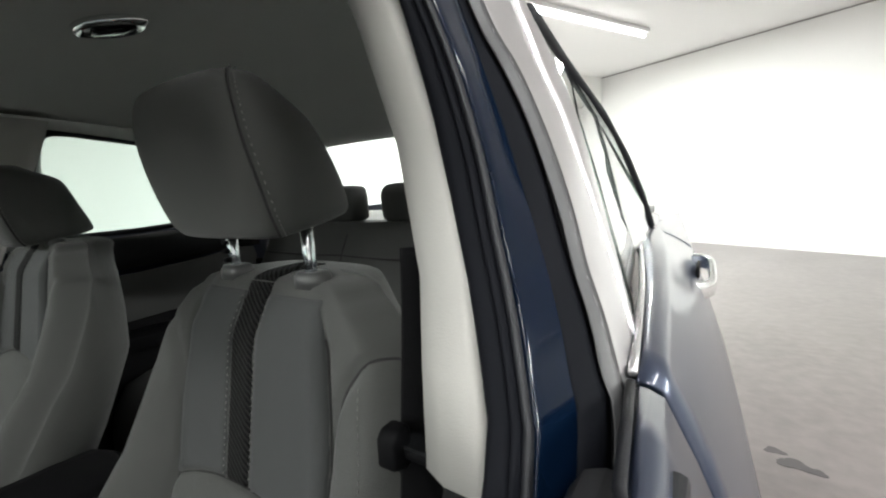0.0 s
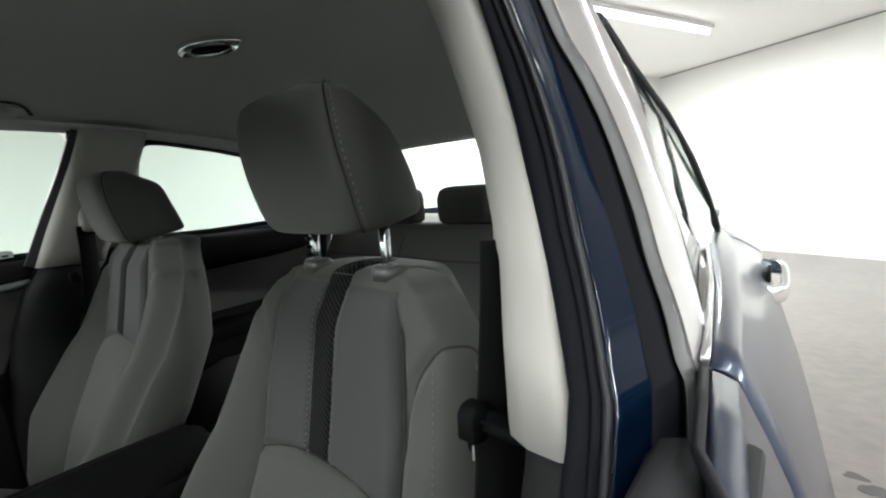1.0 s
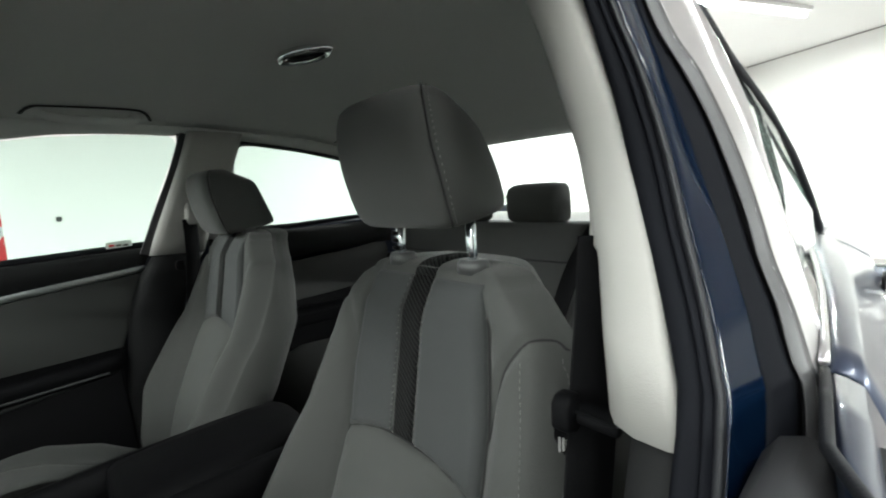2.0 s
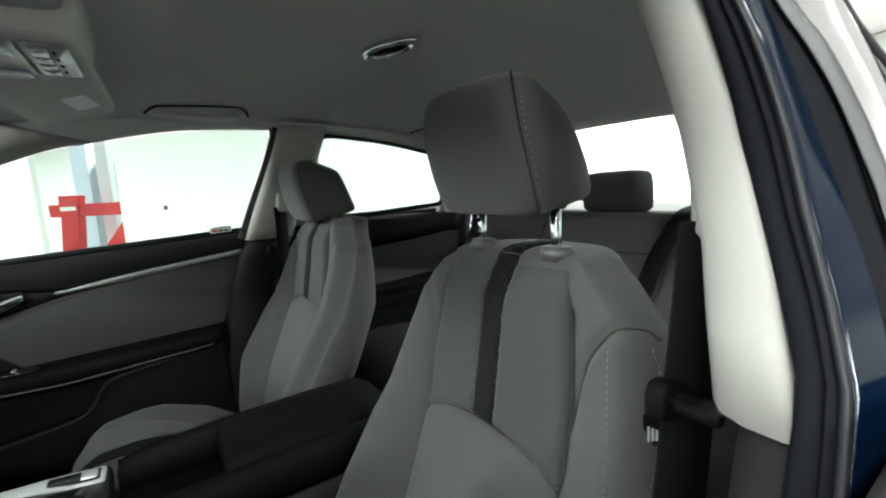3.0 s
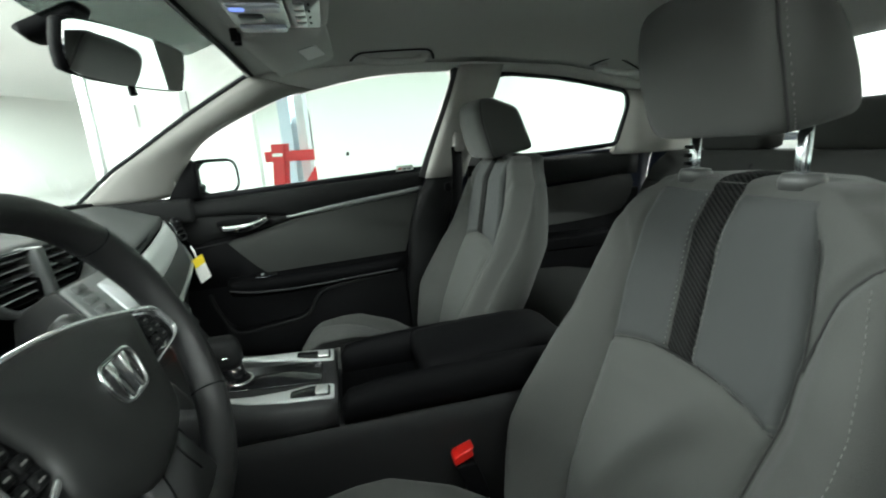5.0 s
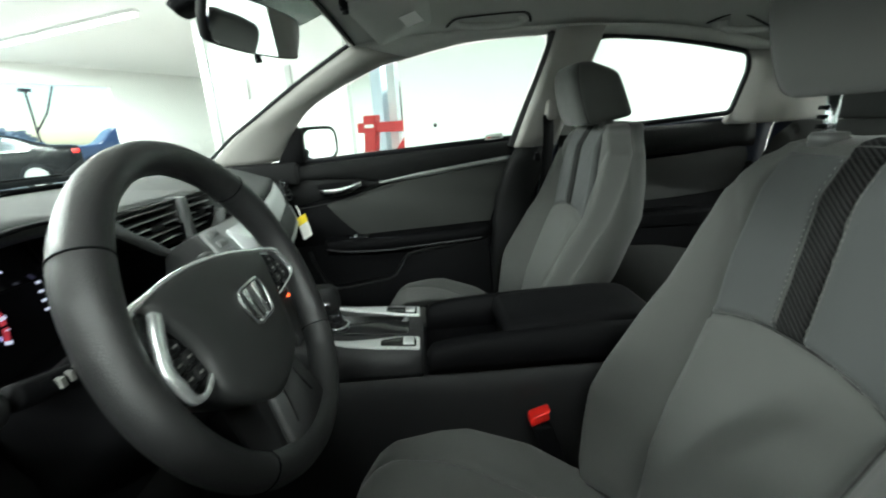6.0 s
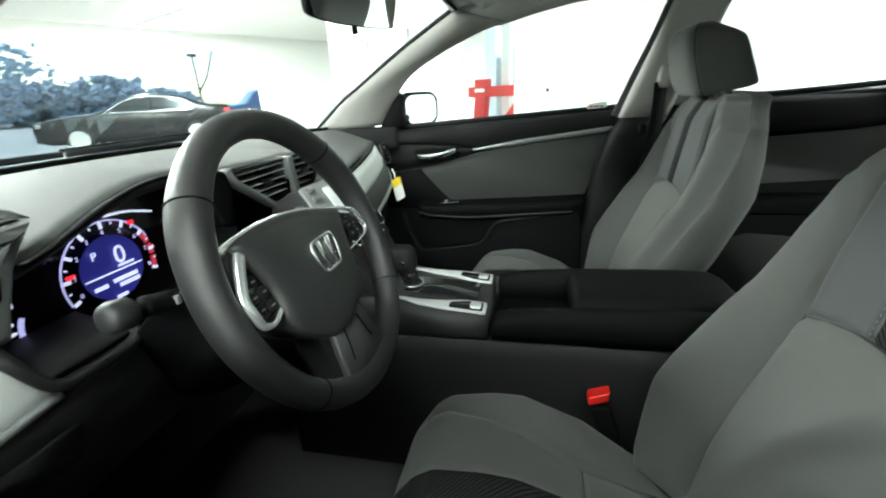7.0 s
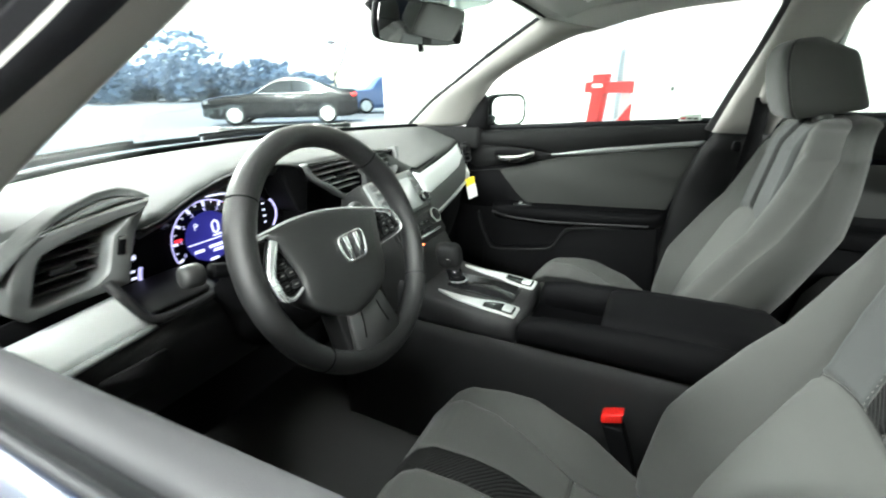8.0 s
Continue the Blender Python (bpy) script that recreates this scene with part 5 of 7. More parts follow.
def wpt(x, y, z=0.0):
    return WM @ Vector((x, y, z))
SEG = 96
def rimsec(a):
    grip = 1.0 + 0.10 * math.exp(-((math.sin(a) - 0.55) / 0.25) ** 2)
    return 0.0155 * grip, 0.0185 * grip
rings = []
for i in range(SEG):
    a = 2 * math.pi * i / SEG
    rx, rz = rimsec(a)
    rings.append([wpt((0.1585 + rx * math.cos(b)) * math.cos(a), (0.1585 + rx * math.cos(b)) * math.sin(a), rz * math.sin(b)) for b in [2 * math.pi * k / 16 for k in range(16)]])
rings.append(rings[0])
bm = loft(rings, caps=False)
bmesh.ops.remove_doubles(bm, verts=bm.verts[:], dist=1e-6)
rim = part("rim", bm, LEATHER, wheel_thing, "dark grained rim")
for a in (44, 143, -37, -134):
    a = radians(a)
    rx, rz = rimsec(a)
    part("rim_seam", sweep([wpt((0.1585 + (rx + 0.0002) * math.cos(b)) * math.cos(a), (0.1585 + (rx + 0.0002) * math.cos(b)) * math.sin(a), (rz + 0.0002) * math.sin(b)) for b in [2 * math.pi * k / 24 for k in range(24)]], disc(0.0009, 5), closed=True), BLACK, rim)
pad = [(-0.037, 0.0570), (0.0095, 0.0500), (0.050, 0.0390), (0.0700, 0.0320), (0.0620, 0.004), (0.0540, -0.026), (0.0460, -0.052), (0.030, -0.071), (-0.0126, -0.0845), (-0.054, -0.0850), (-0.095, -0.056), (-0.108, -0.032), (-0.105, -0.006), (-0.1125, 0.022), (-0.123, 0.046), (-0.120, 0.0545), (-0.080, 0.0590)]
outl = [(p.x, p.y) for p in smoothpath([(x, y, 0) for x, y in pad], 4, closed=True)]
rings = []
for z, k in ((-0.045, 0.84), (-0.020, 0.93), (0.002, 0.97), (0.012, 0.985), (0.0155, 0.965), (0.0185, 0.90), (0.0215, 0.72), (0.023, 0.4)):
    rings.append([wpt(-0.027 + (x + 0.027) * k, y * k, z) for x, y in outl])
part("airbag_cover", loft(rings), HUB, wheel_thing, "charcoal centre pad")
part("column_shroud", loft([[wpt(-0.012 + (x + 0.027) * k * 0.9, y * k - d, -0.045 - 0.035 * i) for x, y in outl] for i, (k, d) in enumerate(((0.75, 0.01), (0.9, 0.012), (0.95, 0.02), (0.95, 0.03), (0.9, 0.04), (0.8, 0.05)))]), BLACK, wheel_thing, "black column shroud")
WUP = WM.to_3x3() @ Vector((0, 0, 1))
# one thin bright line along the top of the pad, opening into a loop round each switch pack
top_line = smoothpath([wpt(x, y, 0.0135) for x, y in ((-0.140, 0.0520), (-0.1362, 0.0535), (-0.1115, 0.0567), (-0.080, 0.0590), (-0.0374, 0.0571), (0.0095, 0.0496), (0.050, 0.0392), (0.0753, 0.0325))], 6)
part("top_bezel", sweep(top_line, rrect(0.0040, 0.006, 0.0015, 3), up=WUP), BEZEL, wheel_thing, "thin bright line along the pad")
ARMS = ([(-0.090, 0.048), (-0.125, 0.050), (-0.150, 0.048), (-0.154, 0.0), (-0.148, -0.020), (-0.134, -0.024), (-0.108, -0.021), (-0.086, -0.016)],
        [(0.046, 0.036), (0.080, 0.029), (0.106, 0.020), (0.117, 0.002), (0.118, -0.007), (0.106, -0.0145), (0.054, -0.0185), (0.040, -0.014)])
LOOPS = ([(-0.119, 0.0425), (-0.126, 0.034), (-0.1345, 0.0205), (-0.1415, 0.0065), (-0.1405, -0.008), (-0.1365, -0.0215), (-0.123, -0.0262), (-0.1060, -0.0200)],
         [(0.0735, 0.0330), (0.1040, 0.0226), (0.1130, 0.0115), (0.1195, -0.0040), (0.1165, -0.0115), (0.1040, -0.0163), (0.0525, -0.0196)])
PACKS = ([(-0.120, 0.016), (-0.127, 0.003), (-0.113, 0.003), (-0.126, -0.010), (-0.112, -0.012)], [(0.084, 0.018), (0.082, 0.007), (0.097, 0.006), (0.082, -0.005), (0.099, -0.005)])
for arm, loop, pack, wide in zip(ARMS, LOOPS, PACKS, (0.0115, 0.0060)):
    spoke = part("spoke", loft([[wpt(x, y, z) for x, y in arm] for z in (-0.020, 0.009)]), GLOSSBLACK, wheel_thing, "black spoke with switches", bev=0.004)
    bez = smoothpath([wpt(x, y, 0.0135) for x, y in loop], 6)
    part("bezel", sweep(bez, rrect(wide, 0.007, 0.0025, 3), up=WUP, taper=lambda t: 1.0 - 0.55 * smoothstep(0.55, 0.85, t)), BEZEL, spoke, "silver spoke bezel")
    for bx, by in pack:
        part("switch", slab(rrect(0.012, 0.010, 0.003), 0.004, WM @ Matrix.Translation((bx, by, 0.008)), 0.001), DARK, spoke)
        part("switch_mark", slab(rrect(0.005, 0.0015, 0.0005, 2), 0.001, WM @ Matrix.Translation((bx, by, 0.012))), STITCH, spoke, smooth=False)
part("spoke_arm", loft([[wpt(x, y, z) for x, y in ((0.05, 0.026), (0.11, 0.016), (0.152, 0.008), (0.154, -0.010), (0.11, -0.014), (0.05, -0.016))] for z in (-0.022, -0.006)]), DARK, wheel_thing, "charcoal spoke arm", bev=0.004)
leg = [(0.050, -0.060), (0.052, -0.090), (0.055, -0.130), (0.062, -0.148), (0.034, -0.162), (0.0, -0.166)]
leg = leg + [(-x, y) for x, y in reversed(leg[:-1])]
part("lower_spoke", loft([[wpt(-0.012 + x * k, y, z) for x, y in leg] for z, k in ((-0.040, 0.86), (-0.030, 0.97), (-0.004, 1.0), (0.000, 0.97))]), DARK, wheel_thing, "charcoal lower spoke")
plate = [(0.036, -0.078), (0.042, -0.100), (0.049, -0.130), (0.0485, -0.146), (0.034, -0.1545), (0.0, -0.157)]
plate = plate + [(-x, y) for x, y in reversed(plate[:-1])]
plate = [(p.x, p.y) for p in roundpoly([(x, y, 0) for x, y in plate], 0.006, 4)]
SPOKEGREY = mat("grey_spoke_plastic", (0.055, 0.056, 0.057), 0.4, bump=0.2, scale=1400, var=0.1)
part("lower_spoke_face", loft([[wpt(-0.012 + x * k, -0.115 + (y + 0.115) * k, z) for x, y in plate] for z, k in ((-0.002, 1.0), (0.006, 1.0), (0.008, 0.96))]), SPOKEGREY, wheel_thing, "grey spoke facing")
for s in (-1, 1):
    part("spoke_slot", sweep([wpt(-0.012 + s * x, y, 0.0078) for x, y in ((0.018, -0.088), (0.021, -0.104), (0.027, -0.124))], rrect(0.0025, 0.002, 0.0008, 3), up=WUP), BLACK, wheel_thing)
# emblem: a chrome frame with two bars
fr = [(p.x, p.y) for p in roundpoly([(-0.023, 0.018, 0), (0.023, 0.018, 0), (0.0255, 0.002, 0), (0.0195, -0.0185, 0), (-0.0195, -0.0185, 0), (-0.0255, 0.002, 0)], 0.009, 5)]
part("emblem", sweep([wpt(-0.012 + x, y - 0.001, 0.0245) for x, y in fr], rrect(0.005, 0.004, 0.0015, 3), closed=True, up=WM.to_3x3() @ Vector((0, 0, 1))), CHROME, wheel_thing, "chrome emblem frame")
for s in (-1, 1):
    part("emblem_bar", loft([[wpt(-0.012 + s * x, y - 0.001, z) for x, y in ((0.0065, 0.017), (0.0150, 0.017), (0.0125, -0.018), (0.0050, -0.018))] for z in (0.021, 0.0265)]), CHROME, wheel_thing, bev=0.0012)
# stalks
for s, x1 in ((1, 0.545), (-1, 0.205)):
    st = part("stalk", tube(smoothpath([(0.37 + s * 0.04, 0.975, 0.868), (0.37 + s * 0.10, 0.965, 0.876), (0.37 + s * 0.135, 0.96, 0.884)], 5), 0.010, 14), BLACK, wheel_thing, "black column stalk")
    part("stalk_end", sweep([(0.37 + s * q, 0.96 - 0.1 * (q - 0.14), 0.8845 + 0.15 * (q - 0.14)) for q in (0.146, 0.149, 0.164, 0.169, 0.171)], disc(0.0145, 18), taper=lambda t: (0.85, 1.0, 1.0, 0.85, 0.5)[int(round(t * 4))]), HUB, st, "grey stalk end knob")
    for k in range(3):
        part("stalk_mark", boxm(0.37 + s * (0.092 + 0.009 * k) - 0.002, 0.37 + s * (0.092 + 0.009 * k) + 0.002, 0.970, 0.9765, 0.876, 0.884), STITCH, st, smooth=False)

# ---------------------------------------------------------------- centre console
con = thing("centre_console", "black centre console with silver gear surround and armrest", "console")
part("console_side", loft([[(s * x, y, z) for s, x, z in ((1, 0.105, 0.29), (1, 0.108, 0.58), (1, 0.100, 0.612), (1, 0.092, 0.618), (-1, 0.092, 0.618), (-1, 0.100, 0.612), (-1, 0.108, 0.58), (-1, 0.105, 0.29))] for y in (0.80, 1.0, 1.15, 1.3, 1.5, 1.70)]), CONSOLE, con, "charcoal console side panel")
# deck round the gear lever
SILVERRAIL = mat("satin_silver_rail", (0.66, 0.675, 0.68), 0.3, metal=0.55, bump=0.05, scale=900, var=0.06)
def deck(x, y):
    return (x, y, interp(y, (0.98, 1.02, 1.10, 1.20, 1.235), (0.700, 0.690, 0.676, 0.668, 0.664)))
part("gear_deck", loft([[(0.098, y, 0.615), (0.108, y, 0.630), (0.103, y, z - 0.012), (0.094, y, z), (-0.094, y, z), (-0.103, y, z - 0.012), (-0.108, y, 0.630), (-0.098, y, 0.615)] for y, z in ((0.97, 0.70), (1.02, 0.690), (1.06, 0.682), (1.10, 0.676), (1.16, 0.671), (1.20, 0.668), (1.232, 0.664))]), CONSOLE, con, "charcoal gear deck")
for s in (-1, 1):
    edge = [(p.x, p.y) for p in roundpoly([(0.072, 1.050, 0), (0.084, 1.095, 0), (0.090, 1.150, 0), (0.091, 1.228, 0), (0.047, 1.228, 0), (0.047, 1.186, 0), (0.058, 1.150, 0), (0.066, 1.095, 0)], 0.006, 4)]
    part("silver_plate", loft([[(s * x, y, deck(0, y)[2] + h) for x, y in edge] for h in (-0.002, 0.0035)], caps=True), SILVERRAIL, con, "satin silver gear surround plate", bev=0.0015)
    inner = [(p.x, p.y) for p in roundpoly([(0.064, 1.158, 0), (0.084, 1.158, 0), (0.085, 1.222, 0), (0.053, 1.222, 0), (0.053, 1.190, 0)], 0.004, 3)]
    part("switch_block", loft([[(s * x, y, deck(0, y)[2] + h) for x, y in inner] for h in (0.0, 0.0050)]), GLOSSBLACK, con, "black switch block", bev=0.0008)
    part("switch", slab(rrect(0.024, 0.020, 0.003), 0.003, pose(s * 0.069, 1.208, 0.6715, -6, 0, 0), 0.001), SILVERRAIL, con)
part("gear_gate", slab(rrect(0.078, 0.185, 0.012), 0.004, pose(0.0, 1.115, 0.6745, -4, 0, 0), 0.001), GLOSSBLACK, con, "gloss black gear gate")
lever = part("gear_lever", tube([(0.012, 1.075, 0.676), (0.014, 1.066, 0.70), (0.016, 1.058, 0.725)], 0.017, 16), GLOSSBLACK, con, "gloss black gear lever")
part("lever_ring", sweep([(0.013 + 0.021 * math.cos(a), 1.071 + 0.021 * math.sin(a), 0.6885) for a in [2 * math.pi * i / 24 for i in range(24)]], disc(0.003, 6), closed=True), CHROME, lever, "chrome lever ring")
part("lever_knob", loft([[(0.016 + x * k, 1.055 + y * k - 0.1 * dz, 0.718 + dz) for x, y in rrect(0.044, 0.060, 0.020, 6)] for dz, k in ((0, 0.78), (0.012, 0.96), (0.028, 1.0), (0.042, 0.96), (0.050, 0.80), (0.053, 0.45))]), DARK, lever, "charcoal lever knob")
part("lever_button", boxm(0.036, 0.041, 1.056, 1.066, 0.738, 0.744), CHROME, lever, "chrome release button", bev=0.001)
part("gear_lamp", boxm(0.030, 0.034, 1.055, 1.060, 0.6795, 0.6805), REDGLOW, con, "small lit red lamp", smooth=False)
# cup well and padded rails
for s in (-1, 1):
    part("padded_rail", loft([[(s * x, y, z) for x, z in ((0.070, 0.622), (0.104, 0.622), (0.111, 0.640), (0.109, 0.662), (0.102, 0.676 + dz), (0.086, 0.680 + dz), (0.074, 0.674 + dz))] for y, dz in ((1.240, -0.022), (1.252, -0.006), (1.30, 0.002), (1.40, 0.008), (1.55, 0.012), (1.66, 0.010), (1.69, -0.01))]), BLACK, con, "black padded console rail")
part("cup_well_floor", boxm(-0.072, 0.072, 1.238, 1.40, 0.600, 0.622), BLACK, con, smooth=False)
part("cup_divider", boxm(-0.004, 0.002, 1.262, 1.372, 0.6225, 0.634), BLACK, con, smooth=False)
part("divider_edge", tube([(0.010, 1.270, 0.630), (-0.003, 1.360, 0.630)], 0.0016, 6), SILVER, con, "thin silver divider edge")
part("well_rear_wall", boxm(-0.072, 0.072, 1.392, 1.40, 0.622, 0.665), BLACK, con, smooth=False)
part("armrest_lid", loft([[(x, y, z) for x, z in ((0.080, 0.655), (0.084, 0.672 + dz), (0.076, 0.690 + dz), (0.05, 0.696 + dz), (-0.05, 0.696 + dz), (-0.076, 0.690 + dz), (-0.084, 0.672 + dz), (-0.080, 0.655))] for y, dz in ((1.384, -0.030), (1.388, -0.008), (1.40, 0.0), (1.48, 0.006), (1.60, 0.010), (1.655, 0.006), (1.672, -0.004), (1.678, -0.02))]), BLACK, con, "black padded armrest lid")
# buckle by the driver seat
bk = thing("seat_belt_buckle", "black belt buckle with a red release button", "belt buckle")
part("buckle_body", loft([[(0.126, y0, z), (0.154, y0, z), (0.154, y0 + 0.036, z), (0.126, y0 + 0.036, z)] for y0, z in ((1.460, 0.38), (1.432, 0.48), (1.414, 0.530))]), BLACK, bk, bev=0.004)
part("release_button", loft([[(0.128, y0, z), (0.153, y0, z), (0.153, y0 + 0.034, z + 0.012), (0.128, y0 + 0.034, z + 0.012)] for y0, z in ((1.413, 0.531), (1.411, 0.545), (1.415, 0.550))]), REDPL, bk, "red release button", bev=0.003)

# ---------------------------------------------------------------- door linings
def side_sheet(s, outline, x, thick, inset=0.004):
    """A plate on a door lining: outline in (y, z), its back at half width x, standing thick towards the cabin."""
    m = Matrix(((0, 0, -s, s * x), (1, 0, 0, 0), (0, 1, 0, 0), (0, 0, 0, 1)))
    return slab(outline, thick, m, inset)

def smooth2(pts, n=5, closed=True):
    return [(p.x, p.y) for p in smoothpath([(a, b, 0) for a, b in pts], n, closed)]

pd = thing("passenger_door", "closed passenger door with grey fabric lining and silver strip", "car door")
YS = [0.77 + 0.80 * i / 24 for i in range(25)]
def trimz(y):
    return interp(y, (0.77, 0.85, 0.95, 1.05, 1.12, 1.30, 1.54, 1.60), (0.885, 0.892, 0.893, 0.884, 0.872, 0.897, 0.926, 0.933))
rings = []
for y in YS:
    b = beltz(y) - 0.004
    rings.append([(-x, y, z) for x, z in ((0.735, b - 0.02), (0.733, b - 0.004), (0.724, b), (0.712, b - 0.003), (0.702, b - 0.014), (0.697, b - 0.034), (0.697, trimz(y) + 0.006), (0.702, trimz(y) - 0.001), (0.712, trimz(y) - 0.004), (0.735, trimz(y) - 0.004))])
part("upper_pad", loft(rings), DARK, pd, "charcoal soft upper pad")
part("lining", boxm(-0.735, -0.712, 0.70, 1.56, 0.33, 0.925), BLACK, pd, "black door lining", smooth=False)
def fab_top(y):
    return interp(y, (0.78, 0.909, 1.12, 1.30, 1.55), (0.785, 0.800, 0.856, 0.884, 0.912))
fab = [(0.915, 0.800), (1.02, 0.829), (1.12, 0.857), (1.21, 0.871), (1.30, 0.884), (1.42, 0.898), (1.552, 0.912), (1.535, 0.86), (1.50, 0.76), (1.478, 0.700), (1.30, 0.688), (1.10, 0.676), (1.035, 0.672), (0.985, 0.72), (0.945, 0.765)]
part("fabric_panel", side_sheet(-1, fab, 0.712, 0.008, 0.004), DOORFAB, pd, "grey woven fabric panel")
part("front_panel", side_sheet(-1, [(0.76, 0.790), (0.93, 0.803), (0.97, 0.762), (1.01, 0.716), (1.05, 0.668), (0.93, 0.66), (0.80, 0.655), (0.76, 0.66)], 0.712, 0.0035, 0.001), BLACK, pd, "charcoal front panel")
# handle bowl
bowl = smooth2([(0.80, 0.885), (0.88, 0.890), (0.98, 0.886), (1.07, 0.874), (1.125, 0.864), (1.07, 0.846), (0.99, 0.833), (0.90, 0.820), (0.82, 0.808), (0.79, 0.84)])
part("handle_bowl", side_sheet(-1, bowl, 0.712, 0.010, 0.005), DARK, pd, "charcoal handle bowl")
part("bowl_recess", side_sheet(-1, smooth2([(0.90, 0.872), (0.98, 0.876), (1.05, 0.868), (1.055, 0.852), (0.98, 0.842), (0.91, 0.842)]), 0.708, 0.0075, 0.001), BLACK, pd)
hd = smoothpath([(-0.690, 0.905, 0.852), (-0.680, 0.925, 0.848), (-0.676, 0.96, 0.848), (-0.677, 1.00, 0.853), (-0.684, 1.03, 0.864), (-0.690, 1.045, 0.870)], 6)
part("pull_handle", sweep(hd, rrect(0.009, 0.019, 0.004, 4), taper=lambda t: 0.75 + 0.5 * math.sin(math.pi * t)), CHROME, pd, "chrome pull handle")
part("lock_knob", boxm(-0.697, -0.688, 1.028, 1.046, 0.872, 0.884), DARK, pd, bev=0.002)
part("trim_line", tube(smoothpath([(-0.7005, 0.80, 0.790), (-0.7005, 0.85, 0.797), (-0.7005, 0.944, 0.811), (-0.7005, 1.05, 0.834), (-0.7005, 1.15, 0.857)], 6), 0.0012, 8), ARMEDGE, pd, "thin grey trim line")
# silver strip
rings = []
for i in range(22):
    y = lerp(1.105, 1.556, i / 21)
    h = lerp(0.004, 0.0105, min(1, i / 6))
    z = trimz(max(y, 1.12)) - 0.004
    rings.append([(-0.706, y, z - h), (-0.700, y, z - h * 0.8), (-0.694, y, z - h * 0.1), (-0.694, y, z + h * 0.5), (-0.700, y, z + h), (-0.706, y, z + h)])
part("silver_strip", loft(rings), SILVER, pd, "satin silver strip")
# armrest and pocket
arm = [[(-x, y, z) for x, z in ((0.714, z0 - 0.052), (0.66 + dx, z0 - 0.050), (0.638 + dx, z0 - 0.030), (0.635 + dx, z0 - 0.008), (0.645 + dx, z0 + 0.003), (0.665 + dx, z0 + 0.006), (0.700, z0 + 0.008), (0.714, z0 + 0.012))] for y, z0, dx in ((0.895, 0.672, 0.060), (0.91, 0.675, 0.035), (0.95, 0.678, 0.015), (1.05, 0.681, 0.004), (1.15, 0.686, 0.0), (1.30, 0.692, 0.0), (1.42, 0.698, 0.004), (1.465, 0.700, 0.02), (1.485, 0.700, 0.05))]
part("armrest", loft(arm), BLACK, pd, "black padded armrest")
# a line lighter than the armrest paints the thin highlight on its lower edge
part("armrest_highlight", tube(smoothpath([(-0.655, 0.91, 0.655), (-0.634, 0.97, 0.650), (-0.628, 1.05, 0.648), (-0.626, 1.12, 0.648), (-0.628, 1.24, 0.655), (-0.63, 1.44, 0.668)], 6), 0.0035, 8), ARMEDGE, pd, "dark grey line painting the highlight along the armrest edge")
part("window_switch", slab(rrect(0.07, 0.03, 0.008), 0.006, pose(-0.672, 1.02, 0.686, 3, 0, 90), 0.002), GLOSSBLACK, pd, "gloss black window switch panel")
part("switch", boxm(-0.682, -0.666, 1.005, 1.013, 0.690, 0.696), SILVER, pd, bev=0.001)
PKT = [(0.841, 0.640), (0.852, 0.600), (0.870, 0.560), (0.893, 0.518), (0.925, 0.506), (1.022, 0.518), (1.110, 0.533), (1.142, 0.553), (1.168, 0.596), (1.205, 0.622), (1.341, 0.640), (1.47, 0.660)]
def pkt_x(y):
    return interp(y, (0.84, 0.93, 1.1, 1.2, 1.47), (0.690, 0.672, 0.664, 0.668, 0.676))
part("pocket_rim", sweep(smoothpath([(-pkt_x(y), y, z) for y, z in PKT], 6), rrect(0.014, 0.010, 0.004, 3)), DARK, pd, "charcoal map pocket rim")
low = [(y, z) for y, z in PKT[2:]] + [(1.49, 0.36), (0.86, 0.34)]
part("pocket_face", loft([[(-x, y, z) for y, z in low] for x in (0.714, 0.690, 0.676)]), BLACK, pd, "black map pocket", bev=0.008)
# black corner cover and the outside mirror
sail = part("corner_cover", side_sheet(-1, [(0.775, 0.942), (0.865, 0.948), (0.868, 1.05), (0.858, 1.066), (0.83, 1.03), (0.79, 0.972)], 0.706, 0.014, 0.004), BLACK, pd, "black mirror corner cover")
for s in (-1,):
    mr = thing("wing_mirror", "dark blue wing mirror with clear glass", "wing mirror")
    out2 = rrect(0.175, 0.118, 0.040, 7)
    mm = Matrix.Translation((-0.868, 0.886, 1.003)) @ Matrix.Rotation(radians(-35), 4, 'Z') @ Matrix.Rotation(radians(90), 4, 'X') @ Matrix.Rotation(radians(180), 4, 'Y')
    # the shell bulges forwards
    part("mirror_shell", loft([[mm @ Vector((x * k, y * k, z)) for x, y in out2] for z, k in ((0.0, 1.0), (-0.012, 1.04), (-0.04, 0.98), (-0.07, 0.80), (-0.085, 0.45))]), BLACK, mr, "black mirror shell")
    part("mirror_glass", loft([[mm @ Vector((x * k, y * k, z)) for x, y in out2] for z, k in ((0.001, 0.86), (0.003, 0.85))]), MIRROR, mr, "silvered mirror glass", smooth=False)
    part("mirror_arm", tube([(-0.715, 0.850, 0.965), (-0.78, 0.84, 0.970), (-0.85, 0.835, 0.98)], 0.018, 10), BLACK, mr)
# label on the window
lab = thing("window_label", "small white and red label on the window", "label")
part("label_paper", side_sheet(-1, [(1.475, 0.984), (1.535, 0.988), (1.535, 1.006), (1.475, 1.002)], 0.728, 0.0012, 0), WHITEPL, lab, smooth=False)
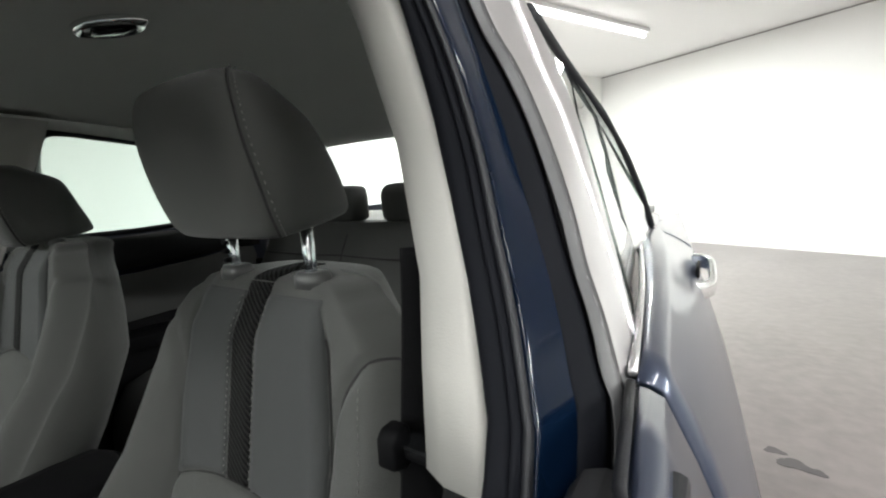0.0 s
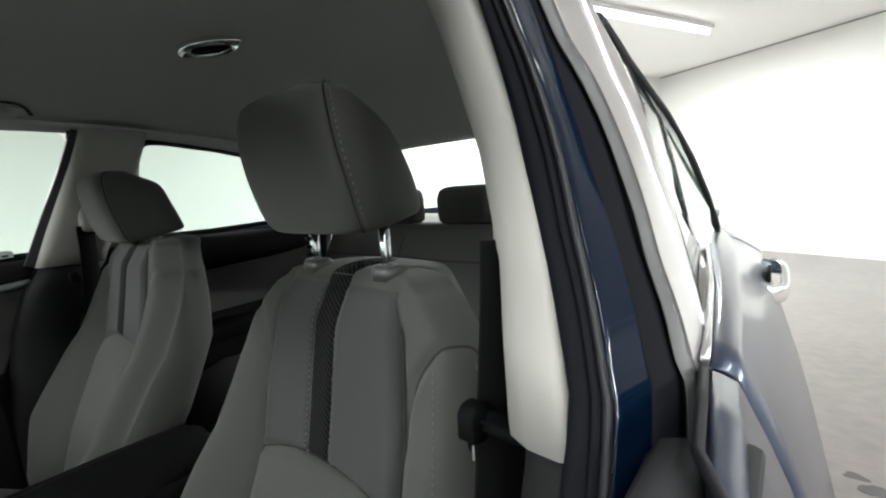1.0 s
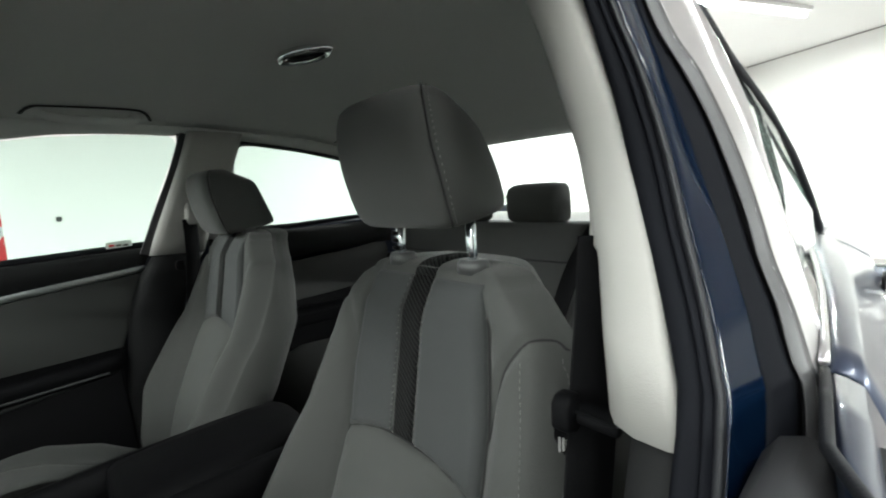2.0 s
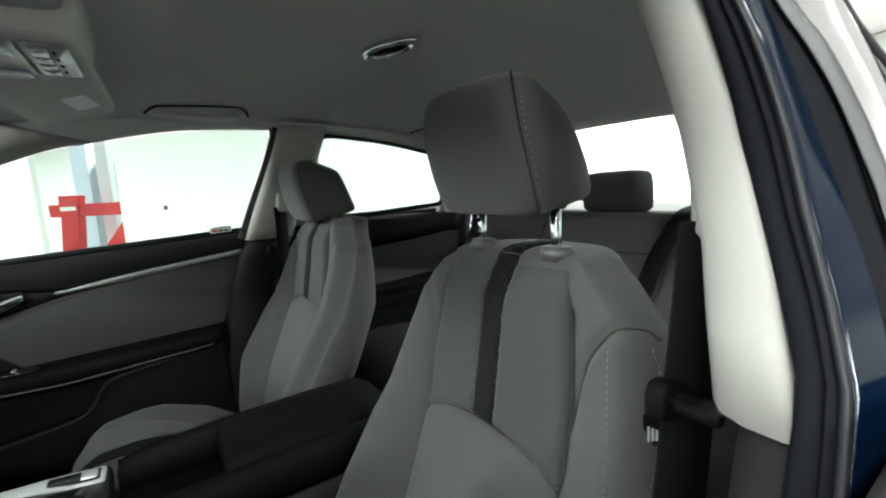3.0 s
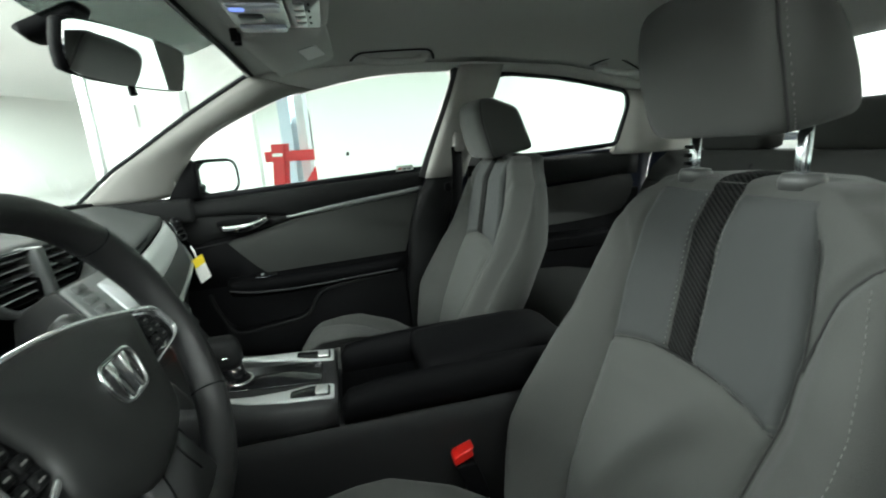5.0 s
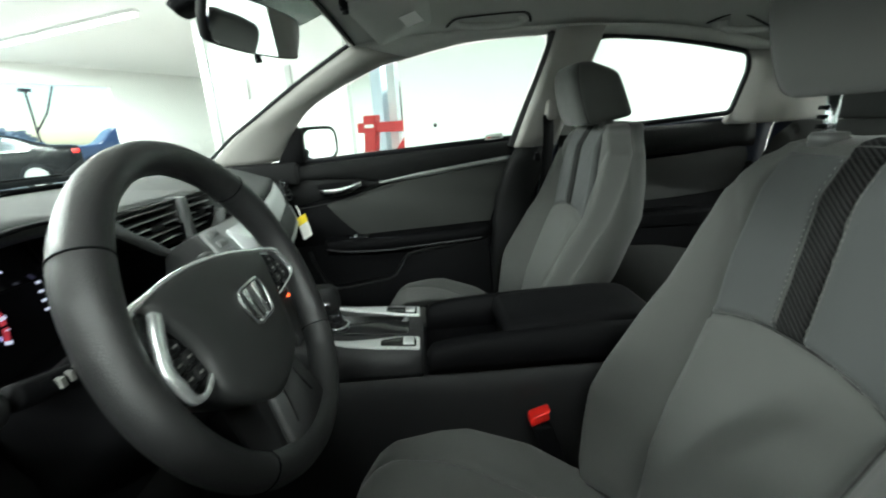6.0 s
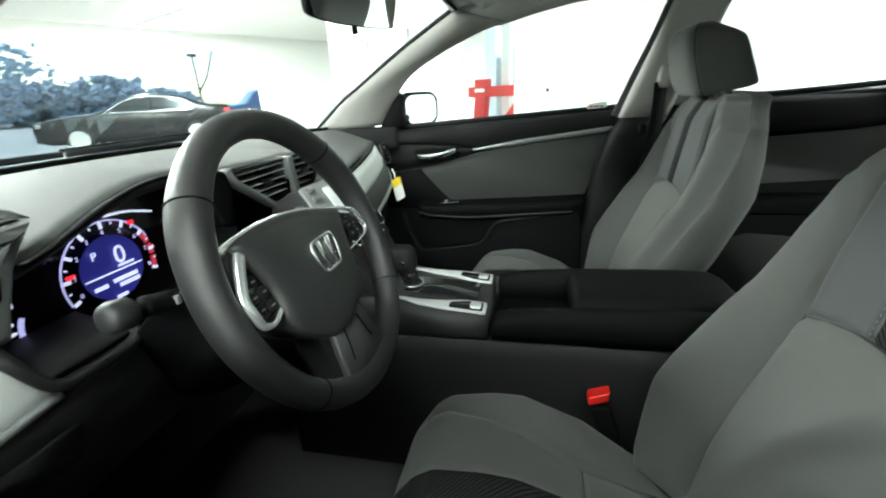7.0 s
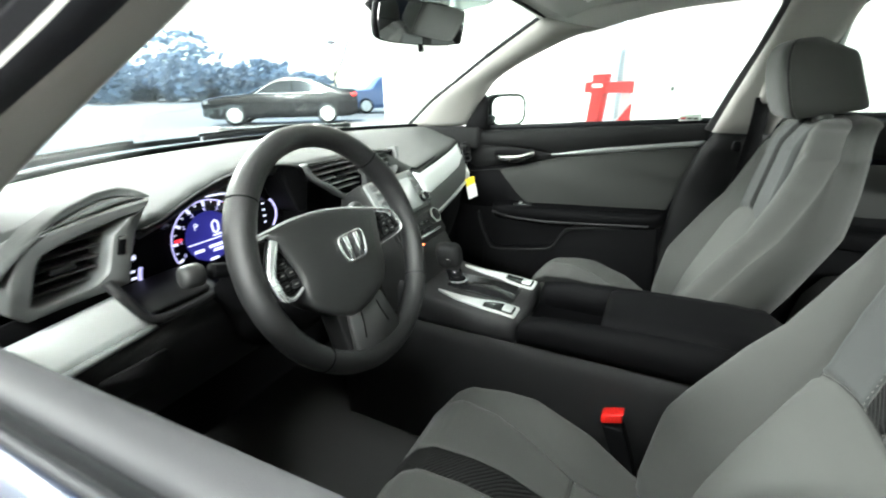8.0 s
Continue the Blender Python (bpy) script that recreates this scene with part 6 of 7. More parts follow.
for k in range(3):
    part("label_bar", side_sheet(-1, [(1.482 + 0.016 * k, 0.989), (1.494 + 0.016 * k, 0.990), (1.494 + 0.016 * k, 0.996), (1.482 + 0.016 * k, 0.995)], 0.7268, 0.001, 0), REDPL if k == 0 else STITCH, lab, smooth=False)

for s in (-1, 1):
    rd = thing("rear_door", "closed rear door with black lining", "car door", "rear doors")
    rings = []
    for y in [1.73 + 0.68 * i / 14 for i in range(15)]:
        b = beltz(y) - 0.004
        o = 0.065 if s > 0 else 0.0
        rings.append([(s * (x - o), y, z - o) for x, z in ((0.735, b - 0.02), (0.724, b), (0.712, b - 0.003), (0.700, b - 0.016), (0.695, b - 0.06), (0.700, b - 0.095), (0.735, b - 0.10))])
    part("upper_pad", loft(rings), DARK, rd, "charcoal soft upper pad")
    part("lining", boxm(*sorted((s * (0.70 - o), s * (0.735 - o))), 1.73, 2.42, 0.33, 0.86), BLACK, rd, "black door lining", bev=0.006)
    part("fabric_panel", side_sheet(s, smooth2([(1.84, 0.75), (1.84, 0.87), (2.0, 0.885), (2.2, 0.90), (2.38, 0.91), (2.36, 0.80), (2.25, 0.76)], 3), 0.70 - o, 0.008, 0.004), REARFAB, rd)
    part("armrest", loft([[(s * x, y, z) for x, z in ((0.702, 0.655), (0.65 + dx, 0.66), (0.645 + dx, 0.70), (0.66 + dx, 0.712), (0.702, 0.715))] for y, dx in ((1.83, 0.04), (1.86, 0.01), (2.0, 0), (2.2, 0), (2.28, 0.03))]), BLACK, rd, "black armrest", bev=0.006)

# ---------------------------------------------------------------- rear bench
rb = thing("rear_bench", "dark grey cloth rear bench seat", "car seat")
def bench_y(z):
    return interp(z, (0.50, 0.62, 0.80, 0.95, 0.99), (2.19, 2.23, 2.32, 2.385, 2.42))
def bench_w(z):
    return interp(z, (0.5, 0.8, 0.95, 1.0), (0.63, 0.63, 0.60, 0.57))
rings = []
for z in [0.50, 0.58, 0.66, 0.74, 0.82, 0.90, 0.95, 0.975, 0.99, 0.996]:
    w = bench_w(z)
    f = []
    for i in range(41):
        x = -w + 2 * w * i / 40
        puff = 0.022 * (abs(math.sin(math.pi * (x + 0.63) / 0.42)) ** 0.6)
        f.append((x, bench_y(z) - puff + (0.03 if i in (0, 40) else 0), z))
    rings.append(f + [(w, 2.52, z), (-w, 2.52, z)])
part("backrest", loft(rings), REARFAB, rb, "grey cloth rear backrest")
rings = []
for y, zt in ((1.85, 0.47), (1.862, 0.54), (1.89, 0.585), (1.95, 0.605), (2.05, 0.60), (2.20, 0.57), (2.27, 0.56)):
    w = 0.64
    f = []
    for i in range(41):
        x = -w + 2 * w * i / 40
        f.append((x, y, zt + 0.012 * abs(math.sin(math.pi * (x + 0.64) / 0.427)) ** 0.6 - (0.03 if i in (0, 40) else 0)))
    rings.append(f + [(w, y, 0.33), (-w, y, 0.33)])
part("cushion", loft(rings), REARFAB, rb, "grey cloth rear cushion")
for x in (-0.21, 0.21):
    part("seam", tube([(x, bench_y(z) - 0.002, z) for z in [0.60 + 0.04 * i for i in range(10)]], 0.004, 6), CREASE_SHADE, rb)
part("seam", tube([(x, bench_y(0.90) - 0.0225 * abs(math.sin(math.pi * (x + 0.63) / 0.42)) ** 0.6, 0.90) for x in [-0.58 + 0.02 * i for i in range(59)]], 0.003, 6), CREASE_SHADE, rb)
part("bench_base", boxm(-0.62, 0.62, 1.90, 2.50, 0.279, 0.335), BLACK, rb, smooth=False)
def head_rest(cx, w, name="head_restraint"):
    out3 = rrect(w, 0.085, 0.030, 5)
    return part(name, loft([[(cx + x * k, 2.475 + y * k + dy, z) for x, y in out3] for z, k, dy in ((0.998, 0.86, 0.004), (1.006, 0.97, 0.002), (1.03, 1.0, 0), (1.075, 1.0, -0.003), (1.098, 0.95, 0.0), (1.110, 0.82, 0.006), (1.114, 0.5, 0.010))]), REARFAB, rb, "grey cloth head restraint")
head_rest(-0.01, 0.205)
head_rest(-0.335, 0.25)
head_rest(0.335, 0.25)
belt2 = thing("rear_belt", "black rear seat belt lying on the bench", "seat belt")
part("webbing", sweep(smoothpath([(0.235, 2.46, 1.010), (0.225, 2.40, 0.995), (0.205, 2.352, 0.93), (0.19, 2.315, 0.86), (0.17, 2.26, 0.72)], 6), rrect(0.047, 0.003, 0.001, 2), up=Vector((0, -0.9, 0.4))), BELT, belt2)
part("belt_outlet", boxm(0.205, 0.265, 2.455, 2.495, 0.994, 1.016), BLACK, belt2, bev=0.005)

# ---------------------------------------------------------------- driver belt
for s in (1, -1):
    bt = thing("seat_belt", "black seat belt hanging at the centre pillar", "seat belt", "front belts")
    part("anchor_cover", loft([[(s * (0.624 + x * k), 1.668 + y * k, z) for x, y in rrect(0.042, 0.036, 0.010, 5)] for z, k in ((1.040, 0.7), (1.048, 1.0), (1.080, 1.0), (1.100, 0.85), (1.112, 0.5))]), BEIGE, bt, "pale grey belt anchor cover")
    part("webbing", sweep(smoothpath([(s * 0.613, 1.660, 1.055), (s * 0.610, 1.660, 1.0), (s * 0.607, 1.656, 0.93), (s * 0.606, 1.648, 0.85), (s * 0.603, 1.630, 0.70), (s * 0.615, 1.60, 0.45), (s * 0.635, 1.59, 0.30)], 6), rrect(0.003, 0.044, 0.001, 2), up=Vector((s * 0.45, 0.9, 0))), BELT, bt, "black belt webbing")
    part("belt_tongue", loft([[(s * x, y, z) for y, z in ((1.612, 0.919), (1.612, 0.938), (1.617, 0.944), (1.630, 0.944), (1.634, 0.920), (1.626, 0.914))] for x in (0.596, 0.611)]), BLACK, bt, "black belt tongue", bev=0.003)
    part("tongue_plate", boxm(*sorted((s * 0.611, s * 0.643)), 1.618, 1.632, 0.9335, 0.9360), STEEL, bt, "bright tongue plate", smooth=False)
    part("tongue_bar", boxm(*sorted((s * 0.611, s * 0.643)), 1.620, 1.630, 0.924, 0.9333), BLACK, bt, bev=0.003)

# ---------------------------------------------------------------- overhead
PAPER = mat("white_label_paper", (0.90, 0.90, 0.89), 0.6, var=0.03)
for s in (-1, 1):
    v = thing("sun_visor", "grey folded sun visor", "sun visor", "sun visors")
    A, B, C, D = (0.135, 1.285, 1.302), (0.36, 1.300, 1.286), (0.485, 1.165, 1.266), (0.165, 1.120, 1.286)
    P = [Vector((s * p[0], p[1], p[2])) for p in (A, B, C, D)]
    loop = []
    for i in range(4):
        p, q, r = P[i - 1], P[i], P[(i + 1) % 4]
        a = q + (p - q).normalized() * 0.018; b = q + (r - q).normalized() * 0.018
        for k in range(4):
            t = k / 3
            loop.append((1 - t) ** 2 * a + 2 * t * (1 - t) * q + t * t * b)
    c = sum(loop, Vector()) / len(loop)
    part("visor_board", loft([[c + (p - c) * k + Vector((0, 0, z)) for p in loop] for z, k in ((0.014, 0.97), (0.004, 1.0), (-0.006, 1.0), (-0.011, 0.97), (-0.0115, 0.5))]), LINER, v, "grey visor board")
    if s < 0:
        n = (P[1] - P[0]).cross(P[2] - P[0]).normalized()
        q = [Vector(p) for p in ((-0.262, 1.226, 1.2835), (-0.232, 1.262, 1.2885), (-0.293, 1.280, 1.2825), (-0.325, 1.243, 1.2770))]
        bm = loft([[p + Vector((0, 0, d)) for p in q] for d in (-0.0095, -0.0105)])
        part("visor_label", bm, PAPER, v, "white paper label", smooth=False)
    for x in (0.135, 0.165):
        part("visor_clip", tube([(s * x, 1.126, 1.285), (s * x, 1.126, 1.268), (s * x, 1.126, 1.264)], 0.007, 14), DARK, v, "dark visor clip")
oc = thing("overhead_console", "grey overhead console with map lamps", "overhead console")
part("console_shell", loft([[(0.012 + x * k, 1.205 + y * k, z) for x, y in rrect(0.195, 0.165, 0.025, 5)] for z, k in ((1.330, 1.12), (1.295, 1.06), (1.279, 1.02), (1.274, 0.98), (1.2735, 0.90), (1.2755, 0.5))]), LINER, oc, "grey console shell")
LAMPLENS = mat("frosted_lamp_lens", (0.62, 0.66, 0.75), 0.2, var=0.05)
LAMPBEZEL = mat("grey_lamp_bezel", (0.30, 0.305, 0.31), 0.35, metal=0.3, var=0.08)
part("lamp_bezel", slab(rrect(0.165, 0.085, 0.012), 0.004, pose(0.005, 1.186, 1.2745, 180, 0, 0), 0.0015), LAMPBEZEL, oc, "grey lamp bezel")
for k, x in enumerate((-0.066, 0.042)):
    lens = part("map_lamp", slab(rrect(0.032, 0.074, 0.007), 0.005, pose(x, 1.186, 1.2705, 180, 0, 0), 0.002), LAMPLENS, oc, "pale frosted map lamp")
    # a small glowing patch paints a bluish glint on one lens
    if k:
        part("lamp_glint", slab(rrect(0.016, 0.020, 0.004), 0.001, pose(x, 1.163, 1.2660, 180, 0, 0)), glow("lens_glint_glow", (0.25, 0.35, 1.0), 0.8), lens, smooth=False)
part("lamp_switch", slab(rrect(0.030, 0.036, 0.005), 0.005, pose(-0.012, 1.176, 1.2705, 180, 0, 0), 0.002), STACKBTN, oc, "grey lamp switch")
part("button_plate", slab(rrect(0.150, 0.044, 0.008), 0.003, pose(0.005, 1.256, 1.2735, 180, 0, 0), 0.001), LAMPBEZEL, oc, "pale button plate")
for i in range(4):
    part("console_button", slab(rrect(0.026, 0.016, 0.003), 0.004, pose(0.052 - 0.031 * i, 1.248, 1.2708, 180, 0, 0), 0.0012), SILVER, oc, "silver console button")
    part("button_mark", slab(rrect(0.010, 0.003, 0.001, 2), 0.001, pose(0.052 - 0.031 * i, 1.262, 1.2706, 180, 0, 0)), DARK, oc, smooth=False)
dl = thing("dome_lamp", "oblong roof lamp with a bright chrome rim", "roof lamp")
eye = [(0.068 * math.cos(a) , 0.026 * math.copysign(abs(math.sin(a)) ** 1.35, math.sin(a))) for a in [2 * math.pi * i / 40 for i in range(40)]]
mdl = pose(0.022, 1.730, 1.3515, 180, 0, 0) @ Matrix.Rotation(radians(-20), 4, 'Z')
part("lamp_rim", loft([[mdl @ Vector((x * k, y * k, z)) for x, y in eye] for z, k in ((0, 1.0), (0.007, 0.98), (0.013, 0.86), (0.008, 0.70))]), CHROME, dl, "chrome lamp rim")
part("lamp_lens", loft([[mdl @ Vector((x * k, y * k, z)) for x, y in eye] for z, k in ((0.004, 0.74), (0.013, 0.66), (0.017, 0.35))]), GLOSSBLACK, dl, "dark lamp lens")
for s, y0, y1 in ((-1, 1.36, 1.57), (-1, 2.10, 2.27), (1, 2.10, 2.27)):
    gh = thing("grab_handle", "grey folding roof grab handle", "grab handle", "grab handles")
    x = s * 0.515
    hz = headz(0.515, (y0 + y1) / 2) + 0.004
    part("recess_line", sweep(smoothpath([(x + s * 0.014, y0 - 0.012, headz(0.53, y0) - 0.001), (x - s * 0.034, y0 + 0.006, headz(0.481, y0) - 0.002), (x - s * 0.052, y0 + 0.04, headz(0.463, y0) - 0.003), (x - s * 0.052, y1 - 0.04, headz(0.463, y1) - 0.003), (x - s * 0.034, y1 - 0.006, headz(0.481, y1) - 0.002), (x + s * 0.014, y1 + 0.012, headz(0.53, y1) - 0.001)], 6), rrect(0.007, 0.004, 0.0015, 3)), CREASE_SHADE, gh, "dark recess edge")
    for y in (y0 + 0.016, y1 - 0.016):
        part("hinge_cover", loft([[(x + a * k, y + b * k, hz + dz) for a, b in rrect(0.036, 0.034, 0.010, 5)] for dz, k in ((0.006, 1.0), (-0.008, 0.95), (-0.013, 0.75))]), LINER, gh, "grey hinge cover")
    p = smoothpath([(x, y0 + 0.012, hz), (x - s * 0.010, y0 + 0.026, hz - 0.014), (x - s * 0.022, y0 + 0.050, hz - 0.020), (x - s * 0.024, (y0 + y1) / 2, hz - 0.022), (x - s * 0.022, y1 - 0.050, hz - 0.020), (x - s * 0.010, y1 - 0.026, hz - 0.014), (x, y1 - 0.012, hz)], 5)
    part("grip", sweep(p, rrect(0.024, 0.018, 0.008, 4)), LINER, gh, "grey grip")

FRIT = glass("dotted_glass_print", (0.40, 0.43, 0.42), 0.3, 0.05, 4.0)
edge = smooth2([(-0.305, 1.006), (-0.258, 0.972), (-0.234, 0.950), (-0.144, 0.933), (-0.073, 0.931), (0.02, 0.930), (0.11, 0.936), (0.18, 0.955), (0.22, 0.985), (0.235, 1.006)], 4, closed=False)
bm = grid(lambda i, k: (edge[i][0], lerp(edge[i][1], 1.054, k), 1.095 + (lerp(edge[i][1], 1.054, k) - 0.53) * 0.418 - 0.008 - 0.075 * edge[i][0] ** 2), range(len(edge)), (0, 0.5, 1))
frit = part("shade_print", thicken(bm, 0.002), FRIT, car, "dark dotted print behind the mirror")
frit.visible_shadow = False

mirror = thing("rear_view_mirror", "black rear view mirror hanging at the windscreen", "mirror")
cA, cB = Vector((0.157, 0.994, 1.196)), Vector((-0.046, 1.052, 1.200))
along = (cB - cA).normalized()
facing = Vector((0.30, 0.94, -0.22)).normalized()
upv = facing.cross(along).normalized()
if upv.z < 0:
    upv = -upv
mid = (cA + cB) / 2
def mp(x, y, z):
    return mid + along * x + upv * y + facing * z
oval = [(p.x, p.y) for p in smoothpath([(x, y, 0) for x, y in ((-0.112, 0.018), (-0.098, 0.032), (0.0, 0.037), (0.098, 0.032), (0.112, 0.016), (0.110, -0.018), (0.098, -0.030), (0.0, -0.034), (-0.092, -0.030), (-0.110, -0.016))], 4, closed=True)]
part("mirror_shell", loft([[mp(x * k, y * k, z) for x, y in oval] for z, k in ((-0.034, 0.5), (-0.028, 0.8), (-0.012, 0.96), (0.0, 1.0), (0.004, 0.985))]), BLACK, mirror, "black mirror shell")
part("mirror_glass", loft([[mp(x * k, y * k, z) for x, y in oval] for z, k in ((0.0042, 0.95), (0.0052, 0.94))]), MIRROR, mirror, "silvered mirror glass", smooth=False)
part("mirror_stem", tube(smoothpath([tuple(mp(0.0, 0.015, -0.028)), (0.04, 0.965, 1.225), (0.02, 0.935, 1.250)], 5), 0.011, 10), BLACK, mirror, "black mirror stem")
part("mirror_base", loft([[(0.02 + x * k, 0.930 + y * k, 1.258 + 0.42 * y * k + z) for x, y in rrect(0.06, 0.08, 0.014)] for z, k in ((-0.018, 0.7), (0, 1.0))]), BLACK, mirror)
part("mirror_tab", tube([mp(0.0, -0.034, 0.0), mp(0.0, -0.044, 0.004)], 0.005, 8), BLACK, mirror)

for pts in ([(0.52, 0.415, 0.962), (0.40, 0.345, 0.966), (0.22, 0.285, 0.968), (0.0, 0.262, 0.966)], [(-0.02, 0.250, 0.964), (-0.20, 0.275, 0.967), (-0.36, 0.325, 0.968), (-0.50, 0.405, 0.966)]):
    wiper = thing("wiper", "black wiper lying along the windscreen foot", "wiper", "wipers")
    line = smoothpath(pts, 6)
    part("wiper_blade", sweep(line, rrect(0.010, 0.014, 0.003, 3)), RUBBER, wiper, "black rubber blade")
    part("wiper_arm", sweep([(x, y - 0.012, z + 0.008) for x, y, z in line[:14]], rrect(0.014, 0.008, 0.003, 3)), BLACK, wiper, "black wiper arm")

tag = thing("paper_tag", "white paper tag with a yellow top hanging from the dash", "paper tag")
tm = pose(-0.490, 0.892, 0.776, 90, -14, 150) @ Matrix.Scale(1.25, 4)
part("tag_paper", slab(rrect(0.030, 0.056, 0.003, 3), 0.0012, tm), WHITEPL, tag, smooth=False)
part("tag_band", slab(rrect(0.0302, 0.020, 0.002, 3), 0.0016, tm @ Matrix.Translation((0, 0.019, -0.0002))), YELLOW, tag, "yellow tag band", smooth=False)
part("tag_tie", tube([tm @ Vector((0, 0.026, 0)), tm @ Vector((0.004, 0.042, -0.004)), tm @ Vector((0.006, 0.052, -0.010))], 0.0022, 6), WHITEPL, tag, "white paper tie")
stag = thing("seat_side_label", "small black label with white bars sewn to the seat", "label")
# black airbag label on the outer seat edge
def outer_face(z):
    return back_front(back_w(z) * 0.90, z)
lm = Matrix.Translation((0.568, back_front(0.201, 0.871) - 0.0025, 0.871)) @ Matrix(((0.80, 0.0, 0.6, 0), (0.6, 0.0, -0.80, 0), (0.0, 1.0, 0.0, 0), (0, 0, 0, 1)))
part("label_cloth", slab(rrect(0.015, 0.027, 0.002, 3), 0.0025, lm), BLACK, stag, smooth=False)
for k in range(3):
    part("label_bar", slab(rrect(0.002, 0.014 - 0.002 * k, 0.0006, 2), 0.001, lm @ Matrix.Translation((-0.003 + 0.0032 * k, -0.003, 0.003))), MARK, stag, smooth=False)

# ---------------------------------------------------------------- beside the car: lift, small wall fittings
lift = thing("two_post_lift", "red enamelled lift carriage in the next bay", "vehicle lift")
def rbox(u0, u1, v0, v1, z0, z1, bm=None):
    return move(boxm(u0, u1, v0, v1, z0, z1), Matrix.Rotation(math.atan2(UY, UX), 4, 'Z'))
# seen through the doorway between the two wall pieces
part("lift_beam", rbox(-6.48, -6.36, -2.80, -1.55, 0.955, 1.125), RED, lift, "red cross beam", smooth=False, bev=0.01)
for top, lean in ((-2.66, 0.10), (-1.84, 0.74)):
    bm = loft([[(-6.50, v, z), (-6.345, v, z), (-6.345, v + w, z), (-6.50, v + w, z)] for v, z, w in ((top - lean, 0.02, 0.22), (top, 0.96, 0.22), (top, 1.24, 0.25))])
    part("lift_leg", move(bm, Matrix.Rotation(math.atan2(UY, UX), 4, 'Z')), RED, lift, "red sloping leg", smooth=False, bev=0.008)
part("maker_plate", rbox(-6.339, -6.334, -2.64, -2.46, 1.04, 1.09), WHITEPL, lift, "pale plate with bars", smooth=False)
part("carriage_column", rbox(-6.95, -6.80, -2.40, -2.24, 0.0, 2.7), mat("blue_white_enamel", (0.66, 0.69, 0.74), 0.4, var=0.25, vscale=4), lift, "pale blue steel column", smooth=False, bev=0.01)
bay = thing("service_post", "pale blue and white steel post in the next bay", "steel post")
part("post", rbox(-7.6, -7.35, -3.05, -2.82, 0.0, 2.9), mat("pale_blue_enamel", (0.52, 0.58, 0.68), 0.4), bay, smooth=False)
cab = thing("wall_cabinet", "grey steel cabinet in the next bay", "cabinet")
part("cabinet_body", rbox(-7.9, -7.6, -2.75, -1.90, 0.9, 1.85), mat("grey_steel_sheet", (0.45, 0.46, 0.47), 0.45, metal=0.3), cab, smooth=False)
part("cabinet_door", rbox(-7.598, -7.58, -2.68, -2.0, 1.0, 1.75), mat("dark_grey_sheet", (0.12, 0.12, 0.125), 0.5), cab, smooth=False)
sw = thing("wall_socket", "small grey fitting on the white wall", "wall socket")
part("socket_plate", rbox(-5.479, -5.465, -0.98, -0.94, 1.0, 1.05), HUB, sw, smooth=False)
for v, z, h in ((-4.25, 1.75, 0.16), (-3.35, 1.80, 0.22)):
    f = thing("wall_switch", "grey conduit box on the white wall", "wall switch", "wall boxes")
    part("switch_plate", rbox(-5.479, -5.45, v - 0.06, v + 0.06, z - h, z + h), mat("light_grey_plastic", (0.5, 0.5, 0.5), 0.5), f, smooth=False, bev=0.004)
cond = thing("conduit", "pale steel conduit along the wall corner", "conduit")
part("pipe", move(tube([(-5.44, -4.95, 0.0), (-5.44, -4.95, CEIL)], 0.03, 10), Matrix.Rotation(math.atan2(UY, UX), 4, 'Z')), mat("galvanised_steel", (0.5, 0.52, 0.52), 0.4, metal=0.6), cond)
det = thing("smoke_detector", "white round detector on the ceiling", "smoke detector")
part("detector_body", move(loft([[(x * k, y * k, -z) for x, y in disc(0.06, 20)] for z, k in ((0.0, 1.0), (0.02, 1.0), (0.035, 0.7))]), Matrix.Translation((1.517, 9.10, CEIL))), WHITEPL, det)
cam2 = thing("wall_sensor", "white round sensor on the rear wall", "sensor")
part("sensor_ring", move(tube([(0, -0.02, 0), (0, 0.0, 0)], 0.07, 20), Matrix.Translation((2.40, 8.545, 2.62)) @ Matrix.Rotation(math.atan2(UY, UX), 4, 'Z')), WHITEPL, cam2)
part("sensor_eye", move(tube([(0, -0.03, 0), (0, -0.018, 0)], 0.035, 16), Matrix.Translation((2.40, 8.545, 2.62)) @ Matrix.Rotation(math.atan2(UY, UX), 4, 'Z')), DARK, cam2)
st = thing("floor_stain", "dark damp stain on the concrete floor", "stain")
bm = bmesh.new()
random.seed(4)
for cx, cy, r in ((0.985, 3.42, 0.022), (1.04, 3.35, 0.032), (1.10, 3.33, 0.020), (1.01, 3.36, 0.015)):
    pts = []
    for i in range(18):
        a = 2 * math.pi * i / 18
        q = r * (1 + 0.25 * math.sin(3 * a + cx * 9) + 0.1 * random.random())
        pts.append(bm.verts.new((cx + q * math.cos(a) * 1.5, cy + q * math.sin(a), 0.0012)))
    bm.faces.new(pts)
part("stain_film", thicken(bm, 0.0008), mat("damp_concrete", (0.05, 0.046, 0.046), 0.6, var=0.3, scale=40), st, smooth=False)

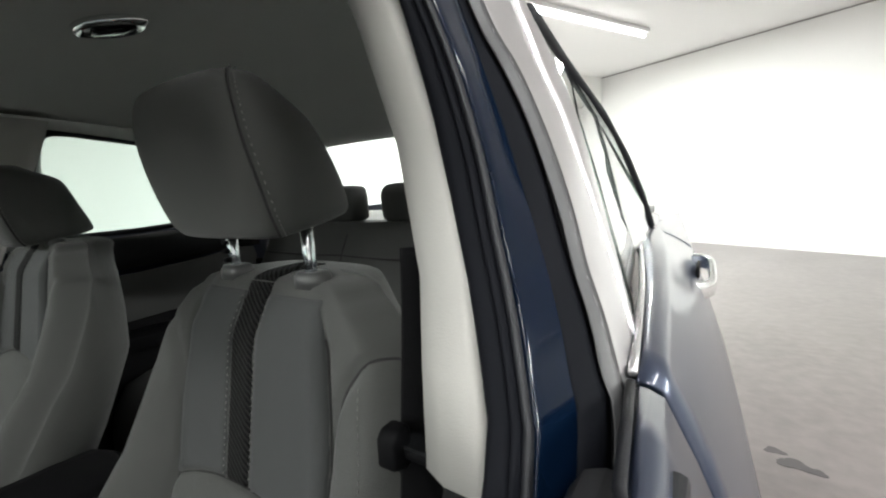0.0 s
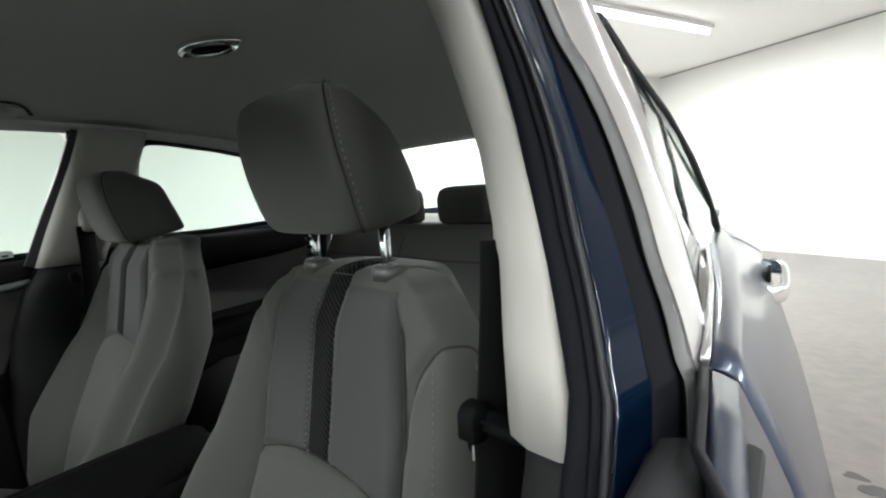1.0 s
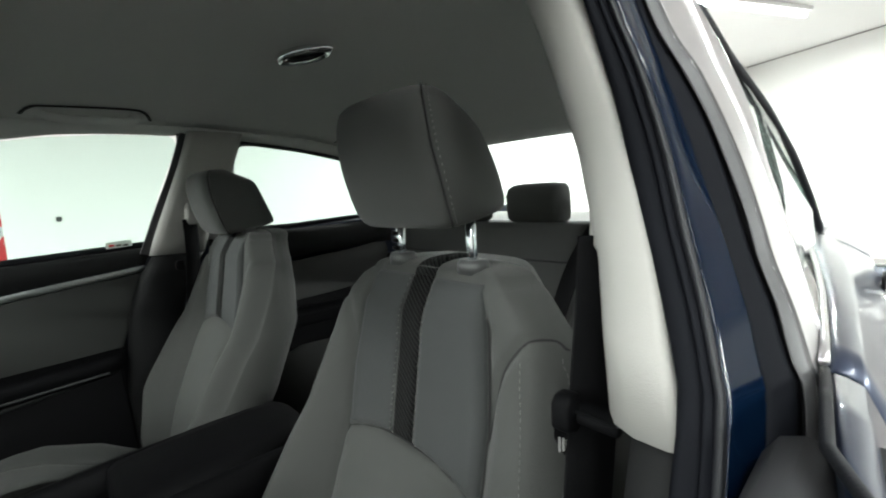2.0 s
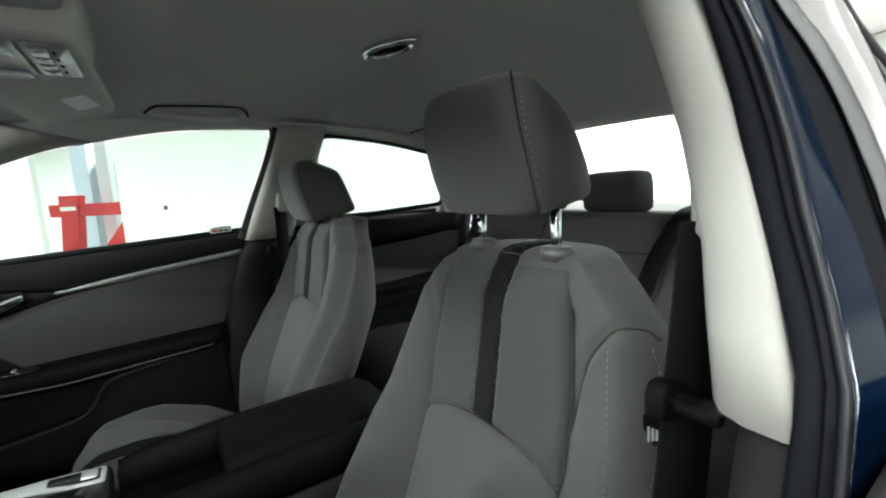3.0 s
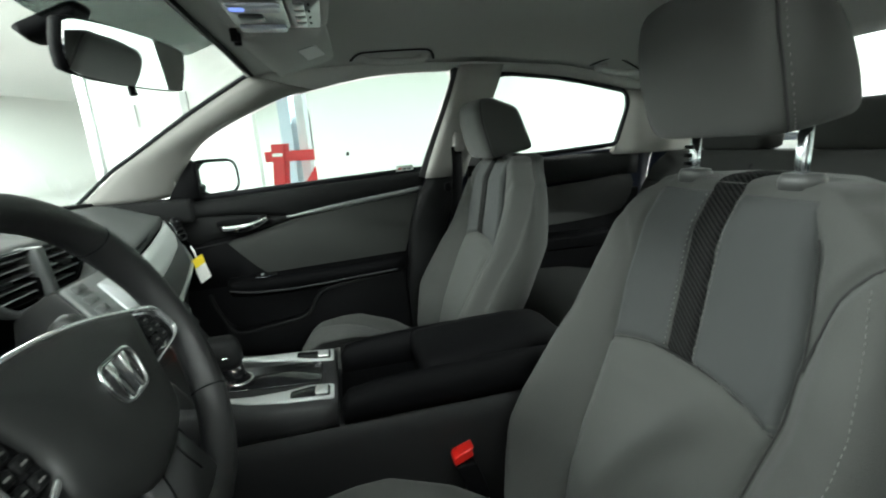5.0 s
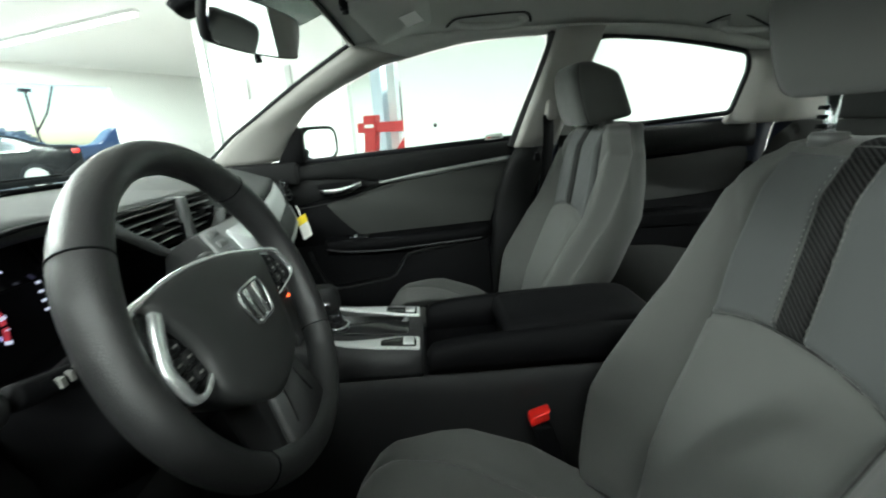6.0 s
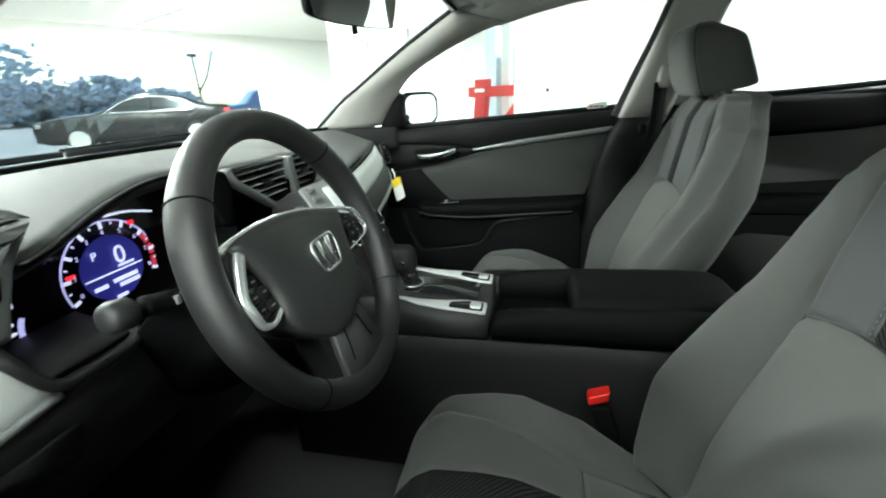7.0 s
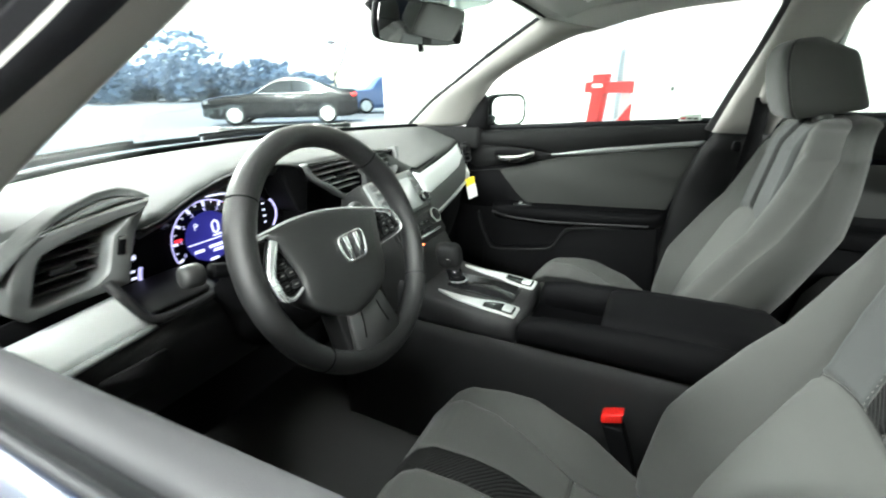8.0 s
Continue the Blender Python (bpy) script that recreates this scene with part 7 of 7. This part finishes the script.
# ---------------------------------------------------------------- outdoors
def far_car(name, label, loc, heading, body, length=4.8, suv=False):
    c = thing(name, label, "car", "parked cars")
    c.matrix_world = Matrix.Translation(loc) @ Matrix.Rotation(heading, 4, 'Z')
    L = length / 2
    side = [(-L, 0.40), (-L * 1.0, 0.66), (-L * 0.985, 0.76), (-L * 0.90, 0.85), (-L * 0.64, 0.94), (-L * 0.42, 0.985), (-L * 0.30, 1.10), (-L * 0.14, 1.32), (0.0, 1.43), (L * 0.16, 1.465), (L * 0.34, 1.44), (L * 0.52, 1.32), (L * 0.70, 1.14), (L * 0.78, 1.09), (L * 0.95, 1.06), (L * 0.99, 0.98), (L, 0.70), (L * 0.98, 0.40), (L * 0.6, 0.24), (-L * 0.6, 0.24)]
    if suv:
        side = [(-L, 0.45), (-L, 0.85), (-L * 0.93, 0.98), (-L * 0.5, 1.06), (-L * 0.32, 1.5), (-L * 0.2, 1.62), (L * 0.05, 1.66), (L * 0.16, 1.55), (L * 0.22, 1.12), (L * 0.96, 1.10), (L, 1.0), (L, 0.45), (L * 0.6, 0.3), (-L * 0.6, 0.3)]
    side = [(p.x, p.z) for p in smoothpath([(x, 0, z) for x, z in side], 3, closed=True)]
    def wide(z):
        return 0.90 - 0.03 * max(0.0, 0.6 - z) - 0.36 * max(0.0, z - 0.92) ** 1.2
    def top(x):
        hits = [lerp(p[1], q[1], (x - p[0]) / (q[0] - p[0])) for p, q in zip(side, side[1:] + side[:1]) if (p[0] - x) * (q[0] - x) <= 0 and abs(q[0] - p[0]) > 1e-6]
        return max(hits) if hits else 0.6
    rings = []
    for i in range(61):
        x = L * 0.999 * math.sin(math.pi * (i / 60 - 0.5))
        nose = 1 - 0.16 * smoothstep(0.70, 1.0, abs(x) / L) ** 2
        z0, z1 = lerp(0.22, 0.30, smoothstep(0.85, 1.0, abs(x) / L)), max(0.66, top(x))
        half = [(wide(lerp(z0, z1, f)) * nose, lerp(z0, z1, f)) for f in (0.0, 0.2, 0.4, 0.6, 0.75, 0.88, 0.96)]
        half.append((half[-1][0] * 0.92, z1))
        half.append((half[-1][0] * 0.5, z1 + 0.015))
        rings.append([(x, y, z) for y, z in half] + [(x, -y, z) for y, z in reversed(half)])
    part("body", loft(rings), body, c)
    if not suv:
        for sgn in (-1, 1):
            for pts in ([(-0.30 * L, 1.00), (-0.13 * L, 1.24), (0.0, 1.345), (0.145 * L, 1.365), (0.145 * L, 1.00)], [(0.165 * L, 1.00), (0.165 * L, 1.365), (0.33 * L, 1.34), (0.47 * L, 1.25), (0.60 * L, 1.06), (0.55 * L, 1.00)]):
                bm = loft([[(x, sgn * (wide(z) + d), z) for x, z in pts] for d in (-0.01, 0.012)])
                part("side_window", bm, CARGLASS, c, "sky-reflecting side window", smooth=False)
            part("window_trim", tube([(x, sgn * (wide(z) + 0.012), z) for x, z in ((-0.32 * L, 0.985), (-0.13 * L, 1.265), (0.0, 1.37), (0.16 * L, 1.39), (0.34 * L, 1.365), (0.49 * L, 1.27), (0.63 * L, 1.06), (0.56 * L, 0.985), (0.15 * L, 0.978), (-0.32 * L, 0.985))], 0.014, 6), BEZEL, c, "bright window trim")
            part("tail_lamp", boxm(L * 0.88, L * 0.985, *sorted((sgn * 0.62, sgn * 0.80)), 0.86, 0.97), REDPL, c, "red tail lamp", bev=0.02)
            part("head_lamp", boxm(-L * 0.97, -L * 0.80, *sorted((sgn * 0.55, sgn * 0.80)), 0.68, 0.79), SILVER, c, "pale head lamp", bev=0.02)
            part("door_line", boxm(0.150 * L, 0.160 * L, *sorted((sgn * 0.895, sgn * 0.902)), 0.35, 0.98), RUBBER, c, smooth=False)
    for x in (-L * 0.60, L * 0.58):
        for sgn in (-1, 1):
            w = part("wheel", move(tube([(0, -0.10, 0), (0, -0.08, 0), (0, 0.08, 0), (0, 0.10, 0)], 0.33, 24), Matrix.Translation((x, sgn * 0.83, 0.33))), RUBBER, c, "black tyre")
            part("rim", move(tube([(0, -0.115, 0), (0, 0.115, 0)], 0.235, 20), Matrix.Translation((x, sgn * 0.83, 0.33))), SILVER, w, "bright wheel rim", smooth=False)
    return c
CARGLASS = mat("bright_reflecting_car_glass", (0.07, 0.08, 0.09), 0.12, metal=0.85, var=0.1)
BLACKPAINT = mat("black_car_paint", (0.006, 0.0065, 0.008), 0.25, coat=0.12, var=0.1, spec=0.25)
BLUEPAINT = mat("mid_blue_car_paint", (0.05, 0.085, 0.18), 0.3, coat=0.4, var=0.1)
far_car("parked_sedan", "black parked sedan in the yard outside", (-10.75, -10.35, -0.02), math.atan2(11.05 - 8.71, 11.07 - 9.24) * -1 + math.pi, BLACKPAINT, 4.9)
far_car("parked_pickup", "blue pickup parked behind the sedan", (-17.8, -10.4, -0.02), -0.75 + math.pi, BLUEPAINT, 5.2, suv=True)

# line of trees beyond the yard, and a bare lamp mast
# the pale blue tree colour has the veiling haze painted in
HAZE_FOLIAGE = mat("haze_painted_foliage", (0.40, 0.45, 0.52), 0.9, var=0.12, vscale=0.5)
random.seed(11)
verts, faces = [], []
def leaf_clump(cx, cy, cz, r):
    """A ragged tuft of crossed blades."""
    for i in range(5):
        a, e = random.uniform(0, 6.28), random.uniform(-0.8, 1.2)
        u = Vector((math.cos(a), math.sin(a), math.sin(e) * 0.6)) * r * random.uniform(0.6, 1.1)
        w = Vector((-math.sin(a) * 0.5, math.cos(a) * 0.5, random.uniform(0.4, 1.0))) * r * 0.6
        c = Vector((cx, cy, cz)) + Vector((random.uniform(-r, r), random.uniform(-r, r), random.uniform(-r, r))) * 0.4
        n = len(verts)
        verts.extend([tuple(c - u - w * 0.4), tuple(c + u * 0.3 - w), tuple(c + u), tuple(c + w), tuple(c - u * 0.5 + w * 0.7)])
        faces.append((n, n + 1, n + 2, n + 3, n + 4))
for i in range(46):
    az = radians(lerp(-22, -49, i / 45) + random.uniform(-0.4, 0.4))
    d = random.uniform(52, 66)
    x, y = 0.8 + d * math.sin(az), 1.4 - d * math.cos(az)
    h = random.uniform(2.7, 4.1) * (1.65 if i in (19, 20, 23) else 1.0) * (0.8 if i > 36 else 1)
    for k in range(10):
        verts_n = len(verts)
        z0, z1, w = h * 0.5 * k / 10, h * 0.5 * (k + 1) / 10, 0.10
        verts.extend([(x - w, y, z0), (x + w, y, z0), (x + w * 0.8, y, z1), (x - w * 0.8, y, z1)])
        faces.append((verts_n, verts_n + 1, verts_n + 2, verts_n + 3))
    for k in range(230):
        t = random.random() ** 1.3
        spread = h * 0.42 * math.sin(math.pi * min(1, 0.25 + 0.75 * (1 - t))) + 0.2
        leaf_clump(x + random.gauss(0, spread * 0.6), y + random.gauss(0, spread * 0.6), h * (0.08 + 0.92 * t), random.uniform(0.20, 0.45))
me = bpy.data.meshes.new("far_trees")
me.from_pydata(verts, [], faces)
me.materials.append(HAZE_FOLIAGE)
tagged(new("far_trees", me), "row of trees beyond the yard, pale haze painted into their colour", "trees", "", "stuff")
MASTGREY = mat("weathered_mast_metal", (0.07, 0.06, 0.065), 0.7, var=0.2)
mast = thing("lamp_mast", "thin grey mast with two leaning arms in the yard", "lamp mast")
mx, my = 0.8 + 40 * math.sin(radians(-50.5)), 1.4 - 40 * math.cos(radians(-50.5))
part("pole", tube([(mx, my, 0), (mx, my, 4.6)], 0.07, 8), MASTGREY, mast, "grey mast pole")
part("arm", tube([(mx, my, 2.0), (mx - 0.5, my + 0.6, 3.2), (mx - 0.9, my + 1.1, 4.9)], 0.065, 8), MASTGREY, mast, "grey leaning arm")
part("lamp_head", boxm(mx - 0.3, mx + 0.3, my - 0.2, my + 0.2, 4.5, 4.7), MASTGREY, mast, bev=0.03)
